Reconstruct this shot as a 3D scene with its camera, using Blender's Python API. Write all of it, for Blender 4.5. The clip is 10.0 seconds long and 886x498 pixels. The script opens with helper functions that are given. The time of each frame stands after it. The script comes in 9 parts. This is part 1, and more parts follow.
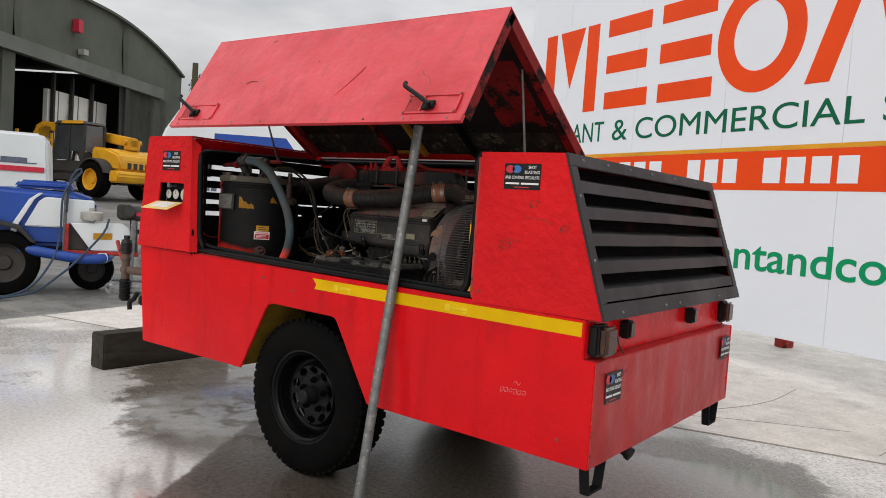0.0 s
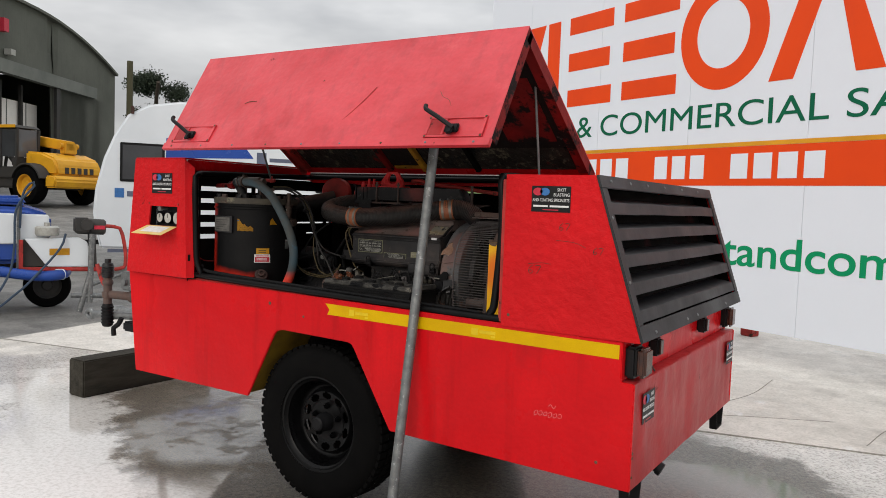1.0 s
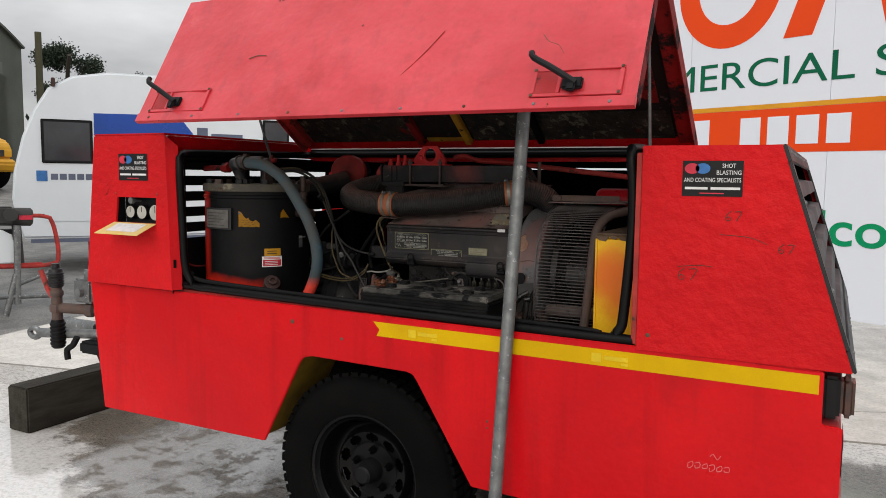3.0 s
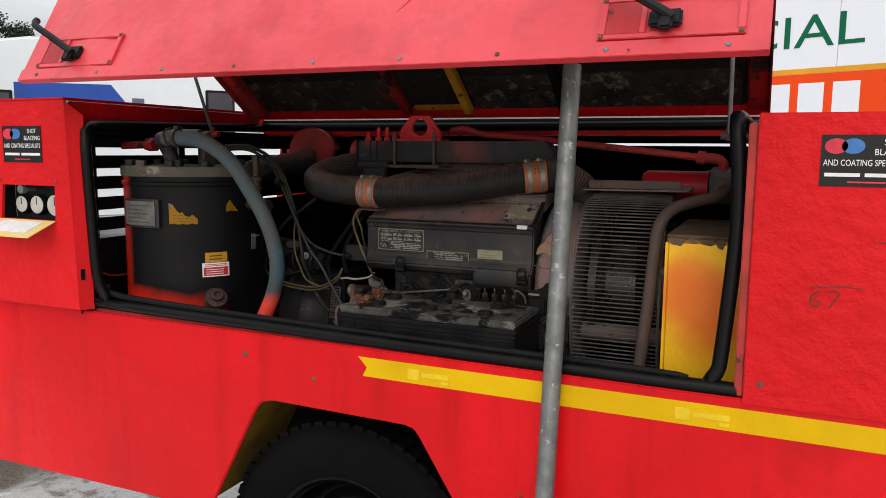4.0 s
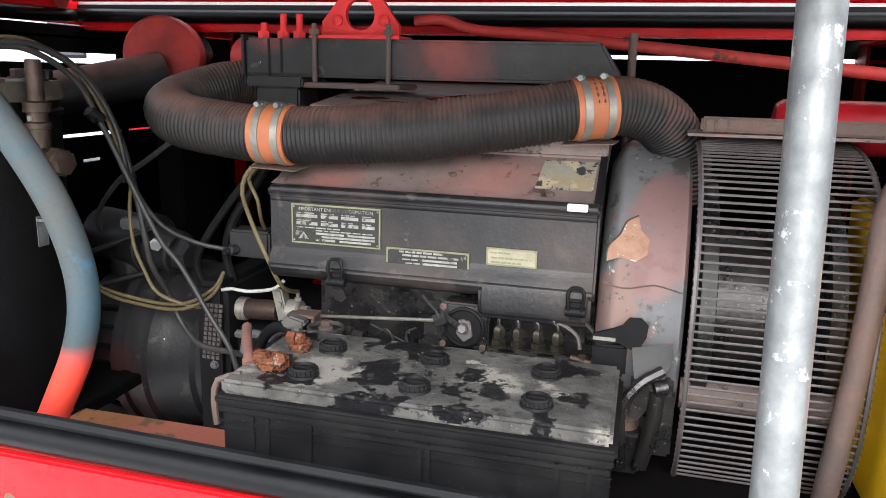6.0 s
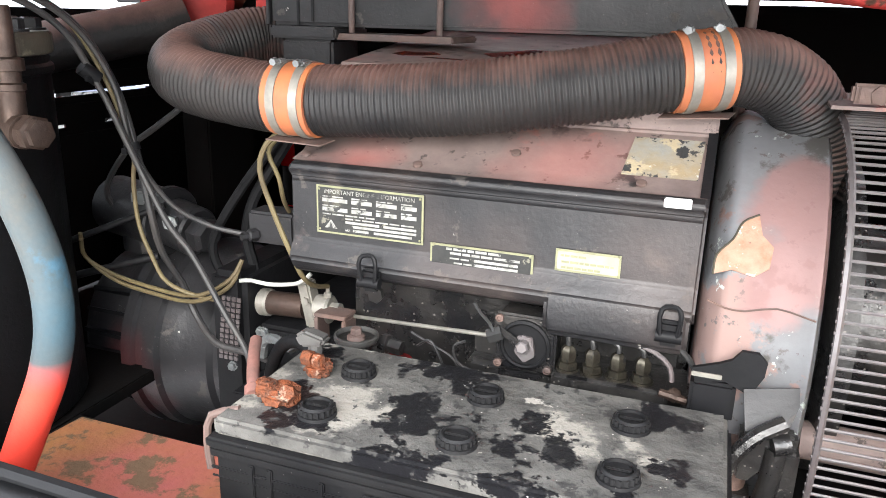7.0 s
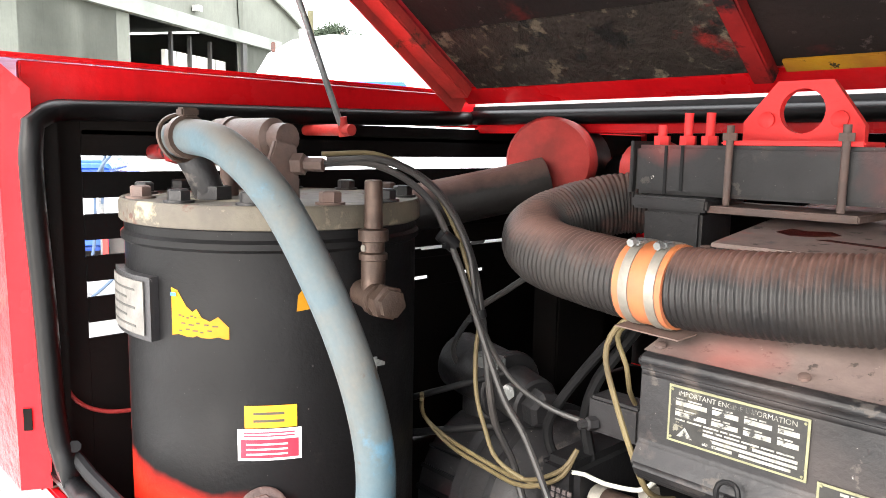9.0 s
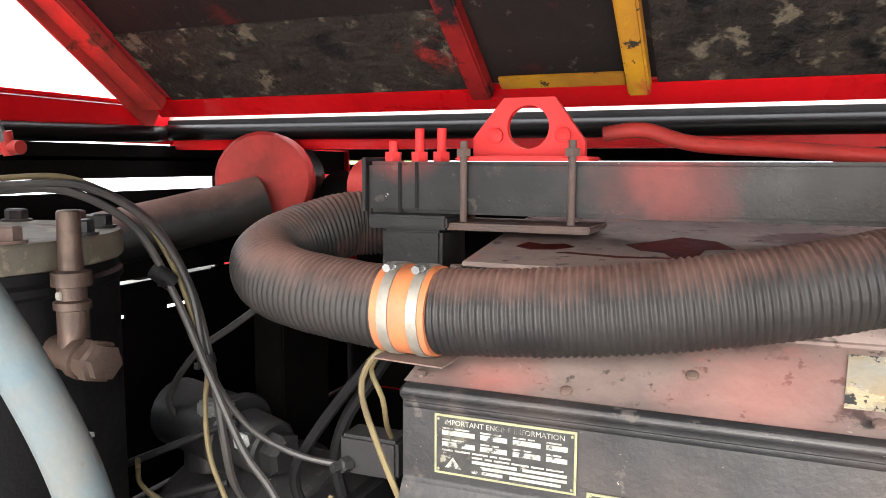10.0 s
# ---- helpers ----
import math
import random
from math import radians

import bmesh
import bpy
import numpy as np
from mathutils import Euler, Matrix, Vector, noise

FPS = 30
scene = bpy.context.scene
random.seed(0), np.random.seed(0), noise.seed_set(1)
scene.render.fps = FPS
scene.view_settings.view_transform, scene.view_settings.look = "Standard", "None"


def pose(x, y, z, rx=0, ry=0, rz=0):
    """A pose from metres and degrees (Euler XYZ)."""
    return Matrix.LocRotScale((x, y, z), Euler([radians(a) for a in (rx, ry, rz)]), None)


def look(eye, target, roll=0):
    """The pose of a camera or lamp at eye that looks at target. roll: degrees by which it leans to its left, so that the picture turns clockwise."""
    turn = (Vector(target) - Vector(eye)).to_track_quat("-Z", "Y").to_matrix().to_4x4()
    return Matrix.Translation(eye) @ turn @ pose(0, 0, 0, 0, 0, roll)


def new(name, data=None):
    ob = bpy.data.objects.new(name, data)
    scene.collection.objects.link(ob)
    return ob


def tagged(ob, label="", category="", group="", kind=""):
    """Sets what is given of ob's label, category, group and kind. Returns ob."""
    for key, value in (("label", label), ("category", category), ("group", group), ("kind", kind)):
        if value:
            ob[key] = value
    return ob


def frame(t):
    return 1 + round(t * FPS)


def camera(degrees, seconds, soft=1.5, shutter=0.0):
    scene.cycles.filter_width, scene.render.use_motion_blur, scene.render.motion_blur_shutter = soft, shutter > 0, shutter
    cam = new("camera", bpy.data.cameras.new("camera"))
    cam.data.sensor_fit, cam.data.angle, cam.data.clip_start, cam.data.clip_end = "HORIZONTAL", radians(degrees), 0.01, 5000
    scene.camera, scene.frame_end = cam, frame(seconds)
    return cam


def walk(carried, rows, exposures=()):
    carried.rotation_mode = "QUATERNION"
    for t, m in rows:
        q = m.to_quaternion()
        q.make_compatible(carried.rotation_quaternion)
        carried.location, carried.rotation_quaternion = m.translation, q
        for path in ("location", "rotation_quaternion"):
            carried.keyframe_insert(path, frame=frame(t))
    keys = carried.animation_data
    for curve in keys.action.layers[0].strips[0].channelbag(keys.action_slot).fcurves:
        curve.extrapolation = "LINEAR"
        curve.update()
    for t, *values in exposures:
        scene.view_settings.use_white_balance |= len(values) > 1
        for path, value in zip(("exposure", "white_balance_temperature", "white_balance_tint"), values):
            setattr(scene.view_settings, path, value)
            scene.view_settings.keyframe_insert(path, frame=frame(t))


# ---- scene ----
cam = camera(60.6, 10.0, soft=0.9)
PATH = [
    (0, (2.439, -2.258, 1.217), (1.244, -0.658, 1.11), 3.9),
    (0.5, (2.257, -2.285, 1.261), (1.137, -0.632, 1.144), 3.0),
    (1, (2.165, -2.392, 1.319), (1.093, -0.708, 1.197), 2.1),
    (1.5, (2.051, -2.441, 1.348), (1.018, -0.733, 1.215), 1.3),
    (2, (1.839, -2.333, 1.346), (0.846, -0.603, 1.2), 1.0),
    (2.5, (1.6, -2.177, 1.342), (0.652, -0.424, 1.177), 0.7),
    (2.7, (1.497, -2.127, 1.336), (0.565, -0.366, 1.163), 0.7),
    (3.8, (1.002, -1.586, 1.366), (0.185, 0.224, 1.119), 0.5),
    (4, (0.927, -1.492, 1.356), (0.141, 0.33, 1.098), 0.5),
    (4.5, (0.706, -1.251, 1.335), (-0.013, 0.595, 1.054), 0.5),
    (5, (0.626, -0.984, 1.33), (-0.048, 0.873, 1.011), 0.5),
    (5.2, (0.603, -0.902, 1.345), (-0.039, 0.958, 1.006), 0.6),
    (6.3, (0.353, -0.558, 1.329), (-0.104, 1.323, 0.829), 1.7),
    (6.5, (0.339, -0.526, 1.33), (-0.118, 1.347, 0.799), 1.8),
    (7, (0.358, -0.399, 1.337), (-0.278, 1.404, 0.752), 1.6),
    (7.5, (0.371, -0.279, 1.336), (-0.53, 1.403, 0.739), 1.5),
    (8, (0.354, -0.242, 1.341), (-0.756, 1.337, 0.816), 1.0),
    (8.5, (0.316, -0.27, 1.372), (-0.993, 1.207, 1.043), 1.0),
    (9, (0.291, -0.291, 1.377), (-1.139, 1.081, 1.109), 1.0),
    (9.5, (0.29, -0.27, 1.372), (-1.023, 1.219, 1.136), 1.0),
    (10, (0.187, -0.257, 1.38), (-0.569, 1.581, 1.159), 0.2),
]
walk(cam, [(t, look(eye, target, roll)) for t, eye, target, roll in PATH],
     exposures=[(0, -0.22, 6600, 10), (2.7, -0.22, 6550, 10), (4.0, 0.08, 6500, 10), (4.5, 0.42, 6400, 10), (5.2, 1.05, 6300, 10), (6.3, 2.4, 6000, 9), (7.5, 3.15, 6150, 9), (8.4, 3.38, 6300, 9), (9.0, 3.15, 6500, 10), (10.0, 3.08, 6450, 10)])

# ---- light: overcast sky, a broad weak sun ----
world = bpy.data.worlds.new("overcast_sky")
scene.world = world
world.use_nodes = True
wn, wl = world.node_tree.nodes, world.node_tree.links
wn.clear()
w_out = wn.new("ShaderNodeOutputWorld")
w_bg = wn.new("ShaderNodeBackground")
w_sky = wn.new("ShaderNodeTexSky")
w_sky.sky_type = "NISHITA"
w_sky.sun_disc = False
w_sky.sun_elevation = radians(25)
w_sky.sun_rotation = radians(170)
w_sky.dust_density = 5.0
w_co = wn.new("ShaderNodeTexCoord")
w_map = wn.new("ShaderNodeMapping")
w_map.inputs["Scale"].default_value = (1.0, 1.0, 3.2)
w_noise = wn.new("ShaderNodeTexNoise")
w_noise.inputs["Scale"].default_value = 2.2
w_noise.inputs["Detail"].default_value = 5.0
w_noise.inputs["Roughness"].default_value = 0.55
w_ramp = wn.new("ShaderNodeValToRGB")
w_ramp.color_ramp.elements[0].position = 0.36
w_ramp.color_ramp.elements[0].color = (3.75, 3.8, 3.9, 1)
w_ramp.color_ramp.elements[1].position = 0.66
w_ramp.color_ramp.elements[1].color = (6.7, 6.7, 6.7, 1)
w_mix = wn.new("ShaderNodeMixRGB")
w_mix.inputs["Fac"].default_value = 0.88
wl.new(w_co.outputs["Generated"], w_map.inputs["Vector"])
wl.new(w_map.outputs["Vector"], w_noise.inputs["Vector"])
wl.new(w_noise.outputs["Fac"], w_ramp.inputs["Fac"])
wl.new(w_sky.outputs["Color"], w_mix.inputs[1])
wl.new(w_ramp.outputs["Color"], w_mix.inputs[2])
# an overcast sky is brighter overhead than at the horizon
w_sep = wn.new("ShaderNodeSeparateXYZ")
w_up = wn.new("ShaderNodeMapRange")
for k, x in (("From Min", 0.0), ("From Max", 0.9), ("To Min", 0.86), ("To Max", 2.45)):
    w_up.inputs[k].default_value = x
w_mul = wn.new("ShaderNodeMixRGB")
w_mul.blend_type = "MULTIPLY"
w_mul.inputs["Fac"].default_value = 1.0
wl.new(w_co.outputs["Generated"], w_sep.inputs[0])
wl.new(w_sep.outputs["Z"], w_up.inputs["Value"])
wl.new(w_mix.outputs["Color"], w_mul.inputs[1])
wl.new(w_up.outputs["Result"], w_mul.inputs[2])
wl.new(w_mul.outputs["Color"], w_bg.inputs["Color"])
w_bg.inputs["Strength"].default_value = 0.14
wl.new(w_bg.outputs["Background"], w_out.inputs["Surface"])

sun_data = bpy.data.lights.new("sun", "SUN")
sun_data.energy = 0.9
sun_data.angle = radians(40)
sun_data.color = (1.0, 0.97, 0.93)
sun = new("sun", sun_data)
sun.matrix_world = look((3, -15, 7.3), (0, 0, 0))

# ---- materials ----
def material(name, c1, c2=None, scale=6.0, rough=0.5, rough2=None, metal=0.0, bump=0.15, bscale=70.0, stains=(), streak=0.0,
             detail=6.0, coat=0.0, spec=0.32, ripple=0.0, stretch=(1, 1, 1), vary=0.0, dust=None, grit=0.22, depth=0.004, specks=()):
    """Procedural surface: two tones over broad noise, fine grain, stains (colour, noise scale, threshold, softness, roughness), vertical streaks."""
    m = bpy.data.materials.new(name)
    m.use_nodes = True
    n, l = m.node_tree.nodes, m.node_tree.links
    b = n["Principled BSDF"]
    co = n.new("ShaderNodeTexCoord").outputs["Object"]
    if stretch != (1, 1, 1):
        mp = n.new("ShaderNodeMapping")
        mp.inputs["Scale"].default_value = stretch
        l.new(co, mp.inputs["Vector"])
        co = mp.outputs["Vector"]

    def noise_fac(sc, det, rgh=0.6, vec=None):
        t = n.new("ShaderNodeTexNoise")
        t.inputs["Scale"].default_value = sc
        t.inputs["Detail"].default_value = det
        t.inputs["Roughness"].default_value = rgh
        l.new(vec or co, t.inputs["Vector"])
        return t.outputs["Fac"]

    def span(v, lo, hi, a=0.0, z=1.0):
        t = n.new("ShaderNodeMapRange")
        t.inputs["From Min"].default_value, t.inputs["From Max"].default_value = lo, hi
        t.inputs["To Min"].default_value, t.inputs["To Max"].default_value = a, z
        l.new(v, t.inputs["Value"])
        return t.outputs["Result"]

    def mixed(f, a, z):
        t = n.new("ShaderNodeMixRGB")
        for k, v in ((0, f), (1, a), (2, z)):
            if isinstance(v, (tuple, list)):
                t.inputs[k].default_value = (*v[:3], 1)
            elif isinstance(v, float):
                t.inputs[k].default_value = v
            else:
                l.new(v, t.inputs[k])
        return t.outputs["Color"]

    c2 = c2 or tuple(x * 0.72 for x in c1)
    broad = noise_fac(scale, detail)
    col = mixed(span(broad, 0.36, 0.66), c1, c2)
    grain = span(noise_fac(bscale * 1.7, 3.0), 0.3, 0.7, 0.0, grit)
    col = mixed(grain, col, tuple(x * 0.55 for x in c1))
    if vary:
        info = n.new("ShaderNodeObjectInfo").outputs["Random"]
        col = mixed(span(info, 0, 1, 0.0, vary), col, tuple(x * 0.45 for x in c1))
    rgh = span(broad, 0.3, 0.7, rough, rough2 if rough2 is not None else min(1.0, rough + 0.15))
    if streak:
        sm = n.new("ShaderNodeMapping")
        sm.inputs["Scale"].default_value = (9.0, 9.0, 0.7)
        l.new(co, sm.inputs["Vector"])
        f = span(noise_fac(1.6, 4.0, 0.6, sm.outputs["Vector"]), 0.52, 0.72, 0.0, streak)
        col = mixed(f, col, tuple(x * 0.45 for x in c1))
    for sc_col, sc, th, soft, sr in stains:
        f = span(noise_fac(sc, 7.0, 0.65), th, th + soft)
        col = mixed(f, col, sc_col)
        t = n.new("ShaderNodeMix")
        l.new(f, t.inputs[0]), l.new(rgh, t.inputs[2])
        t.inputs[3].default_value = sr
        rgh = t.outputs[0]
    for sc_col, sc, size in specks:
        # single flecks of dirt, most of them tiny
        v = n.new("ShaderNodeTexVoronoi")
        v.inputs["Scale"].default_value = sc
        l.new(co, v.inputs["Vector"])
        pick = n.new("ShaderNodeSeparateColor")
        l.new(v.outputs["Color"], pick.inputs[0])
        power = n.new("ShaderNodeMath")
        power.operation = "POWER"
        l.new(pick.outputs[0], power.inputs[0])
        power.inputs[1].default_value = 3.0
        reach = n.new("ShaderNodeMath")
        reach.operation = "MULTIPLY_ADD"
        l.new(power.outputs[0], reach.inputs[0])
        reach.inputs[1].default_value = size
        wobble = n.new("ShaderNodeMath")
        wobble.operation = "MULTIPLY_ADD"
        l.new(noise_fac(sc * 3.0, 3.0), wobble.inputs[0])
        wobble.inputs[1].default_value, wobble.inputs[2].default_value = -0.3, 0.1
        l.new(wobble.outputs[0], reach.inputs[2])
        less = n.new("ShaderNodeMath")
        less.operation = "SUBTRACT"
        l.new(reach.outputs[0], less.inputs[0])
        l.new(v.outputs["Distance"], less.inputs[1])
        col = mixed(span(less.outputs[0], 0.0, 0.06, 0.0, 0.85), col, sc_col)
    if dust:
        # dust lying on what faces upwards
        nsep = n.new("ShaderNodeSeparateXYZ")
        l.new(n.new("ShaderNodeTexCoord").outputs["Normal"], nsep.inputs[0])
        add = n.new("ShaderNodeMath")
        add.operation = "MULTIPLY_ADD"
        l.new(noise_fac(14.0, 6.0), add.inputs[0])
        add.inputs[1].default_value = 1.1
        l.new(nsep.outputs["Z"], add.inputs[2])
        col = mixed(span(add.outputs["Value"], 0.82, 1.5, 0.0, 0.85), col, dust)
    l.new(col, b.inputs["Base Color"])
    l.new(rgh, b.inputs["Roughness"])
    b.inputs["Metallic"].default_value = metal
    b.inputs["Specular IOR Level"].default_value = spec
    b.inputs["Coat Weight"].default_value = coat
    bp = n.new("ShaderNodeBump")
    bp.inputs["Strength"].default_value = bump
    bp.inputs["Distance"].default_value = depth
    l.new(noise_fac(bscale, 5.0), bp.inputs["Height"])
    if ripple:
        b2 = n.new("ShaderNodeBump")
        b2.inputs["Strength"].default_value = ripple
        b2.inputs["Distance"].default_value = 0.02
        l.new(noise_fac(9.0, 3.0, 0.5), b2.inputs["Height"])
        l.new(bp.outputs["Normal"], b2.inputs["Normal"])
        bp = b2
    l.new(bp.outputs["Normal"], b.inputs["Normal"])
    return m


def overspray(base, name, spots, colour, origin=(0, 0, 0), ragged=0.05, scale=7.0, sharp=0.03):
    """A copy of a painted surface with sprayed patches: (centre, radius, strength) each, ragged at the edge."""
    m = base.copy()
    m.name = name
    n, l = m.node_tree.nodes, m.node_tree.links
    b = n["Principled BSDF"]
    co = n.new("ShaderNodeTexCoord").outputs["Object"]
    nz = n.new("ShaderNodeTexNoise")
    nz.inputs["Scale"].default_value, nz.inputs["Detail"].default_value = scale, 7.0
    l.new(co, nz.inputs["Vector"])
    rag = n.new("ShaderNodeMath")
    rag.operation = "MULTIPLY_ADD"
    l.new(nz.outputs["Fac"], rag.inputs[0])
    rag.inputs[1].default_value, rag.inputs[2].default_value = ragged * 4, -ragged * 2
    col = b.inputs["Base Color"].links[0].from_socket
    for c, r, k in spots:
        d = n.new("ShaderNodeVectorMath")
        d.operation = "DISTANCE"
        l.new(co, d.inputs[0])
        d.inputs[1].default_value = Vector(c) - Vector(origin)
        s = n.new("ShaderNodeMath")
        l.new(d.outputs["Value"], s.inputs[0]), l.new(rag.outputs["Value"], s.inputs[1])
        f = n.new("ShaderNodeMapRange")
        for key, x in (("From Min", r - sharp), ("From Max", r + sharp), ("To Min", k), ("To Max", 0.0)):
            f.inputs[key].default_value = x
        l.new(s.outputs["Value"], f.inputs["Value"])
        x = n.new("ShaderNodeMixRGB")
        l.new(f.outputs["Result"], x.inputs[0]), l.new(col, x.inputs[1])
        x.inputs[2].default_value = (*colour, 1)
        col = x.outputs["Color"]
    l.new(col, b.inputs["Base Color"])
    return m


RUST = (0.09, 0.035, 0.016)
M_RED = material("red_paint", (0.62, 0.007, 0.011), (0.5, 0.006, 0.010), 2.2, 0.2, 0.36, bump=0.12, bscale=60, streak=0.45, spec=0.12,
                 stains=((RUST, 9.0, 0.735, 0.02, 0.8), ((0.66, 0.05, 0.045), 26.0, 0.72, 0.02, 0.6), ((0.3, 0.008, 0.01), 1.7, 0.6, 0.2, 0.5)), ripple=0.28)
M_RED_WRINKLED = material("wrinkled_red_paint", (0.6, 0.010, 0.014), (0.47, 0.008, 0.011), 2.5, 0.42, 0.55, bump=1.0, bscale=24, depth=0.010, detail=4.0, spec=0.1,
                          stains=(((0.22, 0.008, 0.008), 14.0, 0.7, 0.03, 0.6),), ripple=0.05)
# faded red; sky sheen on the raised lid is mixed into its pink
M_RED_FADED_SHEEN = material("faded_sky_sheen_red_paint", (0.6, 0.05, 0.065), (0.5, 0.028, 0.038), 3.0, 0.28, 0.42, bump=0.22, bscale=34, streak=0.4, spec=0.4,
                       stains=(((0.12, 0.02, 0.015), 11.0, 0.715, 0.02, 0.8), ((0.64, 0.11, 0.115), 4.0, 0.64, 0.14, 0.5), ((0.4, 0.016, 0.022), 2.6, 0.58, 0.16, 0.35)), ripple=0.3)
# darker copy of the red, with the shade of rear panel and recesses included
M_RED_DARK = material("shaded_dark_red_paint", (0.4, 0.022, 0.025), (0.3, 0.014, 0.016), 2.0, 0.32, 0.5, bump=0.12, bscale=40, streak=0.2, spec=0.25, stains=(((0.08, 0.012, 0.01), 7.0, 0.66, 0.05, 0.7), ((0.5, 0.04, 0.045), 5.0, 0.64, 0.1, 0.4)), ripple=0.45)
M_RED_OLD = material("old_red_paint", (0.45, 0.03, 0.025), (0.2, 0.025, 0.02), 9.0, 0.5, 0.75, bump=0.25, bscale=80,
                     stains=(((0.06, 0.025, 0.015), 12.0, 0.6, 0.05, 0.85),))
M_RED_MOTTLED = material("dark_mottled_inner_red_paint", (0.22, 0.010, 0.010), (0.10, 0.008, 0.008), 7.0, 0.5, 0.75, bump=0.3, bscale=60, spec=0.15,
                       stains=(((0.012, 0.008, 0.008), 9.0, 0.52, 0.06, 0.85),))
M_BRIGHT_RED = material("overspray_red", (0.72, 0.028, 0.028), (0.5, 0.02, 0.02), 12.0, 0.45, 0.65, bump=0.2, bscale=90)
M_BLACK = material("black_paint", (0.01, 0.01, 0.011), (0.006, 0.006, 0.0066), 5.0, 0.42, 0.6, bump=0.12, bscale=90, spec=0.14,
                   stains=(((0.045, 0.041, 0.038), 12.0, 0.68, 0.12, 0.8),))
M_DUSTY = material("dusty_black_paint", (0.021, 0.0205, 0.022), (0.010, 0.010, 0.011), 6.0, 0.34, 0.55, bump=0.22, bscale=110, spec=0.3,
                   stains=(((0.075, 0.06, 0.054), 7.0, 0.6, 0.14, 0.7), ((0.006, 0.006, 0.0065), 5.0, 0.6, 0.06, 0.3), ((0.05, 0.045, 0.042), 26.0, 0.62, 0.03, 0.75), ((0.34, 0.32, 0.3), 75.0, 0.695, 0.03, 0.8)), specks=(((0.1, 0.095, 0.09), 210.0, 0.2),))
M_PINKDUST = material("oversprayed_dusty_steel", (0.175, 0.132, 0.12), (0.1, 0.076, 0.07), 9.0, 0.62, 0.8, bump=0.2, bscale=90,
                      stains=(((0.22, 0.085, 0.07), 8.0, 0.62, 0.08, 0.7), ((0.03, 0.026, 0.026), 12.0, 0.6, 0.06, 0.5), ((0.05, 0.04, 0.036), 50.0, 0.6, 0.05, 0.8), ((0.35, 0.3, 0.27), 45.0, 0.7, 0.04, 0.8)))
M_OILY = material("oily_black_iron", (0.008, 0.008, 0.009), (0.02, 0.018, 0.016), 16.0, 0.14, 0.5, bump=0.45, bscale=70, spec=0.5,
                  stains=(((0.18, 0.17, 0.15), 40.0, 0.7, 0.05, 0.7),), specks=(((0.12, 0.11, 0.1), 170.0, 0.35),))
# near-black: the shade of enclosed spaces is put into this colour
M_INSIDE = material("shade_dark_inside", (0.004, 0.0038, 0.0038), (0.007, 0.0055, 0.005), 8.0, 0.7, 0.9, bump=0.3, bscale=40, spec=0.05,
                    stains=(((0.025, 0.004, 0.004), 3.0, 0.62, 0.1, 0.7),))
M_LINING = material("peeling_tarred_lining", (0.011, 0.009, 0.0088), (0.018, 0.012, 0.011), 5.0, 0.75, 0.9, spec=0.1, bump=0.9, bscale=26,
                    stains=(((0.06, 0.048, 0.045), 40.0, 0.62, 0.08, 0.85), ((0.06, 0.009, 0.008), 7.0, 0.58, 0.12, 0.7), ((0.008, 0.008, 0.008), 9.0, 0.6, 0.06, 0.6)))
M_RUBBER = material("black_rubber", (0.005, 0.0052, 0.0056), (0.011, 0.011, 0.012), 9.0, 0.5, 0.7, bump=0.2, bscale=60, spec=0.12,
                    stains=(((0.1, 0.1, 0.1), 30.0, 0.72, 0.05, 0.8),))
M_HOSE = material("dusty_corrugated_rubber", (0.011, 0.0105, 0.011), (0.019, 0.0165, 0.0155), 7.0, 0.42, 0.65, bump=0.3, bscale=120, spec=0.28, dust=(0.14, 0.08, 0.066),
                  stains=(((0.6, 0.58, 0.56), 20.0, 0.72, 0.02, 0.8), ((0.12, 0.05, 0.042), 4.5, 0.6, 0.12, 0.8)), specks=(((0.42, 0.41, 0.4), 17.0, 0.12), ((0.3, 0.29, 0.28), 60.0, 0.08)))
M_SEAL = material("wet_black_rubber_seal", (0.002, 0.002, 0.0022), (0.0045, 0.0045, 0.005), 9.0, 0.34, 0.5, bump=0.2, bscale=60, spec=0.14, stains=(((0.03, 0.03, 0.03), 30.0, 0.7, 0.05, 0.6),))
M_CHALK = material("faint_chalk", (0.6, 0.2, 0.2), (0.6, 0.1, 0.1), 60.0, 0.7)
M_TYRE = material("tyre_rubber", (0.003, 0.003, 0.0032), (0.0055, 0.0053, 0.0052), 6.0, 0.62, 0.8, bump=0.25, bscale=120, spec=0.03)
M_RIM = material("black_steel_rim", (0.002, 0.002, 0.0023), (0.0035, 0.0035, 0.0038), 8.0, 0.24, 0.36, bump=0.1, bscale=90, spec=0.14)
M_STEEL = material("galvanised_steel", (0.2, 0.208, 0.208), (0.115, 0.122, 0.125), 22.0, 0.4, 0.6, metal=0.5, bump=0.3, bscale=80,
                   stains=(((0.38, 0.39, 0.395), 55.0, 0.61, 0.05, 0.6), ((0.13, 0.12, 0.11), 16.0, 0.68, 0.06, 0.8)))
M_ZINC = material("bare_zinc", (0.3, 0.285, 0.25), (0.18, 0.17, 0.15), 26.0, 0.38, 0.6, metal=0.6, bump=0.1)
M_PIPESTEEL = material("oiled_dark_steel_pipe", (0.05, 0.05, 0.05), (0.025, 0.024, 0.023), 30.0, 0.25, 0.45, metal=0.5, spec=0.5)
M_WIRE = material("guard_wire", (0.16, 0.15, 0.15), (0.1, 0.08, 0.08), 14.0, 0.4, 0.6, metal=0.5, bump=0.1)
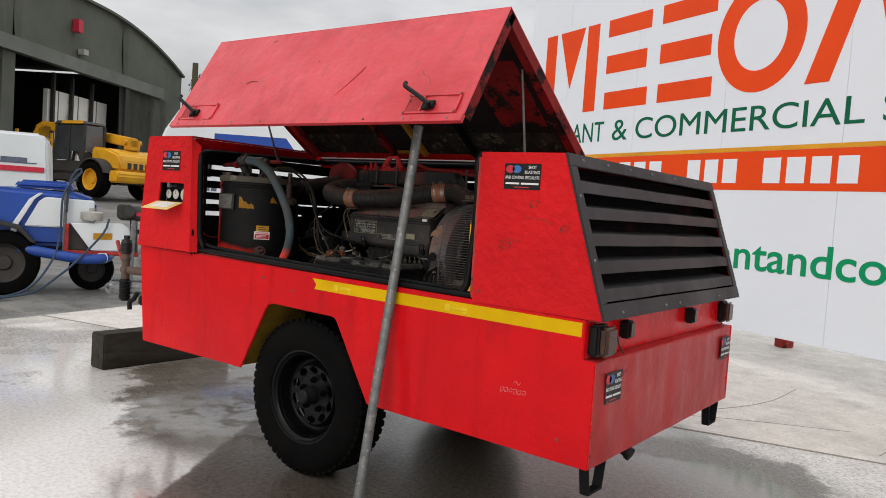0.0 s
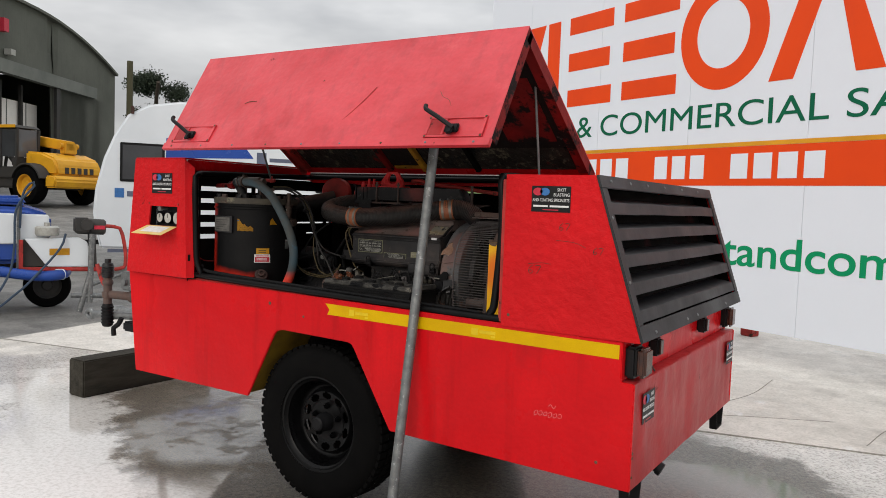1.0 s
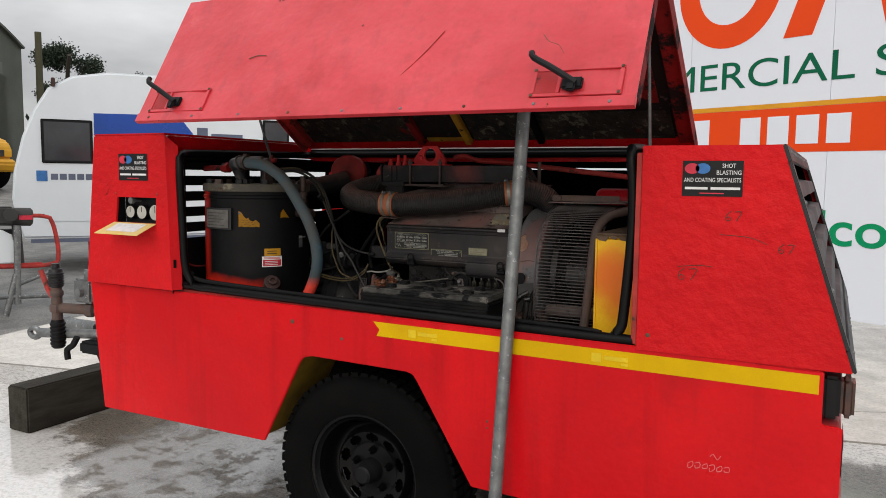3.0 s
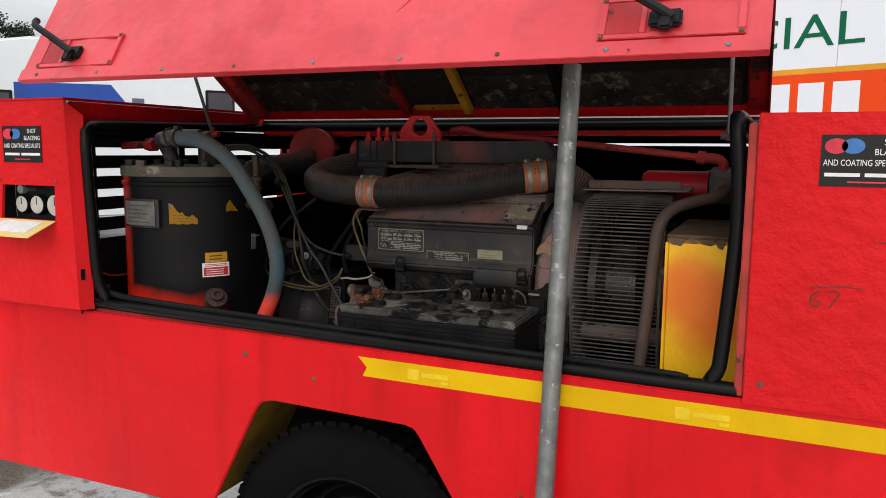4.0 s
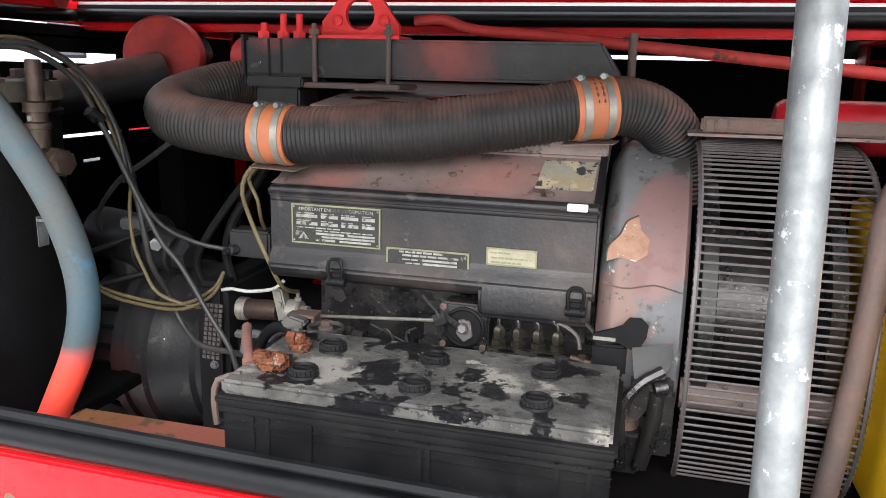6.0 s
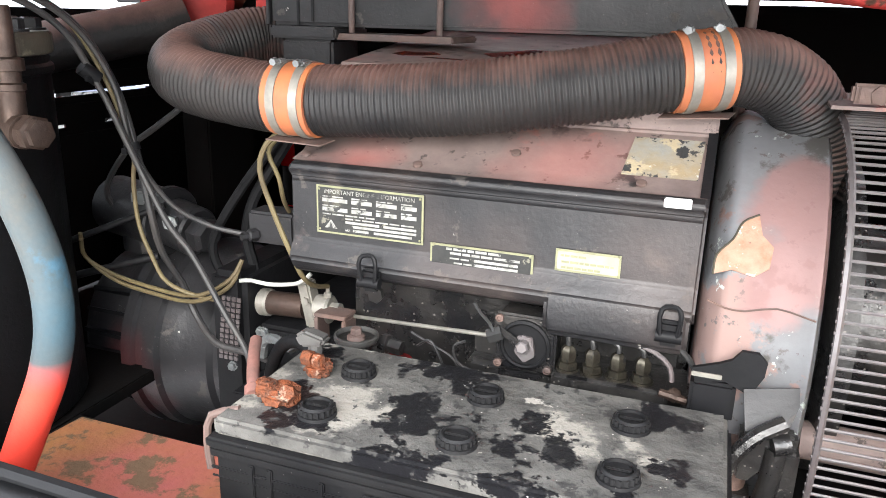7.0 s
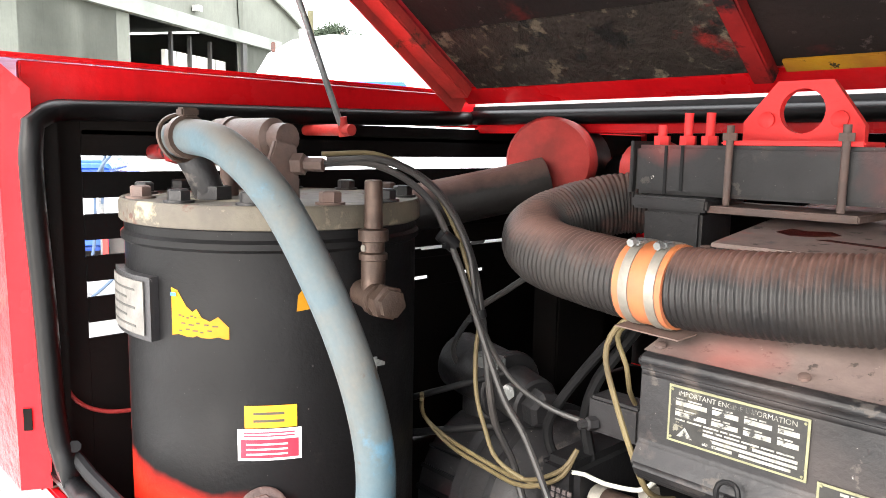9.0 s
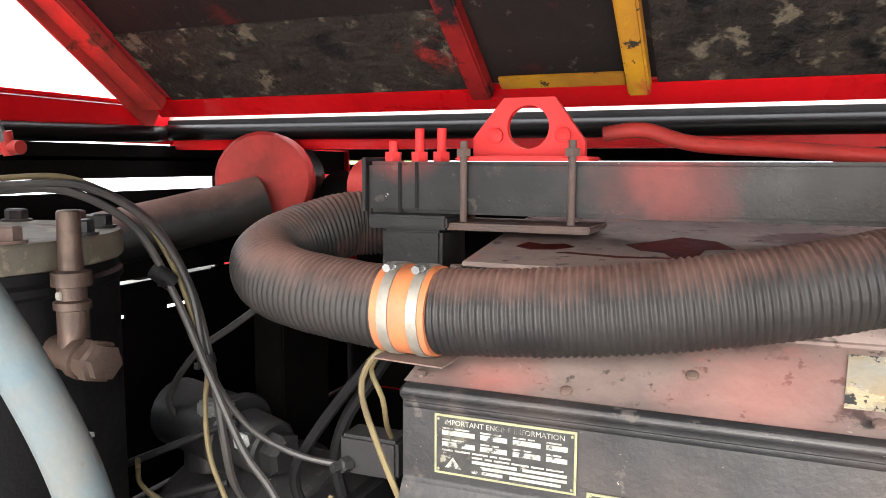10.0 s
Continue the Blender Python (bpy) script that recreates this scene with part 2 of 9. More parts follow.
M_YELLOW = material("yellow_tank_paint", (0.85, 0.5, 0.008), (0.8, 0.4, 0.008), 2.6, 0.4, 0.6, bump=0.1, bscale=70, streak=0.15,
                    stains=(((0.7, 0.22, 0.01), 7.0, 0.6, 0.12, 0.55), (RUST, 12.0, 0.73, 0.02, 0.85)))
# old yellow, darkened by the wheel arch's shadow within the colour
M_OLDYELLOW = material("shaded_old_yellow", (0.3, 0.18, 0.012), (0.12, 0.07, 0.012), 6.0, 0.7, 0.9, bump=0.2)
M_RIBYELLOW = material("flaking_yellow_rib_paint", (0.4, 0.2, 0.008), (0.24, 0.09, 0.012), 9.0, 0.6, 0.8, bump=0.4, stains=(((0.015, 0.013, 0.012), 24.0, 0.6, 0.03, 0.8), ((0.3, 0.03, 0.02), 6.0, 0.6, 0.08, 0.7)))
M_DULLPLATE = material("dull_grey_plate", (0.1, 0.095, 0.088), (0.065, 0.062, 0.057), 40.0, 0.5, 0.7)
M_FAINT = material("faint_grey_print", (0.035, 0.034, 0.032), None, 40.0, 0.6)
M_RUSTTOP = material("flaking_brown_rust", (0.13, 0.085, 0.055), (0.065, 0.04, 0.025), 18.0, 0.7, 0.9, bump=0.7, bscale=50,
                     stains=(((0.24, 0.2, 0.15), 16.0, 0.66, 0.08, 0.8),))
M_RUSTPIPE = material("rusty_pipe", (0.075, 0.055, 0.05), (0.12, 0.075, 0.06), 14.0, 0.55, 0.8, bump=0.3, bscale=90)
M_PLUG = material("oily_brown_iron", (0.055, 0.03, 0.026), (0.028, 0.017, 0.015), 30.0, 0.45, 0.7, bump=0.4, bscale=90, stains=(((0.11, 0.07, 0.06), 40.0, 0.62, 0.05, 0.8),))
M_CORRODED = material("corroded_copper_terminal", (0.17, 0.05, 0.02), (0.075, 0.04, 0.028), 90.0, 0.75, 0.95, bump=1.0, bscale=160, depth=0.006, spec=0.1, stains=(((0.2, 0.13, 0.095), 70.0, 0.6, 0.05, 0.9), ((0.03, 0.02, 0.016), 55.0, 0.58, 0.06, 0.9)))
M_CASTGREY = material("dirty_cast_metal", (0.085, 0.082, 0.078), (0.04, 0.038, 0.036), 18.0, 0.45, 0.65, metal=0.3, bump=0.3)
M_LEADEND = material("perished_pink_rubber", (0.16, 0.075, 0.06), (0.1, 0.055, 0.046), 40.0, 0.6, 0.8, bump=0.4)
M_OLIVE = material("brass_fitting", (0.062, 0.041, 0.032), (0.032, 0.022, 0.018), 34.0, 0.38, 0.6, metal=0.5, bump=0.3,
                   stains=(((0.55, 0.5, 0.42), 60.0, 0.74, 0.02, 0.4),))
M_BRASS = material("worn_brass_nut", (0.095, 0.086, 0.066), (0.03, 0.026, 0.021), 70.0, 0.3, 0.5, metal=0.85, bump=0.2, stains=(((0.02, 0.02, 0.02), 80.0, 0.58, 0.06, 0.5),))
M_BLUEHOSE = material("faded_blue_hose", (0.03, 0.064, 0.085), (0.06, 0.062, 0.058), 7.0, 0.55, 0.75, bump=0.15, bscale=120, spec=0.2, dust=(0.09, 0.08, 0.07),
                      stains=(((0.035, 0.1, 0.15), 9.0, 0.6, 0.1, 0.6), ((0.05, 0.045, 0.04), 24.0, 0.66, 0.06, 0.8), ((0.09, 0.085, 0.08), 9.0, 0.66, 0.1, 0.8)))
M_ORANGE = material("orange_silicone", (0.4, 0.135, 0.05), (0.3, 0.1, 0.05), 20.0, 0.4, 0.55, bump=0.08)
M_BATT = material("battery_case", (0.007, 0.007, 0.0077), (0.015, 0.0147, 0.0147), 9.0, 0.38, 0.6, bump=0.15, bscale=90, spec=0.16,
                  stains=(((0.12, 0.12, 0.115), 60.0, 0.69, 0.05, 0.8), ((0.06, 0.06, 0.058), 6.0, 0.62, 0.15, 0.8)), specks=(((0.1, 0.097, 0.09), 190.0, 0.2),))
M_BATTOP = material("dirty_battery_lid", (0.1, 0.096, 0.088), (0.035, 0.034, 0.032), 18.0, 0.55, 0.85, bump=0.7, bscale=60, spec=0.2,
                    stains=(((0.19, 0.178, 0.155), 7.0, 0.52, 0.04, 0.9), ((0.007, 0.007, 0.008), 11.0, 0.53, 0.014, 0.28), ((0.03, 0.029, 0.028), 60.0, 0.58, 0.04, 0.6), ((0.24, 0.225, 0.2), 34.0, 0.66, 0.03, 0.9), ((0.34, 0.26, 0.1), 5.0, 0.7, 0.06, 0.85)), specks=(((0.4, 0.38, 0.35), 150.0, 0.22),))
M_TAPE = material("yellow_reflective_tape", (0.66, 0.41, 0.002), (0.56, 0.33, 0.002), 5.0, 0.34, 0.5, bump=0.1, bscale=200, spec=0.1,
                  stains=(((0.4, 0.22, 0.02), 18.0, 0.7, 0.04, 0.6),))
M_TAPELOGO = material("pale_yellow_print", (0.74, 0.52, 0.01), None, 9.0, 0.35)
M_STICKER = material("black_sticker", (0.008, 0.008, 0.009), (0.012, 0.012, 0.012), 9.0, 0.35, 0.5, bump=0.03, spec=0.2)
M_WHITEINK = material("white_print", (0.72, 0.72, 0.72), (0.6, 0.6, 0.6), 40.0, 0.5)
M_PALEPLATE = material("pale_metal_plate", (0.42, 0.42, 0.39), (0.32, 0.32, 0.29), 30.0, 0.4, 0.55, metal=0.2)
M_PLATEINK = material("worn_plate_print", (0.27, 0.27, 0.25), (0.15, 0.15, 0.135), 90.0, 0.5, 0.7, stains=(((0.025, 0.025, 0.025), 60.0, 0.56, 0.05, 0.6), ((0.03, 0.03, 0.03), 16.0, 0.6, 0.05, 0.6)))
M_PLATEBLACK = material("worn_black_plate", (0.012, 0.012, 0.012), (0.028, 0.028, 0.026), 60.0, 0.45, 0.7, stains=(((0.12, 0.115, 0.09), 70.0, 0.62, 0.03, 0.6), ((0.07, 0.066, 0.05), 14.0, 0.6, 0.06, 0.6)))
M_PLATEPALE = material("yellowed_pale_plate", (0.3, 0.285, 0.21), (0.23, 0.215, 0.15), 40.0, 0.5, 0.7)
M_YELPLATE = material("yellowed_plate_edge", (0.2, 0.2, 0.115), (0.12, 0.12, 0.075), 30.0, 0.45)
M_YELSTICK = material("yellow_sticker", (0.48, 0.23, 0.005), (0.4, 0.19, 0.005), 20.0, 0.45)
M_PINKSTICK = material("crimson_sticker", (0.45, 0.012, 0.03), (0.4, 0.02, 0.04), 20.0, 0.45)
M_INK = material("dark_print", (0.05, 0.045, 0.03), None, 40.0, 0.6)
M_LOGORED = material("sticker_red", (0.6, 0.03, 0.06), None, 30.0, 0.4)
M_LOGOBLUE = material("sticker_blue", (0.04, 0.16, 0.42), None, 30.0, 0.4)
M_LENS = material("smoked_amber_lens", (0.07, 0.025, 0.015), (0.03, 0.02, 0.02), 30.0, 0.15, 0.25, bump=0.05)
M_PLASTIC = material("black_plastic", (0.01, 0.01, 0.011), None, 14.0, 0.4, 0.5, bump=0.08, spec=0.15)
M_TIMBER = material("weathered_dark_timber", (0.04, 0.036, 0.027), (0.016, 0.014, 0.011), 3.0, 0.75, 0.9, spec=0.2, bump=0.6, bscale=45, stretch=(6, 1, 6))
M_CABLE_BLACK = material("black_cable", (0.02, 0.02, 0.021), (0.04, 0.036, 0.034), 18.0, 0.45, 0.6, bump=0.05)
M_CABLE_TAN = material("tan_cable", (0.125, 0.1, 0.048), (0.065, 0.048, 0.028), 12.0, 0.5, 0.65, spec=0.25, bump=0.05)
M_CABLE_RED = material("red_cable", (0.22, 0.022, 0.02), (0.12, 0.018, 0.016), 12.0, 0.5, 0.65, bump=0.05)
M_GAUGE = material("gauge_face", (0.5, 0.5, 0.46), (0.42, 0.42, 0.38), 30.0, 0.3)
M_CREAM = material("cream_flap_paint", (0.7, 0.5, 0.14), (0.7, 0.58, 0.3), 9.0, 0.45, 0.6, stains=((RUST, 30.0, 0.7, 0.03, 0.8),))
M_SIGN = material("white_sign_panel", (0.68, 0.725, 0.79), (0.655, 0.70, 0.765), 0.6, 0.3, 0.4, spec=0.3, grit=0.02, bump=0.02, bscale=30,
                  stains=(((0.62, 0.62, 0.6), 1.6, 0.66, 0.12, 0.5),))
M_SIGNORANGE = material("orange_red_vinyl", (0.72, 0.062, 0.006), (0.66, 0.055, 0.007), 1.5, 0.36, 0.46, spec=0.18, grit=0.03, bump=0.02)
M_SIGNGREEN = material("dark_green_vinyl", (0.002, 0.115, 0.055), (0.002, 0.1, 0.05), 1.5, 0.36, 0.46, bump=0.02, spec=0.15, grit=0.03)
M_SIGNLIGHTGREEN = material("bright_green_vinyl", (0.002, 0.25, 0.10), (0.002, 0.23, 0.095), 1.5, 0.36, 0.46, bump=0.02, spec=0.15, grit=0.03)
M_SIGNYELLOW = material("amber_vinyl", (0.72, 0.33, 0.015), None, 1.5, 0.35, bump=0.02)
M_WHITE_GRP = material("white_fibreglass", (0.66, 0.70, 0.73), (0.61, 0.65, 0.68), 1.2, 0.28, 0.4, grit=0.02, bump=0.0, bscale=20,
                       stains=(((0.52, 0.55, 0.56), 2.0, 0.68, 0.1, 0.5),))
M_BLUE_GRP = material("blue_gloss_paint", (0.02, 0.07, 0.34), (0.018, 0.06, 0.27), 1.5, 0.22, 0.35, bump=0.03)
M_BLUELINE = material("dull_blue_hose", (0.035, 0.06, 0.1), None, 4.0, 0.4)
M_GLASS_DARK = material("tinted_window", (0.05, 0.055, 0.06), (0.03, 0.03, 0.034), 1.0, 0.06, 0.1, spec=0.5, bump=0.0)
M_GREY_PRINT = material("grey_print", (0.12, 0.14, 0.2), None, 3.0, 0.4)
M_MACHINE = material("machine_yellow", (0.7, 0.36, 0.015), (0.55, 0.26, 0.015), 1.5, 0.4, 0.6, stains=(((0.12, 0.08, 0.05), 2.2, 0.62, 0.1, 0.8),))
M_MACHINE_DARK = material("machine_dark_steel", (0.03, 0.03, 0.03), (0.05, 0.045, 0.04), 2.0, 0.6, 0.8)
M_HANGAR = material("dark_green_corrugated_cladding", (0.115, 0.12, 0.1), (0.085, 0.09, 0.075), 0.35, 0.7, 0.85, bump=0.1, bscale=6, streak=0.25)
M_HANGAR_TRIM = material("grey_green_lintel_steel", (0.17, 0.18, 0.16), (0.12, 0.13, 0.115), 0.6, 0.65, 0.8)
M_BRICKPALE = material("pale_block_wall", (0.85, 0.82, 0.77), (0.75, 0.72, 0.67), 0.8, 0.85)
M_BARK = material("dark_bark", (0.055, 0.045, 0.035), None, 3.0, 0.9, bump=0.5)
M_LEAF = material("dark_evergreen_foliage", (0.05, 0.062, 0.045), (0.035, 0.05, 0.032), 0.6, 0.8, bump=0.1, spec=0.1)
M_GRASS = material("hill_grass", (0.13, 0.2, 0.05), (0.09, 0.14, 0.04), 0.05, 0.9, bump=0.1, bscale=2)
M_CONCRETE_POST = material("weathered_pole_wood", (0.09, 0.085, 0.05), None, 1.0, 0.9)


def wet_concrete():
    m = bpy.data.materials.new("wet_concrete")
    m.use_nodes = True
    n, l = m.node_tree.nodes, m.node_tree.links
    b = n["Principled BSDF"]
    co = n.new("ShaderNodeTexCoord").outputs["Object"]

    def nz(sc, det, rg=0.6):
        t = n.new("ShaderNodeTexNoise")
        t.inputs["Scale"].default_value, t.inputs["Detail"].default_value, t.inputs["Roughness"].default_value = sc, det, rg
        l.new(co, t.inputs["Vector"])
        return t.outputs["Fac"]

    def rg(v, lo, hi, a=0.0, z=1.0):
        t = n.new("ShaderNodeMapRange")
        t.interpolation_type = "SMOOTHSTEP"
        for k, x in (("From Min", lo), ("From Max", hi), ("To Min", a), ("To Max", z)):
            t.inputs[k].default_value = x
        l.new(v, t.inputs["Value"])
        return t.outputs["Result"]

    def mx(f, a, z):
        t = n.new("ShaderNodeMixRGB")
        for k, v in ((0, f), (1, a), (2, z)):
            if isinstance(v, tuple):
                t.inputs[k].default_value = (*v, 1)
            else:
                l.new(v, t.inputs[k])
        return t.outputs["Color"]

    def calc(op, a, z):
        t = n.new("ShaderNodeMath")
        t.operation = op
        for k, v in ((0, a), (1, z)):
            if isinstance(v, float):
                t.inputs[k].default_value = v
            else:
                l.new(v, t.inputs[k])
        return t.outputs["Value"]

    def near(cx, cy, r0, r1):
        t = n.new("ShaderNodeVectorMath")
        t.operation = "DISTANCE"
        l.new(co, t.inputs[0])
        t.inputs[1].default_value = (cx, cy, 0)
        return rg(t.outputs["Value"], r0, r1, 1.0, 0.0)

    # soaked slab round the trailer, drier slab past the joint; a film of standing water in the hollows
    sep = n.new("ShaderNodeSeparateXYZ")
    l.new(co, sep.inputs[0])
    past = calc("SUBTRACT", sep.outputs["Y"], calc("ADD", calc("MULTIPLY", sep.outputs["X"], 0.212), 2.03))
    dry_side = rg(past, -0.01, 0.03)
    broad = nz(0.7, 5.0)
    soak = calc("ADD", calc("MULTIPLY", near(-0.2, 0.0, 1.6, 5.2), 0.36), broad)
    soak = calc("SUBTRACT", soak, calc("MULTIPLY", dry_side, 0.26))
    wet = rg(soak, 0.46, 0.62)
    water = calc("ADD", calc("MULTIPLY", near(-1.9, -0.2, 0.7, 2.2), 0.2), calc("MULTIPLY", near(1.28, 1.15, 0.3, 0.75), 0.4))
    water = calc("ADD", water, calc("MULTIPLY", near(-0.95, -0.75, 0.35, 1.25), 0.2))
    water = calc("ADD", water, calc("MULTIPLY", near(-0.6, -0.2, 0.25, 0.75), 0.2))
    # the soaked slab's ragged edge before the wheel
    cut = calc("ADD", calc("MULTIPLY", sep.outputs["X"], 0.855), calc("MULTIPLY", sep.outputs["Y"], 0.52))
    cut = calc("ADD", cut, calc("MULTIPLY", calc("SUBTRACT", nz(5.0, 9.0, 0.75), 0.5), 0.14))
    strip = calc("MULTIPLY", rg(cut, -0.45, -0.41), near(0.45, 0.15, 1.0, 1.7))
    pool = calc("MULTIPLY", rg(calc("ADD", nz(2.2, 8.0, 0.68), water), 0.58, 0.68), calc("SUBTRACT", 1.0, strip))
    grain = nz(42.0, 8.0, 0.78)
    speck = nz(90.0, 3.0, 0.7)
    mottled = nz(6.0, 8.0, 0.7)
    streaks = nz(1.6, 8.0, 0.7)
    dry = mx(rg(mottled, 0.3, 0.7), (0.72, 0.69, 0.64), (0.56, 0.535, 0.49))
    dry = mx(rg(streaks, 0.45, 0.75, 0.0, 0.6), dry, (0.25, 0.24, 0.22))
    dry = mx(rg(grain, 0.44, 0.66, 0.0, 0.4), dry, (0.24, 0.225, 0.2))
    # pale tone stands in for sky mirrored in the wet slab
    pale = mx(rg(mottled, 0.3, 0.7), (0.74, 0.71, 0.66), (0.56, 0.53, 0.485))
    # darker towards the trailer, whose dark reflection is put into this wet tone
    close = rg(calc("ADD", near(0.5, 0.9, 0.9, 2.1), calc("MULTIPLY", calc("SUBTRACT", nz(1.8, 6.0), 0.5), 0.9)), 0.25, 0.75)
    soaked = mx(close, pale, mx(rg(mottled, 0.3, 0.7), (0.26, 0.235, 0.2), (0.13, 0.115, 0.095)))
    soaked = mx(rg(grain, 0.48, 0.58, 0.0, 0.6), soaked, (0.1, 0.085, 0.066))
    soaked = mx(rg(speck, 0.6, 0.68, 0.0, 0.7), soaked, (0.6, 0.58, 0.54))
    col = mx(wet, dry, soaked)
    # pools near-white: the reflected sky is painted into their colour
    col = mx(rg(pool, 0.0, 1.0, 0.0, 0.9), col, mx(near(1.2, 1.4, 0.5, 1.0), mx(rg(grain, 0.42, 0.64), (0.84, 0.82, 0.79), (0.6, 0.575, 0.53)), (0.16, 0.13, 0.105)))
    # soaked strip along the trailer, ragged at its edge; trailer's dark reflection painted in
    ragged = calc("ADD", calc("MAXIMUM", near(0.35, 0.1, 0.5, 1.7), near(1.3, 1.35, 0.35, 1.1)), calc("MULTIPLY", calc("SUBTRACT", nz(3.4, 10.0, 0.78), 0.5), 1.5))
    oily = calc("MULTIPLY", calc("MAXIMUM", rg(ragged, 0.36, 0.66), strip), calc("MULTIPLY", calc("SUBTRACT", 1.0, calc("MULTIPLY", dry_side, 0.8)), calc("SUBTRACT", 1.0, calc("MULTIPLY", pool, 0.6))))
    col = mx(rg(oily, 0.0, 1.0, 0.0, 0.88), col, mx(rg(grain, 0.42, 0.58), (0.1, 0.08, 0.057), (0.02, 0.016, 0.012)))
    # dark reflection of sleeper and trailer, painted in brown before the wheel
    slope = calc("ADD", sep.outputs["Y"], calc("MULTIPLY", sep.outputs["X"], 0.62))
    slope = calc("ADD", slope, calc("MULTIPLY", calc("SUBTRACT", nz(3.0, 10.0, 0.75), 0.5), 1.3))
    reflected_dark = calc("MULTIPLY", rg(slope, -0.95, -0.7), near(-1.35, 0.6, 0.75, 1.35))
    reflected_dark = calc("MULTIPLY", reflected_dark, calc("SUBTRACT", 1.0, dry_side))
    coarse = nz(75.0, 6.0, 0.8)
    reflected_brown = mx(rg(coarse, 0.42, 0.58), (0.17, 0.13, 0.085), (0.02, 0.016, 0.011))
    col = mx(rg(reflected_dark, 0.0, 1.0, 0.0, 0.9), col, reflected_brown)
    # worn asphalt past the end of the slab
    far = calc("MULTIPLY", calc("ADD", calc("ADD", sep.outputs["X"], calc("MULTIPLY", sep.outputs["Y"], 0.2)), 4.3), -1.0)
    asphalt = rg(far, 0.0, 0.05)
    tarred = mx(rg(streaks, 0.4, 0.62), (0.13, 0.128, 0.122), (0.24, 0.235, 0.22))
    col = mx(asphalt, col, mx(rg(grain, 0.45, 0.6, 0.0, 0.5), tarred, (0.06, 0.058, 0.055)))
    l.new(col, b.inputs["Base Color"])
    l.new(rg(reflected_dark, 0.0, 1.0, 0.5, 0.08), b.inputs["Specular IOR Level"])
    r = calc("ADD", rg(wet, 0.0, 1.0, 0.55, 0.3), calc("MULTIPLY", grain, 0.14))
    l.new(r, b.inputs["Roughness"])
    film = calc("MAXIMUM", calc("MULTIPLY", wet, 0.85), pool)
    film = calc("MULTIPLY", film, calc("SUBTRACT", 1.0, calc("MULTIPLY", reflected_dark, rg(nz(5.0, 8.0, 0.7), 0.42, 0.5, 0.85, 0.1))))
    film = calc("MULTIPLY", film, calc("SUBTRACT", 1.0, calc("MULTIPLY", asphalt, 0.6)))
    film = calc("MULTIPLY", film, calc("SUBTRACT", 1.0, calc("MULTIPLY", oily, 0.5)))
    l.new(film, b.inputs["Coat Weight"])
    b.inputs["Coat IOR"].default_value = 3.0
    l.new(calc("MULTIPLY", rg(pool, 0.0, 1.0, 0.06, 0.015), rg(nz(1.3, 6.0, 0.65), 0.35, 0.6, 0.5, 1.2)), b.inputs["Coat Roughness"])
    bp = n.new("ShaderNodeBump")
    bp.inputs["Distance"].default_value = 0.012
    l.new(rg(pool, 0.0, 1.0, 0.6, 0.25), bp.inputs["Strength"])
    l.new(calc("ADD", nz(40.0, 8.0, 0.78), calc("MULTIPLY", mottled, 0.5)), bp.inputs["Height"])
    l.new(bp.outputs["Normal"], b.inputs["Normal"])
    b2 = n.new("ShaderNodeBump")
    b2.inputs["Distance"].default_value = 0.006
    l.new(rg(pool, 0.0, 1.0, 0.4, 0.07), b2.inputs["Strength"])
    l.new(nz(16.0, 9.0, 0.68), b2.inputs["Height"])
    l.new(b2.outputs["Normal"], b.inputs["Coat Normal"])
    return m


M_GROUND = wet_concrete()


# ---- building helpers ----
BASE = {}


def shaded(ob, me, smooth):
    """Rounded edges shade softly, broad faces stay flat."""
    me.polygons.foreach_set("use_smooth", [True] * len(me.polygons))
    me.set_sharp_from_angle(angle=radians(smooth))
    w = ob.modifiers.new("weighted_normals", "WEIGHTED_NORMAL")
    w.keep_sharp = True


def thing(name, at, label, category, group="", kind=""):
    ob = new(name)
    ob.location = at
    ob.empty_display_size = 0.1
    BASE[ob.name] = Vector(at)
    return tagged(ob, label, category, group, kind)


def part(name, bm, mat, parent, label="", smooth=38, kind=""):
    """Links a bmesh, in world coordinates, as one mesh under a thing or a part."""
    base = BASE[parent.name]
    bmesh.ops.translate(bm, verts=bm.verts, vec=-base)
    me = bpy.data.meshes.new(name)
    bm.to_mesh(me)
    bm.free()
    me.materials.append(mat)
    ob = new(name, me)
    if smooth:
        shaded(ob, me, smooth)
    ob.parent = parent
    BASE[ob.name] = base
    return tagged(ob, label, kind=kind)


def solo(name, bm, mat, label, category, at=(0, 0, 0), group="", kind="", smooth=38):
    """A thing that is one mesh."""
    bmesh.ops.translate(bm, verts=bm.verts, vec=-Vector(at))
    me = bpy.data.meshes.new(name)
    bm.to_mesh(me)
    bm.free()
    me.materials.append(mat)
    ob = new(name, me)
    if smooth:
        shaded(ob, me, smooth)
    ob.location = at
    BASE[ob.name] = Vector(at)
    return tagged(ob, label, category, group, kind)


def joined(*makers):
    """A bmesh from several, each made on its own."""
    out = bmesh.new()
    for b in makers:
        me = bpy.data.meshes.new("tmp")
        b.to_mesh(me)
        b.free()
        out.from_mesh(me)
        bpy.data.meshes.remove(me)
    return out


def bevelled(bm, r, seg=2, angle=30):
    if r > 0:
        es = [e for e in bm.edges if len(e.link_faces) == 2 and e.calc_face_angle(0) > radians(angle)]
        bmesh.ops.bevel(bm, geom=es, offset=r, segments=seg, affect="EDGES", clamp_overlap=True)
    return bm


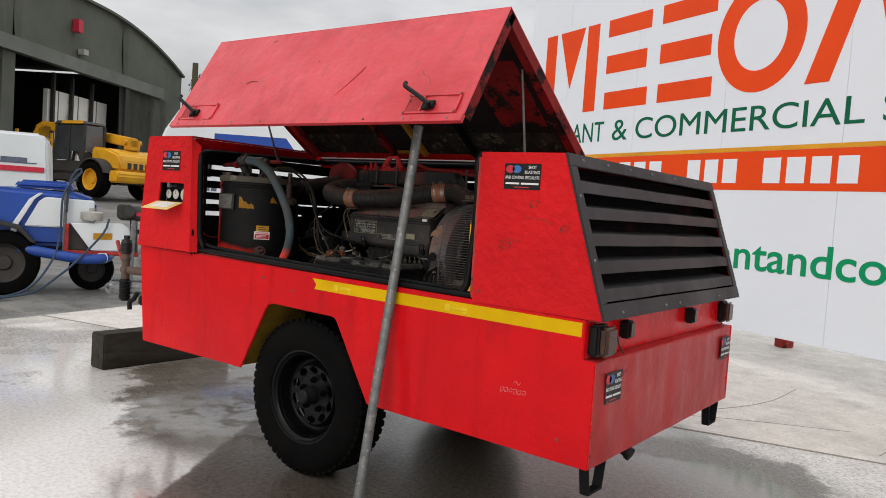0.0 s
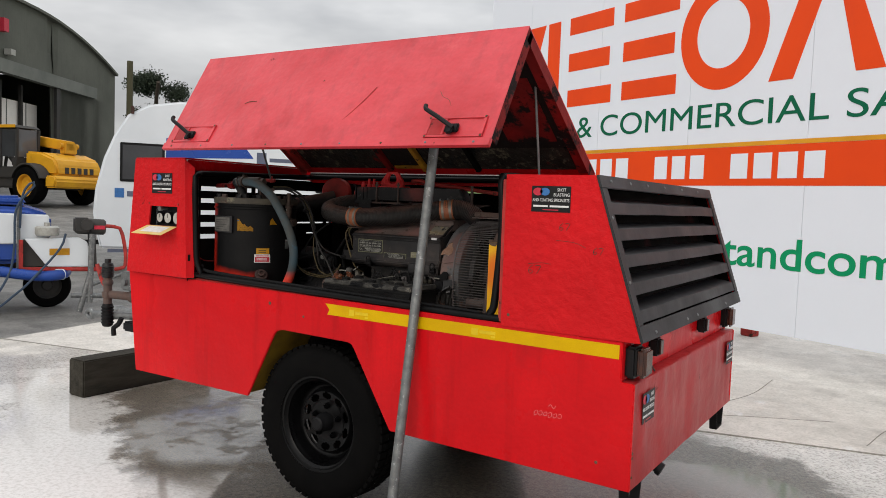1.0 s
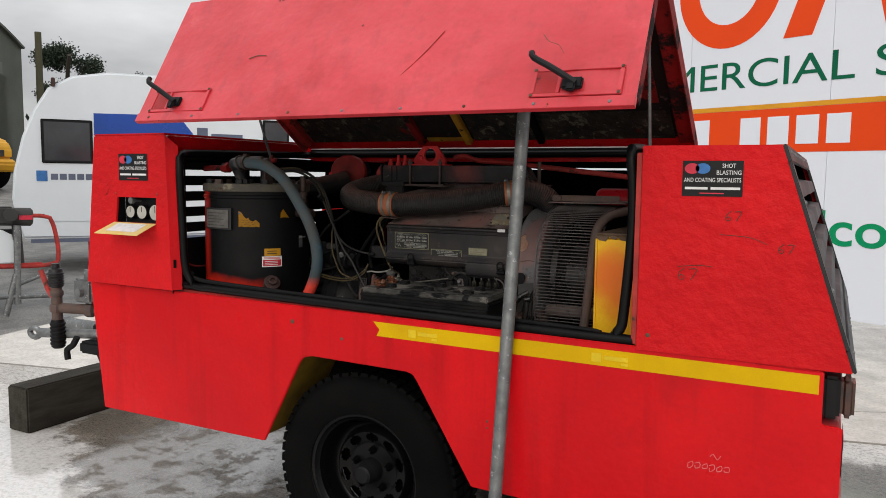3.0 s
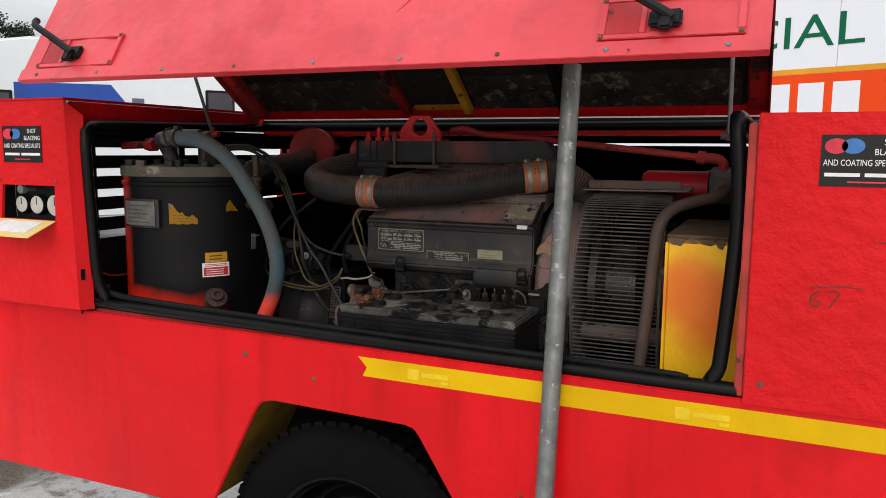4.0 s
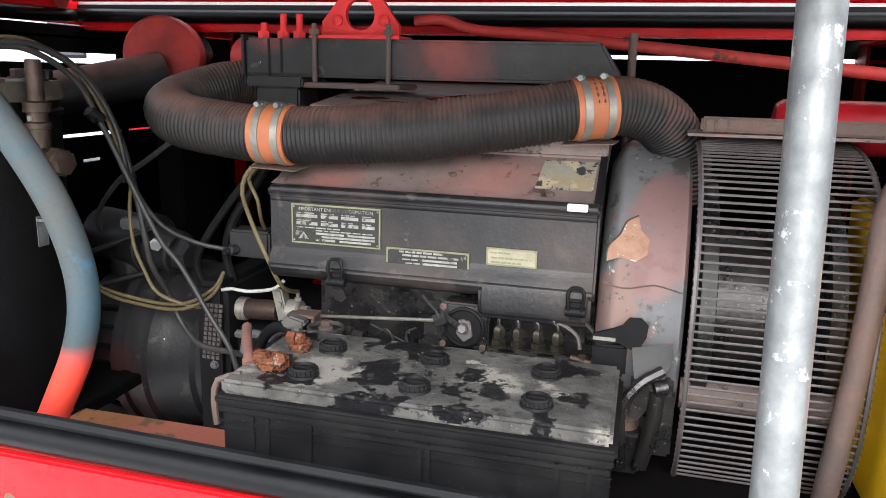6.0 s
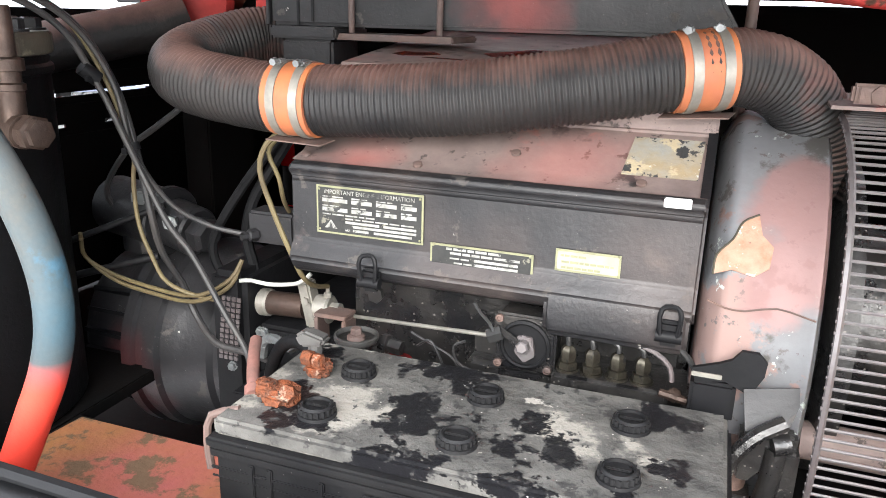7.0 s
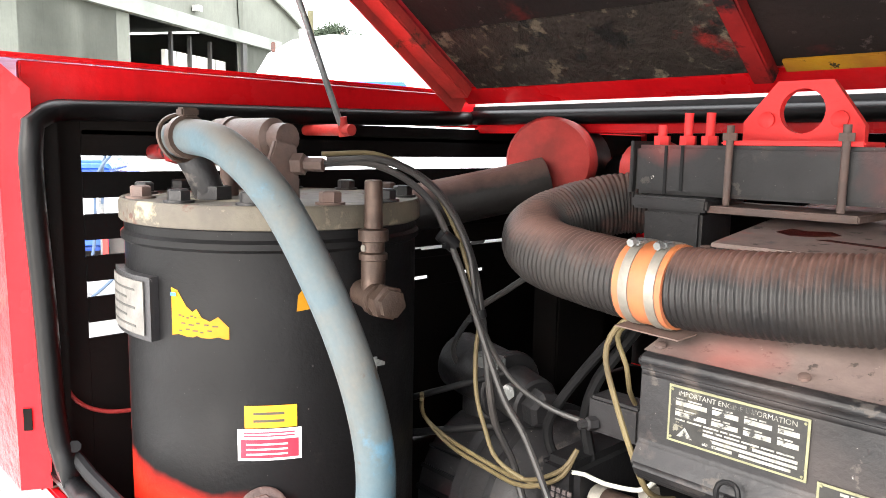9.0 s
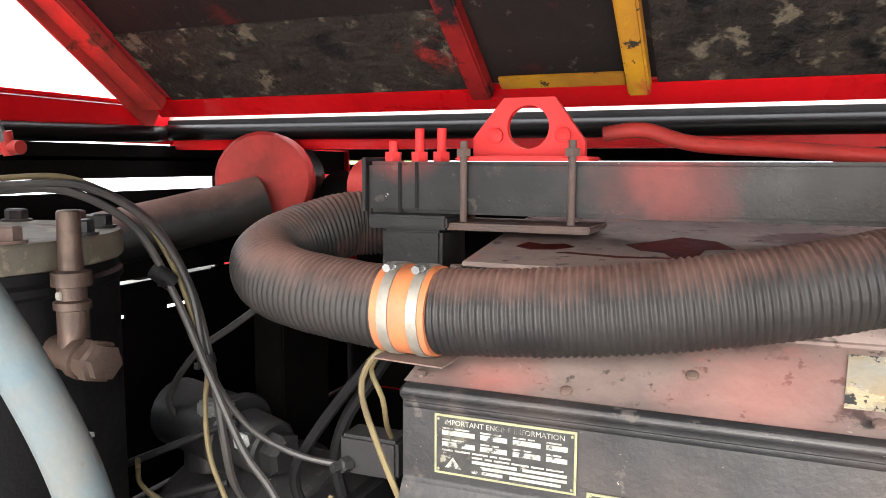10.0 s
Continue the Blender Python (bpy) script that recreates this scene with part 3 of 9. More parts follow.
def box(lo, hi, r=0.0, seg=2):
    bm = bmesh.new()
    bmesh.ops.create_cube(bm, size=1.0)
    lo, hi = Vector(lo), Vector(hi)
    for v in bm.verts:
        v.co = Vector([(a + z) / 2 + (z - a) * c for a, z, c in zip(lo, hi, v.co)])
    return bevelled(bm, r, seg)


def prism(pts, axis, a, z, r=0.0, seg=2):
    """A polygon drawn in the plane across an axis (x: y,z; y: x,z; z: x,y), drawn out from a to z."""
    bm = bmesh.new()

    def at(p, d):
        return {"x": (d, p[0], p[1]), "y": (p[0], d, p[1]), "z": (p[0], p[1], d)}[axis]

    lo = [bm.verts.new(at(p, a)) for p in pts]
    hi = [bm.verts.new(at(p, z)) for p in pts]
    bm.faces.new(lo)
    bm.faces.new(hi)
    for i in range(len(pts)):
        j = (i + 1) % len(pts)
        bm.faces.new((lo[i], lo[j], hi[j], hi[i]))
    bmesh.ops.recalc_face_normals(bm, faces=bm.faces)
    return bevelled(bm, r, seg)


def slab(corners, normal, thick, r=0.0, seg=2, cuts=0):
    """A flat plate from its corners in space."""
    bm = bmesh.new()
    off = Vector(normal).normalized() * thick
    lo = [bm.verts.new(Vector(c)) for c in corners]
    hi = [bm.verts.new(Vector(c) + off) for c in corners]
    bm.faces.new(lo)
    bm.faces.new(hi)
    for i in range(len(corners)):
        j = (i + 1) % len(corners)
        bm.faces.new((lo[i], lo[j], hi[j], hi[i]))
    bmesh.ops.recalc_face_normals(bm, faces=bm.faces)
    bevelled(bm, r, seg)
    return bm


def turned(prof, p0, axis, seg=32, caps=True):
    """A lathe: profile of (radius, distance along the axis) from p0."""
    bm = bmesh.new()
    p0, ax = Vector(p0), Vector(axis).normalized()
    u = ax.orthogonal().normalized()
    w = ax.cross(u)
    rings = []
    for r, h in prof:
        c = p0 + ax * h
        if r < 1e-6:
            rings.append([bm.verts.new(c)])
        else:
            rings.append([bm.verts.new(c + (u * math.cos(2 * math.pi * k / seg) + w * math.sin(2 * math.pi * k / seg)) * r) for k in range(seg)])
    for a, z in zip(rings, rings[1:]):
        for k in range(seg):
            m = (k + 1) % seg
            if len(a) == 1 and len(z) > 1:
                bm.faces.new((a[0], z[k], z[m]))
            elif len(z) == 1 and len(a) > 1:
                bm.faces.new((a[k], a[m], z[0]))
            elif len(a) > 1:
                bm.faces.new((a[k], a[m], z[m], z[k]))
    for ring in (rings[0], rings[-1]):
        if caps and len(ring) > 1:
            bm.faces.new(ring)
    bmesh.ops.recalc_face_normals(bm, faces=bm.faces)
    return bm


def rod(p0, p1, r, seg=14, r2=None, bev=0.0):
    p0, p1 = Vector(p0), Vector(p1)
    h, r2 = (p1 - p0).length, r if r2 is None else r2
    if bev:
        return turned([(r - bev, 0), (r, bev), (r2, h - bev), (r2 - bev, h)], p0, p1 - p0, seg)
    return turned([(r, 0), (r2, h)], p0, p1 - p0, seg)


def hexbolt(p, axis, r=0.008, h=0.007):
    return turned([(r * 1.35, 0), (r * 1.35, h * 0.3), (r, h * 0.3), (r, h), (r * 0.8, h * 1.15)], p, axis, 6)


def nut(p, axis, r, h):
    return turned([(r * 0.5, 0), (r, 0.0005), (r, h * 0.85), (r * 0.85, h), (0, h)], p, axis, 6)


def smooth_path(pts, step=0.012, closed=False):
    """Points along a smooth curve through the given ones."""
    p = [Vector(q) for q in pts]
    out = []
    n = len(p)
    rng = range(n) if closed else range(n - 1)
    for i in rng:
        a = p[(i - 1) % n] if closed or i else p[0] * 2 - p[1]
        b, c = p[i], p[(i + 1) % n]
        d = p[(i + 2) % n] if closed or i + 2 < n else c * 2 - b
        k = max(2, int((c - b).length / step))
        for s in range(k):
            t = s / k
            out.append(0.5 * (2 * b + (c - a) * t + (2 * a - 5 * b + 4 * c - d) * t * t + (3 * b - a - 3 * c + d) * t ** 3))
    if not closed:
        out.append(p[-1])
    return out


def hose(pts, r, seg=10, step=0.012, closed=False, smooth=True, bulge=None):
    """A round section led along a curve; bulge(i, n) scales the radius."""
    path = smooth_path(pts, step, closed) if smooth else [Vector(q) for q in pts]
    bm = bmesh.new()
    n = len(path)
    rings = []
    up = None
    for i, c in enumerate(path):
        t = (path[(i + 1) % n] - path[i - 1]) if closed else (path[min(i + 1, n - 1)] - path[max(i - 1, 0)])
        t.normalize()
        if up is None:
            up = t.orthogonal()
        up = (up - t * up.dot(t)).normalized()
        s = t.cross(up)
        rr = r * (bulge(i, n) if bulge else 1.0)
        rings.append([bm.verts.new(c + (up * math.cos(2 * math.pi * k / seg) + s * math.sin(2 * math.pi * k / seg)) * rr) for k in range(seg)])
    pairs = list(zip(rings, rings[1:])) + ([(rings[-1], rings[0])] if closed else [])
    for a, z in pairs:
        for k in range(seg):
            m = (k + 1) % seg
            bm.faces.new((a[k], a[m], z[m], z[k]))
    if not closed:
        bm.faces.new(rings[0]), bm.faces.new(rings[-1])
    bmesh.ops.recalc_face_normals(bm, faces=bm.faces)
    return bm


def lettering(text, width, height, m, depth=0.001, bold=0.0):
    """Raised letters in the built-in font, fitted to a width and height, laid by the matrix m (x along the line, y up, z out)."""
    cu = bpy.data.curves.new("letters", "FONT")
    cu.body, cu.extrude, cu.resolution_u, cu.offset = text, 0.5, 6 if height > 0.15 else 3, bold
    tmp = new("letters", cu)
    me = bpy.data.meshes.new_from_object(tmp.evaluated_get(bpy.context.evaluated_depsgraph_get()))
    bpy.data.objects.remove(tmp)
    bm = bmesh.new()
    bm.from_mesh(me)
    bpy.data.meshes.remove(me)
    xs, ys = [v.co.x for v in bm.verts], [v.co.y for v in bm.verts]
    x0, y0 = min(xs), min(ys)
    kx, ky = width / (max(xs) - x0), height / (max(ys) - y0)
    for v in bm.verts:
        v.co = m @ Vector(((v.co.x - x0) * kx, (v.co.y - y0) * ky, (v.co.z + 0.5) * depth))
    return bm


def plate_frame(corner, along, up):
    """The matrix of a flat plate: its lower left corner, its x and y ways; z comes out of it."""
    x, y = Vector(along).normalized(), Vector(up).normalized()
    z = x.cross(y)
    m = Matrix((x, y, z)).transposed().to_4x4()
    m.translation = Vector(corner)
    return m


def tile(m, x0, y0, x1, y1, z0, z1, r=0.0):
    """A thin block on a plate's frame."""
    bm = box((x0, y0, z0), (x1, y1, z1), r, 2)
    bm.transform(m)
    return bm


# ---- ground: concrete yard in cast bays with cut joints ----
def yard_height(x, y):
    """Level round the trailer; rising gently towards the hangar."""
    u = -0.87 * x + 0.5 * y
    return 0.0 if u < 12 else 1.25 * min(1.0, (u - 12) / 20) ** 1.3


def yard():
    bm = bmesh.new()
    xs = [-2500, -400, -120] + [-60 + 2 * k for k in range(61)] + [120, 400, 2500]
    rows = [[bm.verts.new((x, y, yard_height(x, y))) for x in xs] for y in xs]
    for a, z in zip(rows, rows[1:]):
        for k in range(len(xs) - 1):
            bm.faces.new((a[k], a[k + 1], z[k + 1], z[k]))
    return bm


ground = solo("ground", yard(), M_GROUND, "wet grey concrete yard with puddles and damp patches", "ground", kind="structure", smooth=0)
M_JOINT = material("dark_joint_filler", (0.2, 0.19, 0.165), (0.3, 0.285, 0.25), 20.0, 0.7, 0.9, bump=0.4)
SIGN_AT, SIGN_ALONG, SIGN_OUT = Vector((1.358, 4.465, 0)), Vector((0.907, -0.422, 0)).normalized(), Vector((-0.422, -0.907, 0)).normalized()
for a, z, w in (((-9.0, 0.12, 0), (9.0, 3.94, 0), 0.02), ((-4.9, 1.0, 0), (-3.0, -6.0, 0), 0.015)):
    a, z = Vector(a), Vector(z)
    side = (z - a).normalized().cross(Vector((0, 0, 1))) * w / 2
    bm = slab([a - side, z - side, z + side, a + side], (0, 0, 1), 0.003)
    joint = part("joint", bm, M_JOINT, ground, "dark filled joint in the slab", smooth=0)

for pts in (((0.62, 2.45), (0.95, 2.9), (1.15, 3.45), (1.2, 4.1)), ((0.66, 2.42), (1.15, 2.75), (1.75, 3.05)), ((1.95, 2.6), (2.05, 3.1), (2.3, 3.6)), ((0.3, 3.2), (0.35, 3.6), (0.5, 4.0))):
    part("crack", hose([(x, y, -0.0005) for x, y in pts], 0.0035, 4, 0.05), M_JOINT, ground, smooth=0)


# ---- the big white sign board ----
def sign_board():
    s = thing("sign_board", SIGN_AT, "large white sign board with orange and green lettering on red posts", "sign")

    def m_at(x, z, out=0.0):
        m = plate_frame(SIGN_AT + SIGN_ALONG * x + Vector((0, 0, z)) + SIGN_OUT * out, SIGN_ALONG, (0, 0, 1))
        return m

    edges = [-4.57, -3.75, -2.525, -1.3, -0.075, 1.15, 2.375, 3.6]
    for a, z in zip(edges, edges[1:]):
        part("panel", tile(m_at(0, 0), a + 0.0015, 0.30, z - 0.0015, 4.05, -0.02, 0.0, 0.001), M_SIGN, s)
    for x in (-4.2, -2.6, -0.9, 0.75, 2.4):
        part("post", tile(m_at(0, 0), x - 0.05, 0.31, x + 0.05, 4.0, -0.14, -0.022, 0.004), M_RED_OLD, s, "red steel post")
        part("foot_block", tile(m_at(0, 0), x - 0.62, 0.0, x - 0.48, 0.36, -1.42, -1.28, 0.01), M_RED_OLD, s, "red foot block")
        brace = rod(SIGN_AT + SIGN_ALONG * (x - 0.55) - SIGN_OUT * 1.35 + Vector((0, 0, 0.3)), SIGN_AT + SIGN_ALONG * x - SIGN_OUT * 0.09 + Vector((0, 0, 2.6)), 0.03, 10)
        part("brace", brace, M_RED_OLD, s, "red steel brace")
    t = 0.003
    # the firm's name, as plain shapes in its colour
    lo, hi = 2.46, 3.46

    def mark(name, bm, mat=M_SIGNORANGE):
        return part(name, bm, mat, s, smooth=0)

    def poly(pts):
        b = prism(pts, "z", 0.0, t)
        b.transform(m_at(0, 0))
        return b

    for x in (-4.23, -3.42):
        mark("upright_bar", poly([(x, lo), (x + 0.21, lo), (x + 0.21, hi), (x, hi)]))
    mark("wedge", poly([(-3.95, hi), (-3.47, hi), (-3.71, lo + 0.3)]))
    for x0, x1 in ((-3.045, -2.36), (-2.2, -1.48)):
        for z0, z1, x in ((lo, lo + 0.19, x1), (lo + 0.40, lo + 0.6, x1 - 0.04), (hi - 0.19, hi, x1)):
            mark("level_bar", poly([(x0, z0), (x, z0), (x, z1), (x0, z1)]))
    ring = [(-0.965 + 0.475 * math.cos(2 * math.pi * k / 48), 2.955 + 0.51 * math.sin(2 * math.pi * k / 48)) for k in range(48)]
    inner = [(-0.965 + (x + 0.965) * 0.6, 2.955 + (z - 2.955) * 0.62) for x, z in ring]
    ring_bm = bmesh.new()
    loops = [[ring_bm.verts.new(m_at(0, 0) @ Vector((x, z, d))) for x, z in q] for q, d in ((ring, 0.0), (ring, t), (inner, t), (inner, 0.0))]
    for qa, qz in zip(loops, loops[1:] + loops[:1]):
        for k in range(48):
            ring_bm.faces.new((qa[k], qa[(k + 1) % 48], qz[(k + 1) % 48], qz[k]))
    bmesh.ops.recalc_face_normals(ring_bm, faces=ring_bm.faces)
    mark("ring", ring_bm)
    mark("slanted_bar", poly([(-0.47, lo), (-0.24, lo), (0.11, hi), (-0.10, hi)]))
    mark("slanted_bar", poly([(0.29, lo), (0.52, lo), (0.15, hi), (0.115, hi - 0.28)]))
    for x in (0.62, 1.25):
        mark("upright_bar", poly([(x, lo), (x + 0.19, lo), (x + 0.19, hi), (x, hi)]))
    # lettering
    for text, x, w in (("PLANT", -3.86, 0.85), ("&", -2.86, 0.245), ("COMMERCIAL", -2.485, 2.58), ("SALES", 0.24, 1.1)):
        part("lettering", lettering(text, w, 0.225, m_at(x, 2.10, 0.0005), t, 0.0), M_SIGNGREEN, s, "dark green lettering", 0)
    part("lettering", lettering("plantandcommercial", 3.6, 0.352, m_at(-1.55, 0.768, 0.0005), t, 0.011), M_SIGNLIGHTGREEN, s, "bright green lettering", 0)
    part("stripe", tile(m_at(0, 0), -4.565, 1.567, 3.595, 1.915, 0.0005, t), M_SIGNORANGE, s, "orange-red stripe", 0)
    part("stripe", tile(m_at(0, 0), -4.565, 1.917, 3.595, 1.955, 0.0005, t), M_SIGNYELLOW, s, "amber stripe", 0)
    for x0, x1 in ((-2.72, -2.02), (-1.72, -1.06), (-0.83, 0.12)):
        n = 3 if x1 - x0 < 0.8 else 4
        w = (x1 - x0) / n
        for k in range(n):
            part("bar", tile(m_at(0, 0), x0 + k * w + 0.03, 1.63, x0 + (k + 1) * w - 0.03, 1.852, t + 0.0005, t + 0.002, 0.0), M_SIGN, s, "white bar", 0)
    return s


sign_board()


# ---- the compressor trailer: bodywork ----
W = 1.5
trailer = thing("compressor_trailer", (0, 0.75, 0), "red two-wheeled portable air compressor trailer with its canopy propped open", "trailer")


def side_outline():
    return [(-1.19, 0.412), (-0.377, 0.414), (-0.222, 0.712), (-0.205, 0.732), (-0.17, 0.74), (0.19, 0.734), (0.214, 0.728), (0.228, 0.710), (0.42, 0.408),
            (1.398, 0.393), (1.398, 0.75), (1.352, 0.752), (1.352, 0.884), (0.9, 0.896), (-1.25, 0.914)]


part("side_panel", prism(side_outline(), "y", 0.0, 0.012, 0.003), M_RED, trailer, "red steel lower side panel with a cut wheel arch")
part("side_panel", prism(side_outline(), "y", W - 0.012, W, 0.003), M_RED, trailer)


def dented_panel():
    """Rear sheet with dents and a folded top edge."""
    bm = bmesh.new()
    rows = []
    for x, z, k in ((1.35, 0.752, 0), (1.385, 0.752, 0.2), (1.396, 0.747, 0.5), *[(1.398, 0.735 - 0.034 * i, 1) for i in range(10)], (1.398, 0.396, 0.2), (1.36, 0.395, 0)):
        row = []
        for j in range(61):
            y = 0.0125 + (W - 0.025) * j / 60
            e = min(1.0, j / 4, (60 - j) / 4) * k
            d = 0.014 * noise.noise(Vector((y * 5.5, z * 2.2, 4.0))) + 0.005 * noise.noise(Vector((y * 14, z * 7.0, 1.0)))
            row.append(bm.verts.new((x - 0.003 * k + e * d, y, z)))
        rows.append(row)
    for a, z in zip(rows, rows[1:]):
        for j in range(60):
            bm.faces.new((a[j], a[j + 1], z[j + 1], z[j]))
    bmesh.ops.recalc_face_normals(bm, faces=bm.faces)
    bmesh.ops.solidify(bm, geom=list(bm.faces), thickness=0.003)
    return bm


part("rear_bumper", dented_panel(), M_RED_DARK, trailer, "dented faded red rear panel", 60)
part("rear_recess", box((1.33, 0.0125, 0.752), (1.351, W - 0.0125, 0.884), 0.002), M_RED, trailer)
part("front_panel", prism([(-1.19, 0.414), (-1.25, 0.914), (-1.235, 0.914), (-1.175, 0.414)], "y", 0.0125, W - 0.0125), M_RED, trailer)
part("floor_pan", box((-1.17, 0.32, 0.44), (1.33, W - 0.32, 0.47), 0.002), M_INSIDE, trailer, "near-black floor with shade in its colour")
part("deck", box((-0.95, 0.0125, 0.775), (-0.425, W - 0.0125, 0.795), 0.002), M_INSIDE, trailer, "near-black deck with shade in its colour")
part("deck", box((-0.1, 0.0125, 0.775), (1.0, W - 0.0125, 0.795), 0.002), M_INSIDE, trailer, "near-black deck with shade in its colour")
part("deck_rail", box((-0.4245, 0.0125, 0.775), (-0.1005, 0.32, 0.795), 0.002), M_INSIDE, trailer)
for y in (0.36, W - 0.36):
    part("chassis_rail", box((-1.16, y - 0.03, 0.36), (1.3, y + 0.03, 0.438), 0.004), M_BLACK, trailer, "black chassis rail")
for y0, y1, s in ((0.0125, 0.31, 1), (W - 0.31, W - 0.0125, -1)):
    # wheel boxes: yellow where the old paint shows, the arch's shadow in its colour
    for xa, xz, sg in ((-0.41, -0.225, -1), (0.455, 0.245, 1)):
        part("wheel_box", slab([(xa, y0, 0.415), (xa, y1, 0.415), (xz, y1, 0.768), (xz, y0, 0.768)], (sg, 0, 0.5), 0.004), M_OLDYELLOW, trailer, "old yellow paint inside the wheel arch")
    part("wheel_box_top", box((-0.225, y0, 0.762), (0.245, y1, 0.768)), M_INSIDE, trailer)
    yb = y1 if s > 0 else y0
    part("wheel_box_back", box((-0.41, yb - 0.004, 0.415), (0.455, yb + 0.004, 0.768)), M_INSIDE, trailer)

# front control box
FB = [(-1.246, 0.918), (-0.777, 0.918), (-0.815, 1.478), (-1.185, 1.478)]


def front_box_side():
    """Near side sheet with the gauge opening cut in."""
    bm = bmesh.new()
    o = [(-1.246, 0.9185), (-0.795, 0.9185), (-0.815, 1.478), (-1.185, 1.478)]
    i = [(-1.078, 1.158), (-0.868, 1.158), (-0.864, 1.252), (-1.066, 1.252)]
    vo, vi = [bm.verts.new((x, -0.004, z)) for x, z in o], [bm.verts.new((x, -0.004, z)) for x, z in i]
    for k in range(4):
        bm.faces.new((vo[k], vo[(k + 1) % 4], vi[(k + 1) % 4], vi[k]))
    bmesh.ops.recalc_face_normals(bm, faces=bm.faces)
    bmesh.ops.solidify(bm, geom=list(bm.faces), thickness=0.008)
    return bm


fbox = part("front_box", front_box_side(), M_RED_WRINKLED, trailer, "red steel front control box")
part("box_top", box((-1.185, -0.004, 1.4785), (-0.815, W, 1.486), 0.003), M_RED, fbox)
part("box_return", slab([(-0.795, -0.0035, 0.9185), (-0.777, 0.029, 0.9185), (-0.784, 0.029, 1.44), (-0.8145, -0.0035, 1.478)], (-1, 0, 0), 0.004), M_RED, fbox)
part("box_floor", box((-1.24, 0.0045, 0.9186), (-0.80, 0.034, 0.9225), 0.0), M_RED, fbox)
part("return_slot", slab([(-0.7915, 0.0025, 1.0), (-0.7865, 0.0115, 1.0), (-0.7865, 0.0115, 1.03), (-0.7915, 0.0025, 1.03)], (1, -0.55, 0), 0.0012), M_INSIDE, fbox, "small slot in the box edge", 0)
part("far_side", prism([(-1.246, 0.9185), (-0.777, 0.9185), (-0.815, 1.478), (-1.185, 1.478)], "y", W - 0.008, W), M_RED, fbox)
part("top_rail", box((-0.8385, 0.029, 1.415), (-0.824, W, 1.4775), 0.002), M_RED, fbox)
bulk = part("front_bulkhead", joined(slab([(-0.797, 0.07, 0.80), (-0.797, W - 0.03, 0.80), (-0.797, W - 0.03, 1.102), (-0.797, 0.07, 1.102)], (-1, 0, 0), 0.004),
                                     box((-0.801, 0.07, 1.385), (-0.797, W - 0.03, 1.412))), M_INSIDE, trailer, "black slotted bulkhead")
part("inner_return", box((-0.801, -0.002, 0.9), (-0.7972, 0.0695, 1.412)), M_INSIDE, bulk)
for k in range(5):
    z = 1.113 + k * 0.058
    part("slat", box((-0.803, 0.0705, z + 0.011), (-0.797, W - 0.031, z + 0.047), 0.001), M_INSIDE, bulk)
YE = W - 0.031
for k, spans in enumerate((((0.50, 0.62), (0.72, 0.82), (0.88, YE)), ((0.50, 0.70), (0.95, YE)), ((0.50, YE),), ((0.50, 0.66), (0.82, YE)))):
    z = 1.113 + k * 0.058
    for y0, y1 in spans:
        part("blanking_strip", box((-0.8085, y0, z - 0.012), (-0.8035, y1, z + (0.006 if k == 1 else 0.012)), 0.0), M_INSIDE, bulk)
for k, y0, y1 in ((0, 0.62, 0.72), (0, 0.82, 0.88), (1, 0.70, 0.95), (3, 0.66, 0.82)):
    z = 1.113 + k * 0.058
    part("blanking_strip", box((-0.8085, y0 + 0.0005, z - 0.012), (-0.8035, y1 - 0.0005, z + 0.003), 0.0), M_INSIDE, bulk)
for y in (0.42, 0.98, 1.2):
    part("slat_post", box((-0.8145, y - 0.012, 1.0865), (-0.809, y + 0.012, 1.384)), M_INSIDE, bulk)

# gauges
part("gauge_box", joined(box((-1.08, 0.045, 1.15), (-0.86, 0.05, 1.26)), box((-1.08, 0.0045, 1.253), (-0.86, 0.0445, 1.258)), box((-1.08, 0.0045, 1.152), (-0.86, 0.0445, 1.157)),
                         box((-1.085, 0.0045, 1.152), (-1.08, 0.0445, 1.258)), box((-0.866, 0.0045, 1.1575), (-0.8615, 0.0445, 1.2525))), M_PLASTIC, trailer, "dark gauge recess")
for x, r in ((-1.035, 0.026), (-0.975, 0.029), (-0.905, 0.034)):
    g = part("pressure_gauge", turned([(r, 0), (r, 0.014), (r * 0.9, 0.018), (r * 0.86, 0.016)], (x, 0.0445, 1.196), (0, -1, 0), 24), M_PLASTIC, trailer, "round gauge with a pale dial")
    part("dial", turned([(r * 0.84, 0), (r * 0.84, 0.001)], (x, 0.0275, 1.196), (0, -1, 0), 24), M_GAUGE, g)
    part("needle", box((x - 0.0015, 0.0255, 1.196), (x + 0.0015, 0.0262, 1.196 + r * 0.7)), M_INK, g)
part("valve_knob", joined(rod((-1.0, 0.0445, 1.24), (-1.0, 0.01, 1.24), 0.007), rod((-1.0, 0.012, 1.24), (-1.0, -0.002, 1.24), 0.012)), M_STEEL, trailer)
flap = part("gauge_flap", slab([(-1.085, -0.006, 1.155), (-0.865, -0.006, 1.155), (-0.872, -0.088, 1.118), (-1.095, -0.088, 1.118)], (0, 0, 1), 0.003, 0.001), M_CREAM, trailer, "open cream gauge flap with a white label")
part("label", slab([(-1.05, -0.018, 1.1535), (-0.9, -0.018, 1.1535), (-0.905, -0.07, 1.1297), (-1.055, -0.07, 1.1297)], (0, 0, 1), 0.0008), M_WHITEINK, flap, "blank white label", 0)
for x in (-1.073, -0.858):
    part("flap_screw", hexbolt((x, -0.004, 1.265), (0, -1, 0), 0.004, 0.003), M_RED_OLD, trailer)
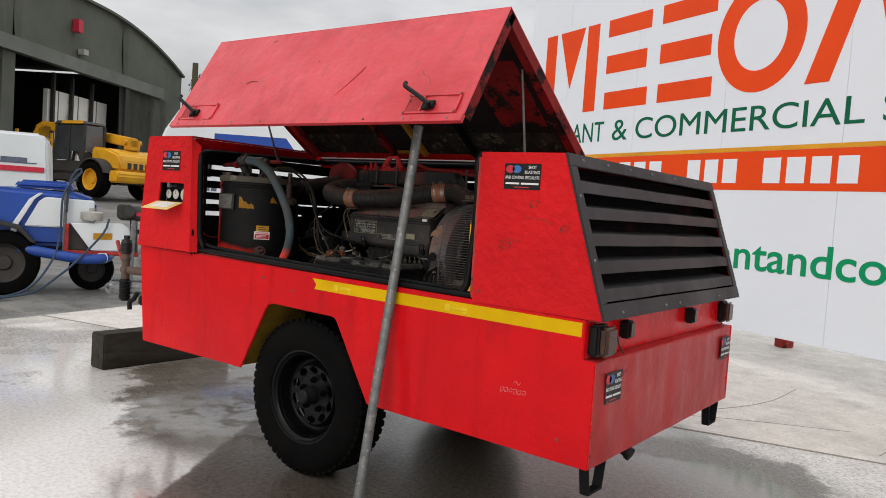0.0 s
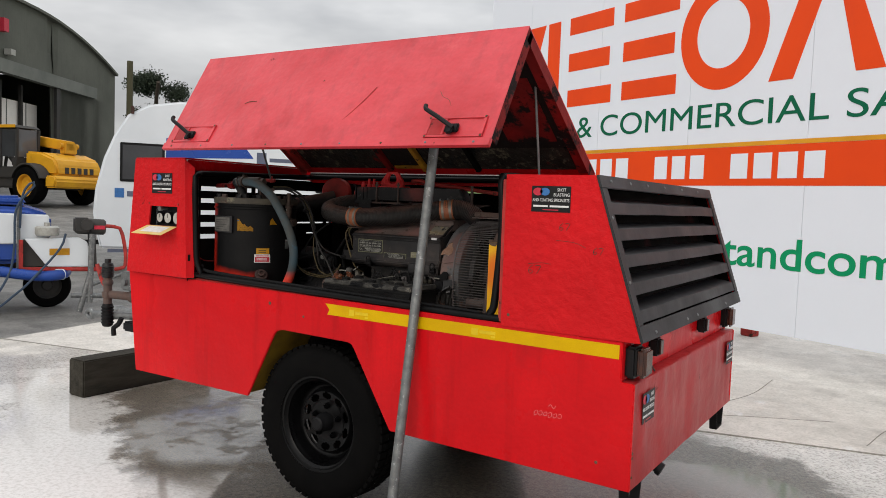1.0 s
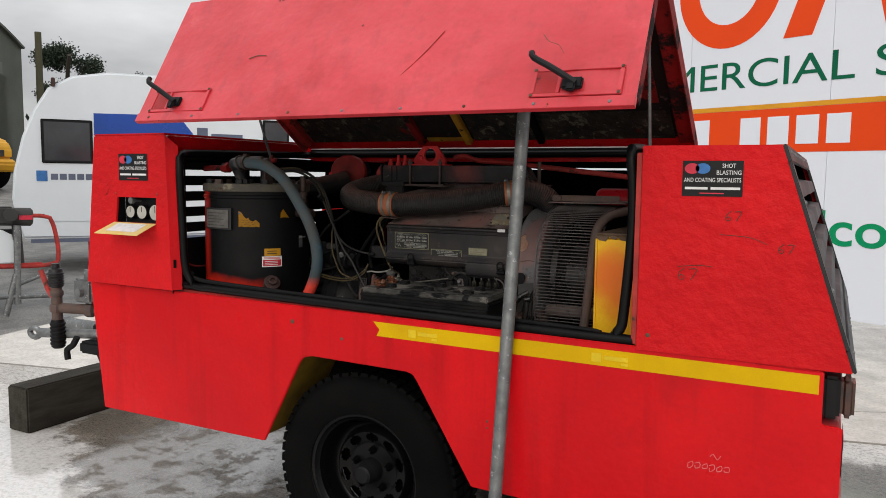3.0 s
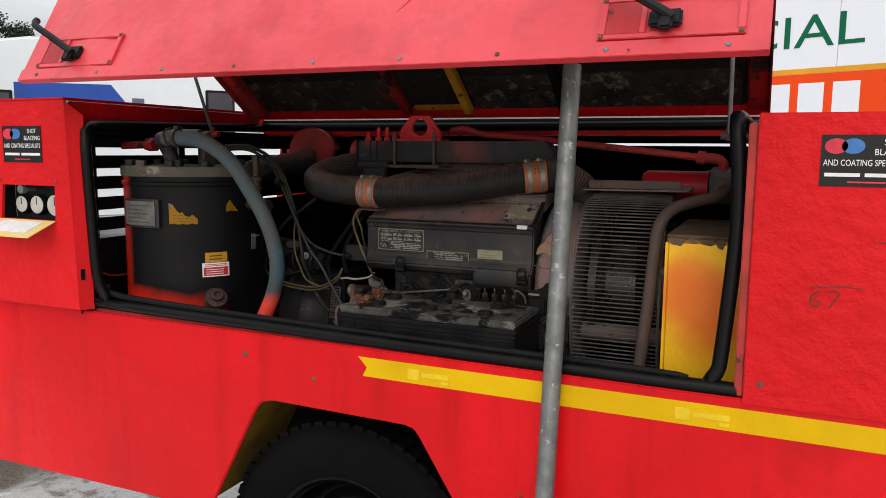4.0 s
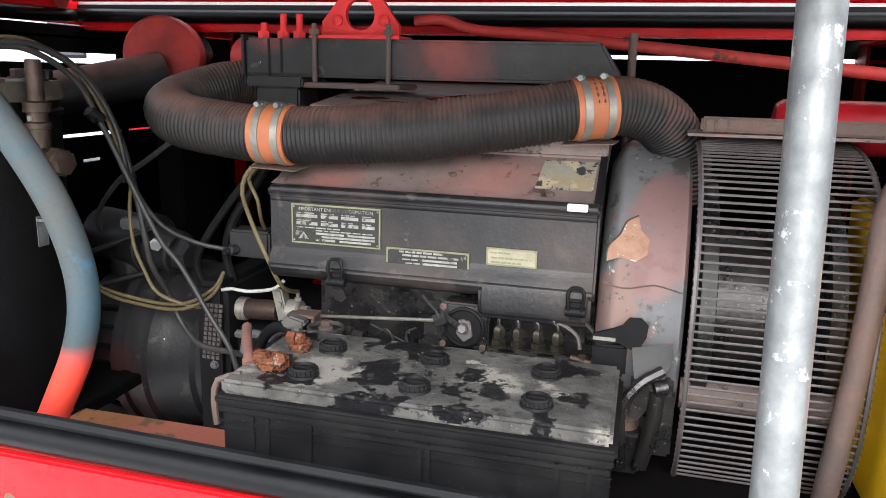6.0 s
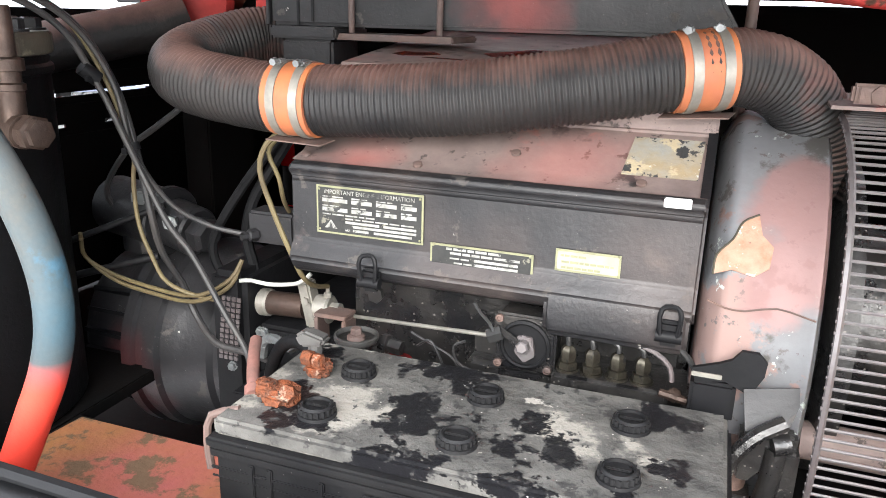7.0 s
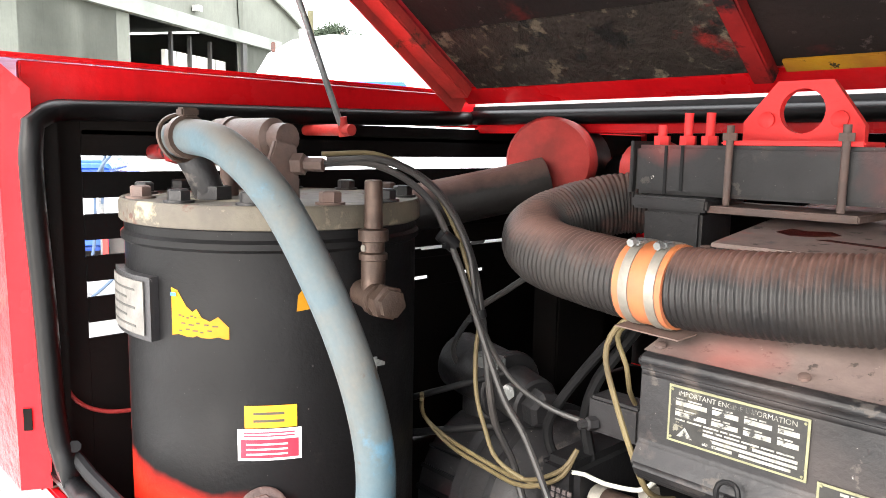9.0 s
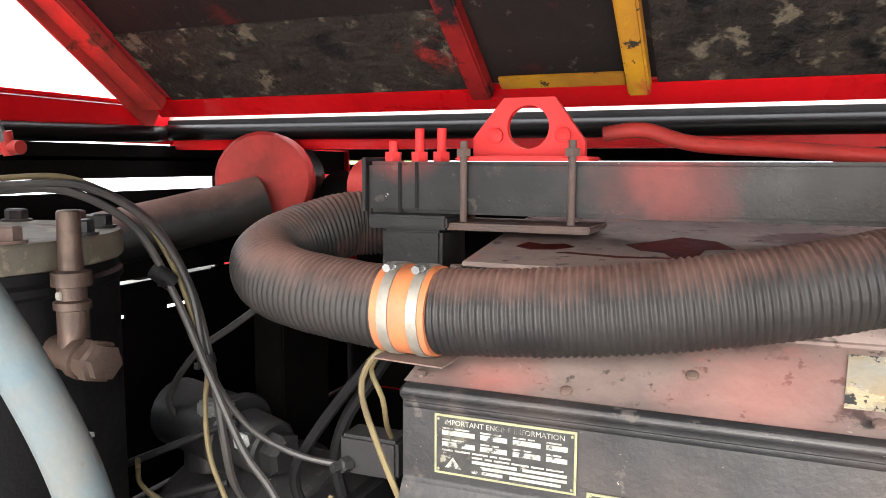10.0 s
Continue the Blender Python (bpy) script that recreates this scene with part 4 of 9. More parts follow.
part("seam_strip", box((-1.248, -0.001, 0.9145), (-0.76, 0.02, 0.9180), 0.0), M_INK, trailer, "dark seam", 0)
# the control box stands proud of the panel below
for o in trailer.children:
    if o.name.split(".")[0] in ("front_box", "gauge_box", "pressure_gauge", "valve_knob", "gauge_flap", "flap_screw"):
        o.location = (0.024, -0.029, 0)

# rear hood with sloping louvres
RH = [(0.9, 0.8865), (1.412, 0.8865), (1.233, 1.428), (0.9, 1.428)]


hood = part("rear_hood", prism(RH, "y", -0.004, 0.006, 0.002), M_RED_WRINKLED, trailer, "red wrinkled-paint rear hood")
part("far_side", prism(RH, "y", W - 0.006, W + 0.004, 0.002), M_RED_WRINKLED, hood)
part("hood_top", box((0.9, 0.0065, 1.418), (1.232, W - 0.0065, 1.427), 0.002), M_RED_WRINKLED, hood)
for y0, y1 in ((0.0065, 0.10), (W - 0.10, W - 0.0065)):
    part("hood_flange", box((0.9, y0, 0.8865), (0.908, y1, 1.4175), 0.001), M_RED_OLD, hood)
part("hood_foot", box((1.352, 0.0065, 0.8865), (1.41, W - 0.0065, 0.893)), M_RED_FADED_SHEEN, hood)
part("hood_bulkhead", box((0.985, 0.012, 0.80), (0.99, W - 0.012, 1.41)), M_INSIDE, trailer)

# sheets added over the red cheeks so the hood is dark behind its louvres
for y0 in (0.0075, W - 0.0095):
    part("liner", prism([(1.0, 0.9), (1.392, 0.9), (1.222, 1.412), (1.0, 1.412)], "y", y0, y0 + 0.002), M_INSIDE, hood, "near-black sheet added to darken the hood's inner side")

M_LOUVRE = material("satin_black_louvre_paint", (0.022, 0.022, 0.024), (0.015, 0.015, 0.0165), 4.0, 0.42, 0.58, bump=0.08, bscale=60, spec=0.3, grit=0.1)
# louvre grille, in the sloping rear face
UPV = Vector((-0.179, 0, 0.541)).normalized()
OUTV = Vector((0.541, 0, 0.179)).normalized()
LM = plate_frame((1.412, 0.0, 0.887), (0, 1, 0), UPV)
LH = 0.5695
grille = part("louvre_frame", joined(tile(LM, -0.004, 0.0, W + 0.004, 0.055, 0.0, 0.009, 0.002), tile(LM, -0.004, LH - 0.045, W + 0.004, LH, 0.0, 0.009, 0.002),
                                     tile(LM, -0.004, 0.0555, 0.048, LH - 0.0455, 0.0, 0.009, 0.002), tile(LM, W - 0.048, 0.0555, W + 0.004, LH - 0.0455, 0.0, 0.009, 0.002)), M_LOUVRE, trailer, "black louvred radiator grille")
for k, y in enumerate((0.062, 0.156, 0.250, 0.344, 0.434)):
    # each blade: an upright front lip and a tray that runs back and up from it
    a = [(y, 0.001), (y, 0.005), (y + 0.040, 0.006), (y + 0.0425, 0.0035), (y + 0.079, -0.068), (y + 0.077, -0.069), (y + 0.039, 0.0015)]
    bm = bmesh.new()
    rows = []
    for i in range(13):
        x = 0.049 + (W - 0.098) * i / 12
        d = 0.0022 * noise.noise(Vector((x * 4.0, k * 3.7, 0.5)))
        rows.append([bm.verts.new((x, p + d, q + 0.6 * d)) for p, q in a])
    for p, q in zip(rows, rows[1:]):
        for i in range(len(a)):
            j = (i + 1) % len(a)
            bm.faces.new((p[i], p[j], q[j], q[i]))
    bm.faces.new(rows[0]), bm.faces.new(rows[-1])
    bmesh.ops.recalc_face_normals(bm, faces=bm.faces)
    bm.transform(LM)
    part("louvre_blade", bm, M_LOUVRE, grille, smooth=30)
part("grille_back", tile(LM, 0.05, 0.02, W - 0.05, LH - 0.02, -0.072, -0.068), M_INSIDE, grille, "black radiator core")
for y, z in [(x, LH - 0.02) for x in (0.1, 0.3, 0.5, 0.72, 0.98, 1.25)] + [(x, 0.02) for x in (0.15, 0.55, 0.7, 1.2)] + [(0.02, 0.2), (W - 0.02, 0.35), (0.02, 0.42)]:
    part("rivet", turned([(0.006, 0), (0.005, 0.003), (0, 0.005)], LM @ Vector((y, z, 0.009)), OUTV, 8), M_STEEL, grille)

# lamps in the recess
for y0, y1, z0, z1, d in ((0.028, 0.118, 0.762, 0.868, 0.07), (W - 0.10, W - 0.02, 0.768, 0.868, 0.055)):
    lamp = part("tail_lamp", box((1.3512, y0, z0), (1.3512 + d * 0.55, y1, z1), 0.008), M_PLASTIC, trailer, "black tail lamp with a smoked amber lens")
    part("lens", box((1.3515 + d * 0.55, y0 + 0.004, z0 + 0.004), (1.3512 + d, y1 - 0.004, z1 - 0.004), 0.01, 3), M_LENS, lamp)
for y in (0.30, 0.975):
    lamp = part("plate_lamp", box((1.3512, y - 0.025, 0.80), (1.39, y + 0.025, 0.865), 0.007), M_PLASTIC, trailer, "small black lamp housing")
    part("lens", box((1.3905, y - 0.018, 0.806), (1.395, y + 0.018, 0.858), 0.004), M_LENS, lamp)
part("lamp_cable", hose([(1.3535, 0.2, 0.84), (1.372, 0.21, 0.825), (1.377, 0.225, 0.785), (1.392, 0.235, 0.757)], 0.003, 6), M_CABLE_BLACK, trailer)
for x, z in ((1.3985, 0.52), (1.3985, 0.505), (1.3985, 0.44)):
    part("rust_scab", turned([(0.006, -0.001), (0.004, 0.002), (0, 0.003)], (x, 0.012, z), (1, 0, 0), 7), M_RUSTTOP, trailer)

# feet and tow pin under the rear
for y in (0.12, W - 0.12):
    strap = [(y - 0.075, 0.40), (y - 0.05, 0.285), (y + 0.05, 0.285), (y + 0.075, 0.40), (y + 0.066, 0.40), (y + 0.043, 0.294), (y - 0.043, 0.294), (y - 0.066, 0.40)]
    part("rear_foot", prism(strap, "x", 1.345, 1.38, 0.0015), M_BLACK, trailer, "black bent strap foot")
part("tow_pin", joined(rod((1.33, 0.36, 0.40), (1.385, 0.36, 0.375), 0.02, 16), rod((1.385, 0.36, 0.375), (1.40, 0.36, 0.368), 0.025, 16)), M_BLACK, trailer, "black tow eye")

# reflective tape
for x0, x1 in ((0.076, 1.342),):
    tape = part("reflective_tape", prism([(0.072, 0.882), (0.095, 0.858), (0.084, 0.8365), (1.342, 0.827), (1.342, 0.874)], "y", -0.0012, -0.0002), M_TAPE, trailer, "yellow reflective tape, torn at its end", 0)
for x in (0.2, 0.78):
    part("print", joined(box((x, -0.0022, 0.846 - x * 0.007), (x + 0.028, -0.0013, 0.871 - x * 0.007)), box((x + 0.034, -0.0022, 0.854 - x * 0.007), (x + 0.1, -0.0013, 0.866 - x * 0.007)), box((x + 0.082, -0.0022, 0.843 - x * 0.007), (x + 0.1, -0.0013, 0.85 - x * 0.007))), M_TAPELOGO, tape, "plain printed mark", 0)


def firm_sticker(m, w, h):
    """Black sticker, lower left corner and frame m: an oval mark, three lines of lettering and bars."""
    st = part("sticker", tile(m, 0, 0, w, h, 0, 0.0008), M_STICKER, trailer, "black sticker with white lettering", 0)
    ov = []
    for c, cx in ((M_LOGORED, 0.16), (M_LOGOBLUE, 0.34)):
        b = turned([(h * 0.15, 0), (h * 0.15, 0.0006)], (0, 0, 0), (0, 0, 1), 20)
        for v in b.verts:
            v.co = m @ Vector((w * cx + v.co.x * 1.35, h * 0.78 + v.co.y, 0.001 + v.co.z))
        part("oval_mark", b, c, st, smooth=0)
    for text, x, y, tw in (("SHOT", 0.66, 0.80, 0.22), ("BLASTING", 0.57, 0.61, 0.40), ("AND COATING SPECIALISTS", 0.03, 0.40, 0.94)):
        part("lettering", lettering(text, w * tw, h * 0.12, m @ Matrix.Translation((w * x, h * y, 0.0009)), 0.0005), M_WHITEINK, st, "white lettering", 0)
    for x, y, tw, th in ((0.05, 0.19, 0.38, 0.07), (0.48, 0.19, 0.48, 0.07), (0.3, 0.07, 0.4, 0.03)):
        part("bar", tile(m, w * x, h * y, w * (x + tw), h * (y + th), 0.0009, 0.0014), M_WHITEINK if th > 0.05 else M_LOGORED, st, "plain bar", 0)


firm_sticker(plate_frame((1.003, -0.0052, 1.30), (1, 0, 0), (0, 0, 1)), 0.145, 0.089)
firm_sticker(plate_frame((-1.028, -0.0342, 1.314), (1, 0, 0), (0, 0, 1)), 0.149, 0.098)
firm_sticker(plate_frame((1.402, 0.085, 0.60), (0, 1, 0), (0, 0, 1)), 0.13, 0.105)
firm_sticker(plate_frame((1.402, 1.34, 0.60), (0, 1, 0), (0, 0, 1)), 0.13, 0.105)

# pencilled and chalked marks
def scrawl(pts, mat, r=0.0011, y=-0.0046):
    part("pen_mark", hose([(x, y, z) for x, z in pts], r, 5, 0.006), mat, trailer, smooth=0)


for x0, z0, k in ((1.0, 1.085, 1.0), (1.11, 1.24, 0.8), (1.235, 1.165, 0.75)):
    scrawl([(x0 + 0.018 * k, z0 + 0.03 * k), (x0 + 0.004 * k, z0 + 0.018 * k), (x0 + 0.003 * k, z0 + 0.004 * k), (x0 + 0.012 * k, z0), (x0 + 0.018 * k, z0 + 0.007 * k), (x0 + 0.01 * k, z0 + 0.013 * k), (x0 + 0.003 * k, z0 + 0.008 * k)], M_INK)
    scrawl([(x0 + 0.028 * k, z0 + 0.028 * k), (x0 + 0.048 * k, z0 + 0.028 * k), (x0 + 0.034 * k, z0)], M_INK)
scrawl([(1.0, 1.118), (1.05, 1.124), (1.085, 1.122)], M_INK, 0.0008)
scrawl([(1.1, 1.205), (1.17, 1.20), (1.21, 1.185)], M_INK, 0.0008)
for k in range(6):
    x0 = 1.045 + k * 0.018
    scrawl([(x0, 0.60 + 0.004 * (k % 2)), (x0 + 0.012, 0.608), (x0 + 0.013, 0.596), (x0 + 0.002, 0.588 + 0.003 * (k % 3)), (x0 + 0.001, 0.598)], M_CHALK, 0.0012, -0.0006)
scrawl([(1.10, 0.628), (1.108, 0.636), (1.118, 0.622), (1.126, 0.634)], M_CHALK, 0.0012, -0.0006)
for x, z, r in ((-0.25, 0.85, 0.008), (0.47, 0.62, 0.004), (0.47, 0.6, 0.003), (1.28, 0.47, 0.006), (0.93, 0.93, 0.006), (-0.05, 0.812, 0.006)):
    part("paint_chip", turned([(r, 0), (r * 0.8, 0.0008), (0, 0.0009)], (x, -0.0046 if z > 0.9 else -0.0004, z), (0, -1, 0), 7), M_RUSTTOP, trailer, smooth=0)

# rubber seal round the opening: along the sill, up, back over the roof edge and along the hinge
XL, XR, ZB, ZT, YH = -0.752, 0.876, 0.930, 1.412, 0.835
ZR = ZB - 0.026
seal = [(XL + 0.09, 0.012, ZB + 0.002), (XR - 0.10, 0.014, ZR + 0.004), (XR - 0.052, 0.018, ZR + 0.008), (XR - 0.026, 0.022, ZR + 0.03), (XR - 0.018, 0.026, ZR + 0.08), (XR - 0.004, 0.03, 1.2), (XR - 0.006, 0.03, ZT - 0.09),
        (XR - 0.014, 0.036, ZT - 0.005), (XR - 0.012, 0.09, ZT + 0.012), (XR - 0.006, 0.5, ZT + 0.01), (XR - 0.006, YH - 0.03, ZT + 0.022), (XR - 0.05, YH, ZT + 0.024), (0.0, YH, ZT + 0.022),
        (XL + 0.0, YH, ZT + 0.024), (XL - 0.035, YH - 0.05, ZT + 0.02), (XL - 0.035, 0.45, ZT + 0.012), (XL - 0.03, 0.1, ZT + 0.005), (XL - 0.006, 0.015, ZT - 0.004), (XL + 0.004, -0.006, ZT - 0.05), (XL + 0.005, 0.0, 1.17), (XL + 0.01, 0.004, ZB + 0.085), (XL + 0.022, 0.008, ZB + 0.04), (XL + 0.045, 0.012, ZB + 0.01)]
part("seal_lip", hose([(XL + 0.03, 0.02, ZB + 0.05), (XL + 0.075, 0.024, ZB + 0.024), (0.0, 0.024, ZB + 0.004), (XR - 0.16, 0.024, ZR + 0.018), (XR - 0.08, 0.02, ZR + 0.008)], 0.0085, 8, 0.02), M_RUBBER, trailer)
part("rubber_seal", hose(seal, 0.0142, 12, 0.02, closed=True), M_SEAL, trailer, "black rubber seal round the opening")
part("sill", prism([(-0.776, 0.872), (0.9, 0.866), (0.9, 0.890), (-0.776, 0.917)], "y", 0.0125, 0.05, 0.003), M_RED_OLD, trailer, "worn red sill")
part("jamb", box((-0.776, 0.006, 0.9185), (-0.756, 0.03, 1.40), 0.002), M_INSIDE, trailer)
part("jamb", box((0.884, 0.004, 0.9), (0.8995, 0.03, 1.41), 0.002), M_RED_OLD, trailer)
part("roof_spine", joined(box((-0.812, 0.848, 1.405), (0.899, 0.9, 1.447), 0.003), box((-0.812, 0.9005, 1.436), (0.899, W, 1.444), 0.002)), M_RED, trailer, "red fixed half of the roof")
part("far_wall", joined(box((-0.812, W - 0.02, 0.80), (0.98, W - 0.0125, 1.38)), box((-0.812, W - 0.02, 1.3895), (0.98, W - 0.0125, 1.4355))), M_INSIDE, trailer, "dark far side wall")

# pale strip added for the bright gap above the seal, black lip narrows it
part("seal_carrier", box((-0.80, 0.8335, 1.44), (0.899, 0.8375, 1.4575), 0.001), M_RUBBER, trailer)
part("drip_strip", box((-0.80, 0.838, 1.447), (0.899, 0.842, 1.4665), 0.001), material("pale_gap_strip", (0.62, 0.62, 0.6), (0.5, 0.5, 0.48), 9.0, 0.15, 0.3, metal=0.3, spec=0.5), trailer, "pale strip added for the bright gap under the lid")
# the lid: roof leaf and drop leaf
HX0, HX1 = -0.786, 0.912
HINGE, RIDGE, EDGE = Vector((0, 0.812, 1.470)), Vector((0, 0.102, 1.966)), Vector((0, -0.162, 1.517))


def leaf(a, z, thick, cuts=44, seed=3, amp=0.006):
    """A sheet-steel leaf with slight dents."""
    bm = bmesh.new()
    n = (z - a).cross(Vector((1, 0, 0))).normalized()
    rows = []
    m = 18
    for i in range(m + 1):
        row = []
        for k in range(cuts + 1):
            p = a.lerp(z, i / m) + Vector((HX0 + (HX1 - HX0) * k / cuts, 0, 0))
            edge = min(i, m - i, k, cuts - k)
            if edge > 0:
                p = p + n * amp * (noise.noise(Vector((p.x * 4.2 + seed, p.z * 5.0, seed))) + 0.6 * noise.noise(Vector((p.x * 11, p.z * 12, seed))))
            row.append(bm.verts.new(p))
        rows.append(row)
    for i in range(m):
        for k in range(cuts):
            bm.faces.new((rows[i][k], rows[i][k + 1], rows[i + 1][k + 1], rows[i + 1][k]))
    bmesh.ops.recalc_face_normals(bm, faces=bm.faces)
    bmesh.ops.solidify(bm, geom=list(bm.faces), thickness=thick)
    return bm


lid = part("lid", leaf(RIDGE, EDGE, 0.003), M_RED_FADED_SHEEN, trailer, "raised gull-wing lid of dented faded red steel, pinker with painted-in sky sheen")
part("roof_leaf", leaf(HINGE, RIDGE, 0.003, seed=9), M_RED_FADED_SHEEN, lid)
ND = (EDGE - RIDGE).cross(Vector((1, 0, 0))).normalized()
if ND.y > 0:
    ND = -ND
UPD = (RIDGE - EDGE).normalized()
DM = plate_frame(EDGE + Vector((HX0, 0, 0)), (1, 0, 0), UPD)
NR = Vector((0, -(RIDGE - HINGE).z, (RIDGE - HINGE).y)).normalized()
if NR.z > 0:
    NR = -NR
RM = plate_frame(HINGE + Vector((HX1, 0, 0)), (-1, 0, 0), (RIDGE - HINGE))
LW, DH, RHT = HX1 - HX0, (RIDGE - EDGE).length, (RIDGE - HINGE).length
if (RM.to_3x3() @ Vector((0, 0, 1))).dot(NR) < 0:
    RM = plate_frame(HINGE + Vector((HX0, 0, 0)), (1, 0, 0), (RIDGE - HINGE))
# edge flanges
part("edge_flange", tile(DM, 0, -0.002, LW, 0.03, -0.012, 0.0045, 0.001), M_RED_FADED_SHEEN, lid)
part("end_flange", joined(tile(DM, 0.0, 0.0305, 0.004, DH - 0.01, -0.045, -0.004), tile(RM, 0.0, 0.012, 0.004, RHT - 0.02, 0.004, 0.05)), M_RED_OLD, lid)
part("end_flange", joined(tile(DM, LW - 0.004, 0.0305, LW, DH - 0.01, -0.045, -0.004), tile(RM, LW - 0.004, 0.012, LW, RHT - 0.02, 0.004, 0.05)), M_RED_MOTTLED, lid)
part("lining", tile(RM, 0.06, 0.055, LW - 0.06, RHT - 0.03, 0.0055, 0.0105), M_LINING, lid, "black tarred lining, peeling")
part("lining", tile(DM, 0.05, 0.06, LW - 0.05, DH - 0.03, -0.012, -0.006), M_LINING, lid)
M_PEEL = material("flaking_underseal", (0.03, 0.024, 0.02), (0.014, 0.011, 0.010), 12.0, 0.6, 0.85, bump=1.0, bscale=34, depth=0.012, spec=0.15,
                  stains=(((0.10, 0.085, 0.062), 26.0, 0.56, 0.07, 0.85), ((0.16, 0.012, 0.010), 5.0, 0.6, 0.08, 0.7), ((0.007, 0.007, 0.007), 14.0, 0.58, 0.05, 0.6)))
for x0, x1 in ((0.06, 0.595), (0.85, LW - 0.07)):
    part("peeling_band", tile(RM, x0, 0.047, x1, 0.20, 0.0108, 0.0135, 0.001), M_PEEL, lid, "flaking olive-black underseal along the hinge")
part("hinge_strip", tile(RM, 0.0, 0.0, LW, 0.045, 0.0045, 0.012, 0.001), M_RED, lid, "red hinge strip")
for x, w, mt in ((0.0045, 0.045, M_RED_OLD), (0.60, 0.03, M_RED_MOTTLED), (0.815, 0.028, M_RIBYELLOW), (1.12, 0.025, M_INSIDE), (LW - 0.055, 0.05, M_RED_MOTTLED)):
    part("rib", tile(RM, x, 0.046, x + w, RHT - 0.035, 0.0108, 0.035, 0.003), mt, lid, "peeling yellow and red rib" if mt is M_RIBYELLOW else "")
part("scrim", tile(RM, 0.64, 0.047, 0.81, 0.07, 0.0108, 0.016, 0.001), M_RIBYELLOW, lid, "flaking yellow patch")
part("patch", tile(RM, LW - 0.33, 0.24, LW - 0.10, 0.62, 0.0108, 0.0125, 0.0), M_RED_MOTTLED, lid, "patch of old red paint")
for pts in (((1.42, 0.24), (1.44, 0.215), (1.47, 0.20), (1.49, 0.17)), ((0.40, 0.235), (0.43, 0.245), (0.47, 0.242)), ((0.81, 0.33), (0.815, 0.335)), ((1.0, 0.12), (1.06, 0.2), (1.11, 0.28))):
    part("crease", hose([DM @ Vector((x, y, 0.0008)) for x, y in pts], 0.0013, 5, 0.01), M_RUSTTOP if len(pts) != 3 or pts[0][0] < 0.9 else M_RED_OLD, lid)
for k in range(9):
    part("rivet", turned([(0.005, 0), (0.004, 0.002), (0, 0.003)], DM @ Vector((0.06 + k * 0.197, 0.012, 0.0045)), ND, 8), M_STEEL if k % 3 else M_RUSTTOP, lid)


def latch(x0, x1):
    """A pressed latch plate with a recess and a black lever handle."""
    pl = part("latch_plate", joined(tile(DM, x0, 0.033, x1, 0.043, 0.0, 0.006, 0.001), tile(DM, x0, 0.112, x1, 0.122, 0.0, 0.006, 0.001), tile(DM, x0, 0.0435, x0 + 0.012, 0.1115, 0.0, 0.006, 0.001),
                                    tile(DM, x1 - 0.012, 0.0435, x1, 0.1115, 0.0, 0.006, 0.001), tile(DM, x0 + 0.07, 0.0435, x0 + 0.08, 0.1115, 0.0, 0.006, 0.001)), M_RED_FADED_SHEEN, lid, "red latch plate")
    # flat tile; the recess shade is given by its darker red
    part("recess", tile(DM, x0 + 0.0125, 0.044, x0 + 0.0695, 0.111, 0.0035, 0.0045), M_RED_DARK, pl)
    cx = x0 + 0.115
    part("catch", joined(tile(DM, cx - 0.03, 0.05, cx + 0.025, 0.085, 0.004, 0.016, 0.004), tile(DM, cx - 0.012, 0.035, cx + 0.012, 0.07, 0.016, 0.028, 0.004)), M_BLACK, pl, "black catch")
    part("lever", hose([DM @ Vector(p) for p in ((cx + 0.01, 0.06, 0.022), (cx - 0.02, 0.075, 0.035), (cx - 0.06, 0.095, 0.05), (cx - 0.1, 0.115, 0.06), (cx - 0.11, 0.135, 0.055))], 0.0085, 8, 0.02), M_PLASTIC, pl, "black lever handle")
    for dx, dy in ((0.006, 0.038), (0.006, 0.117), (x1 - x0 - 0.006, 0.038), (x1 - x0 - 0.006, 0.117)):
        part("rivet", turned([(0.005, 0), (0.004, 0.002), (0, 0.003)], DM @ Vector((x0 + dx, dy, 0.006)), ND, 8), M_RUSTTOP, pl)


latch(1.42, 1.66)
latch(0.045, 0.29)
# gas stays
part("stay_rod", rod((0.829, 0.42, 1.40), (0.829, 0.34, 1.80), 0.005, 10), M_STEEL, lid, "thin steel stay")
part("stay_rod", rod((-0.69, 0.425, 1.405), (-0.69, 0.30, 1.70), 0.005, 10), M_STEEL, lid, "thin steel stay")
part("stay_bracket", joined(rod((-0.80, 0.43, 1.40), (-0.67, 0.43, 1.40), 0.009), rod((-0.69, 0.43, 1.39), (-0.69, 0.425, 1.42), 0.008)), M_RED_OLD, trailer, "red stay pin")
part("stay_bracket", joined(rod((0.899, 0.43, 1.395), (0.81, 0.43, 1.395), 0.009), rod((0.829, 0.43, 1.385), (0.829, 0.425, 1.415), 0.008)), M_RUSTPIPE, trailer)


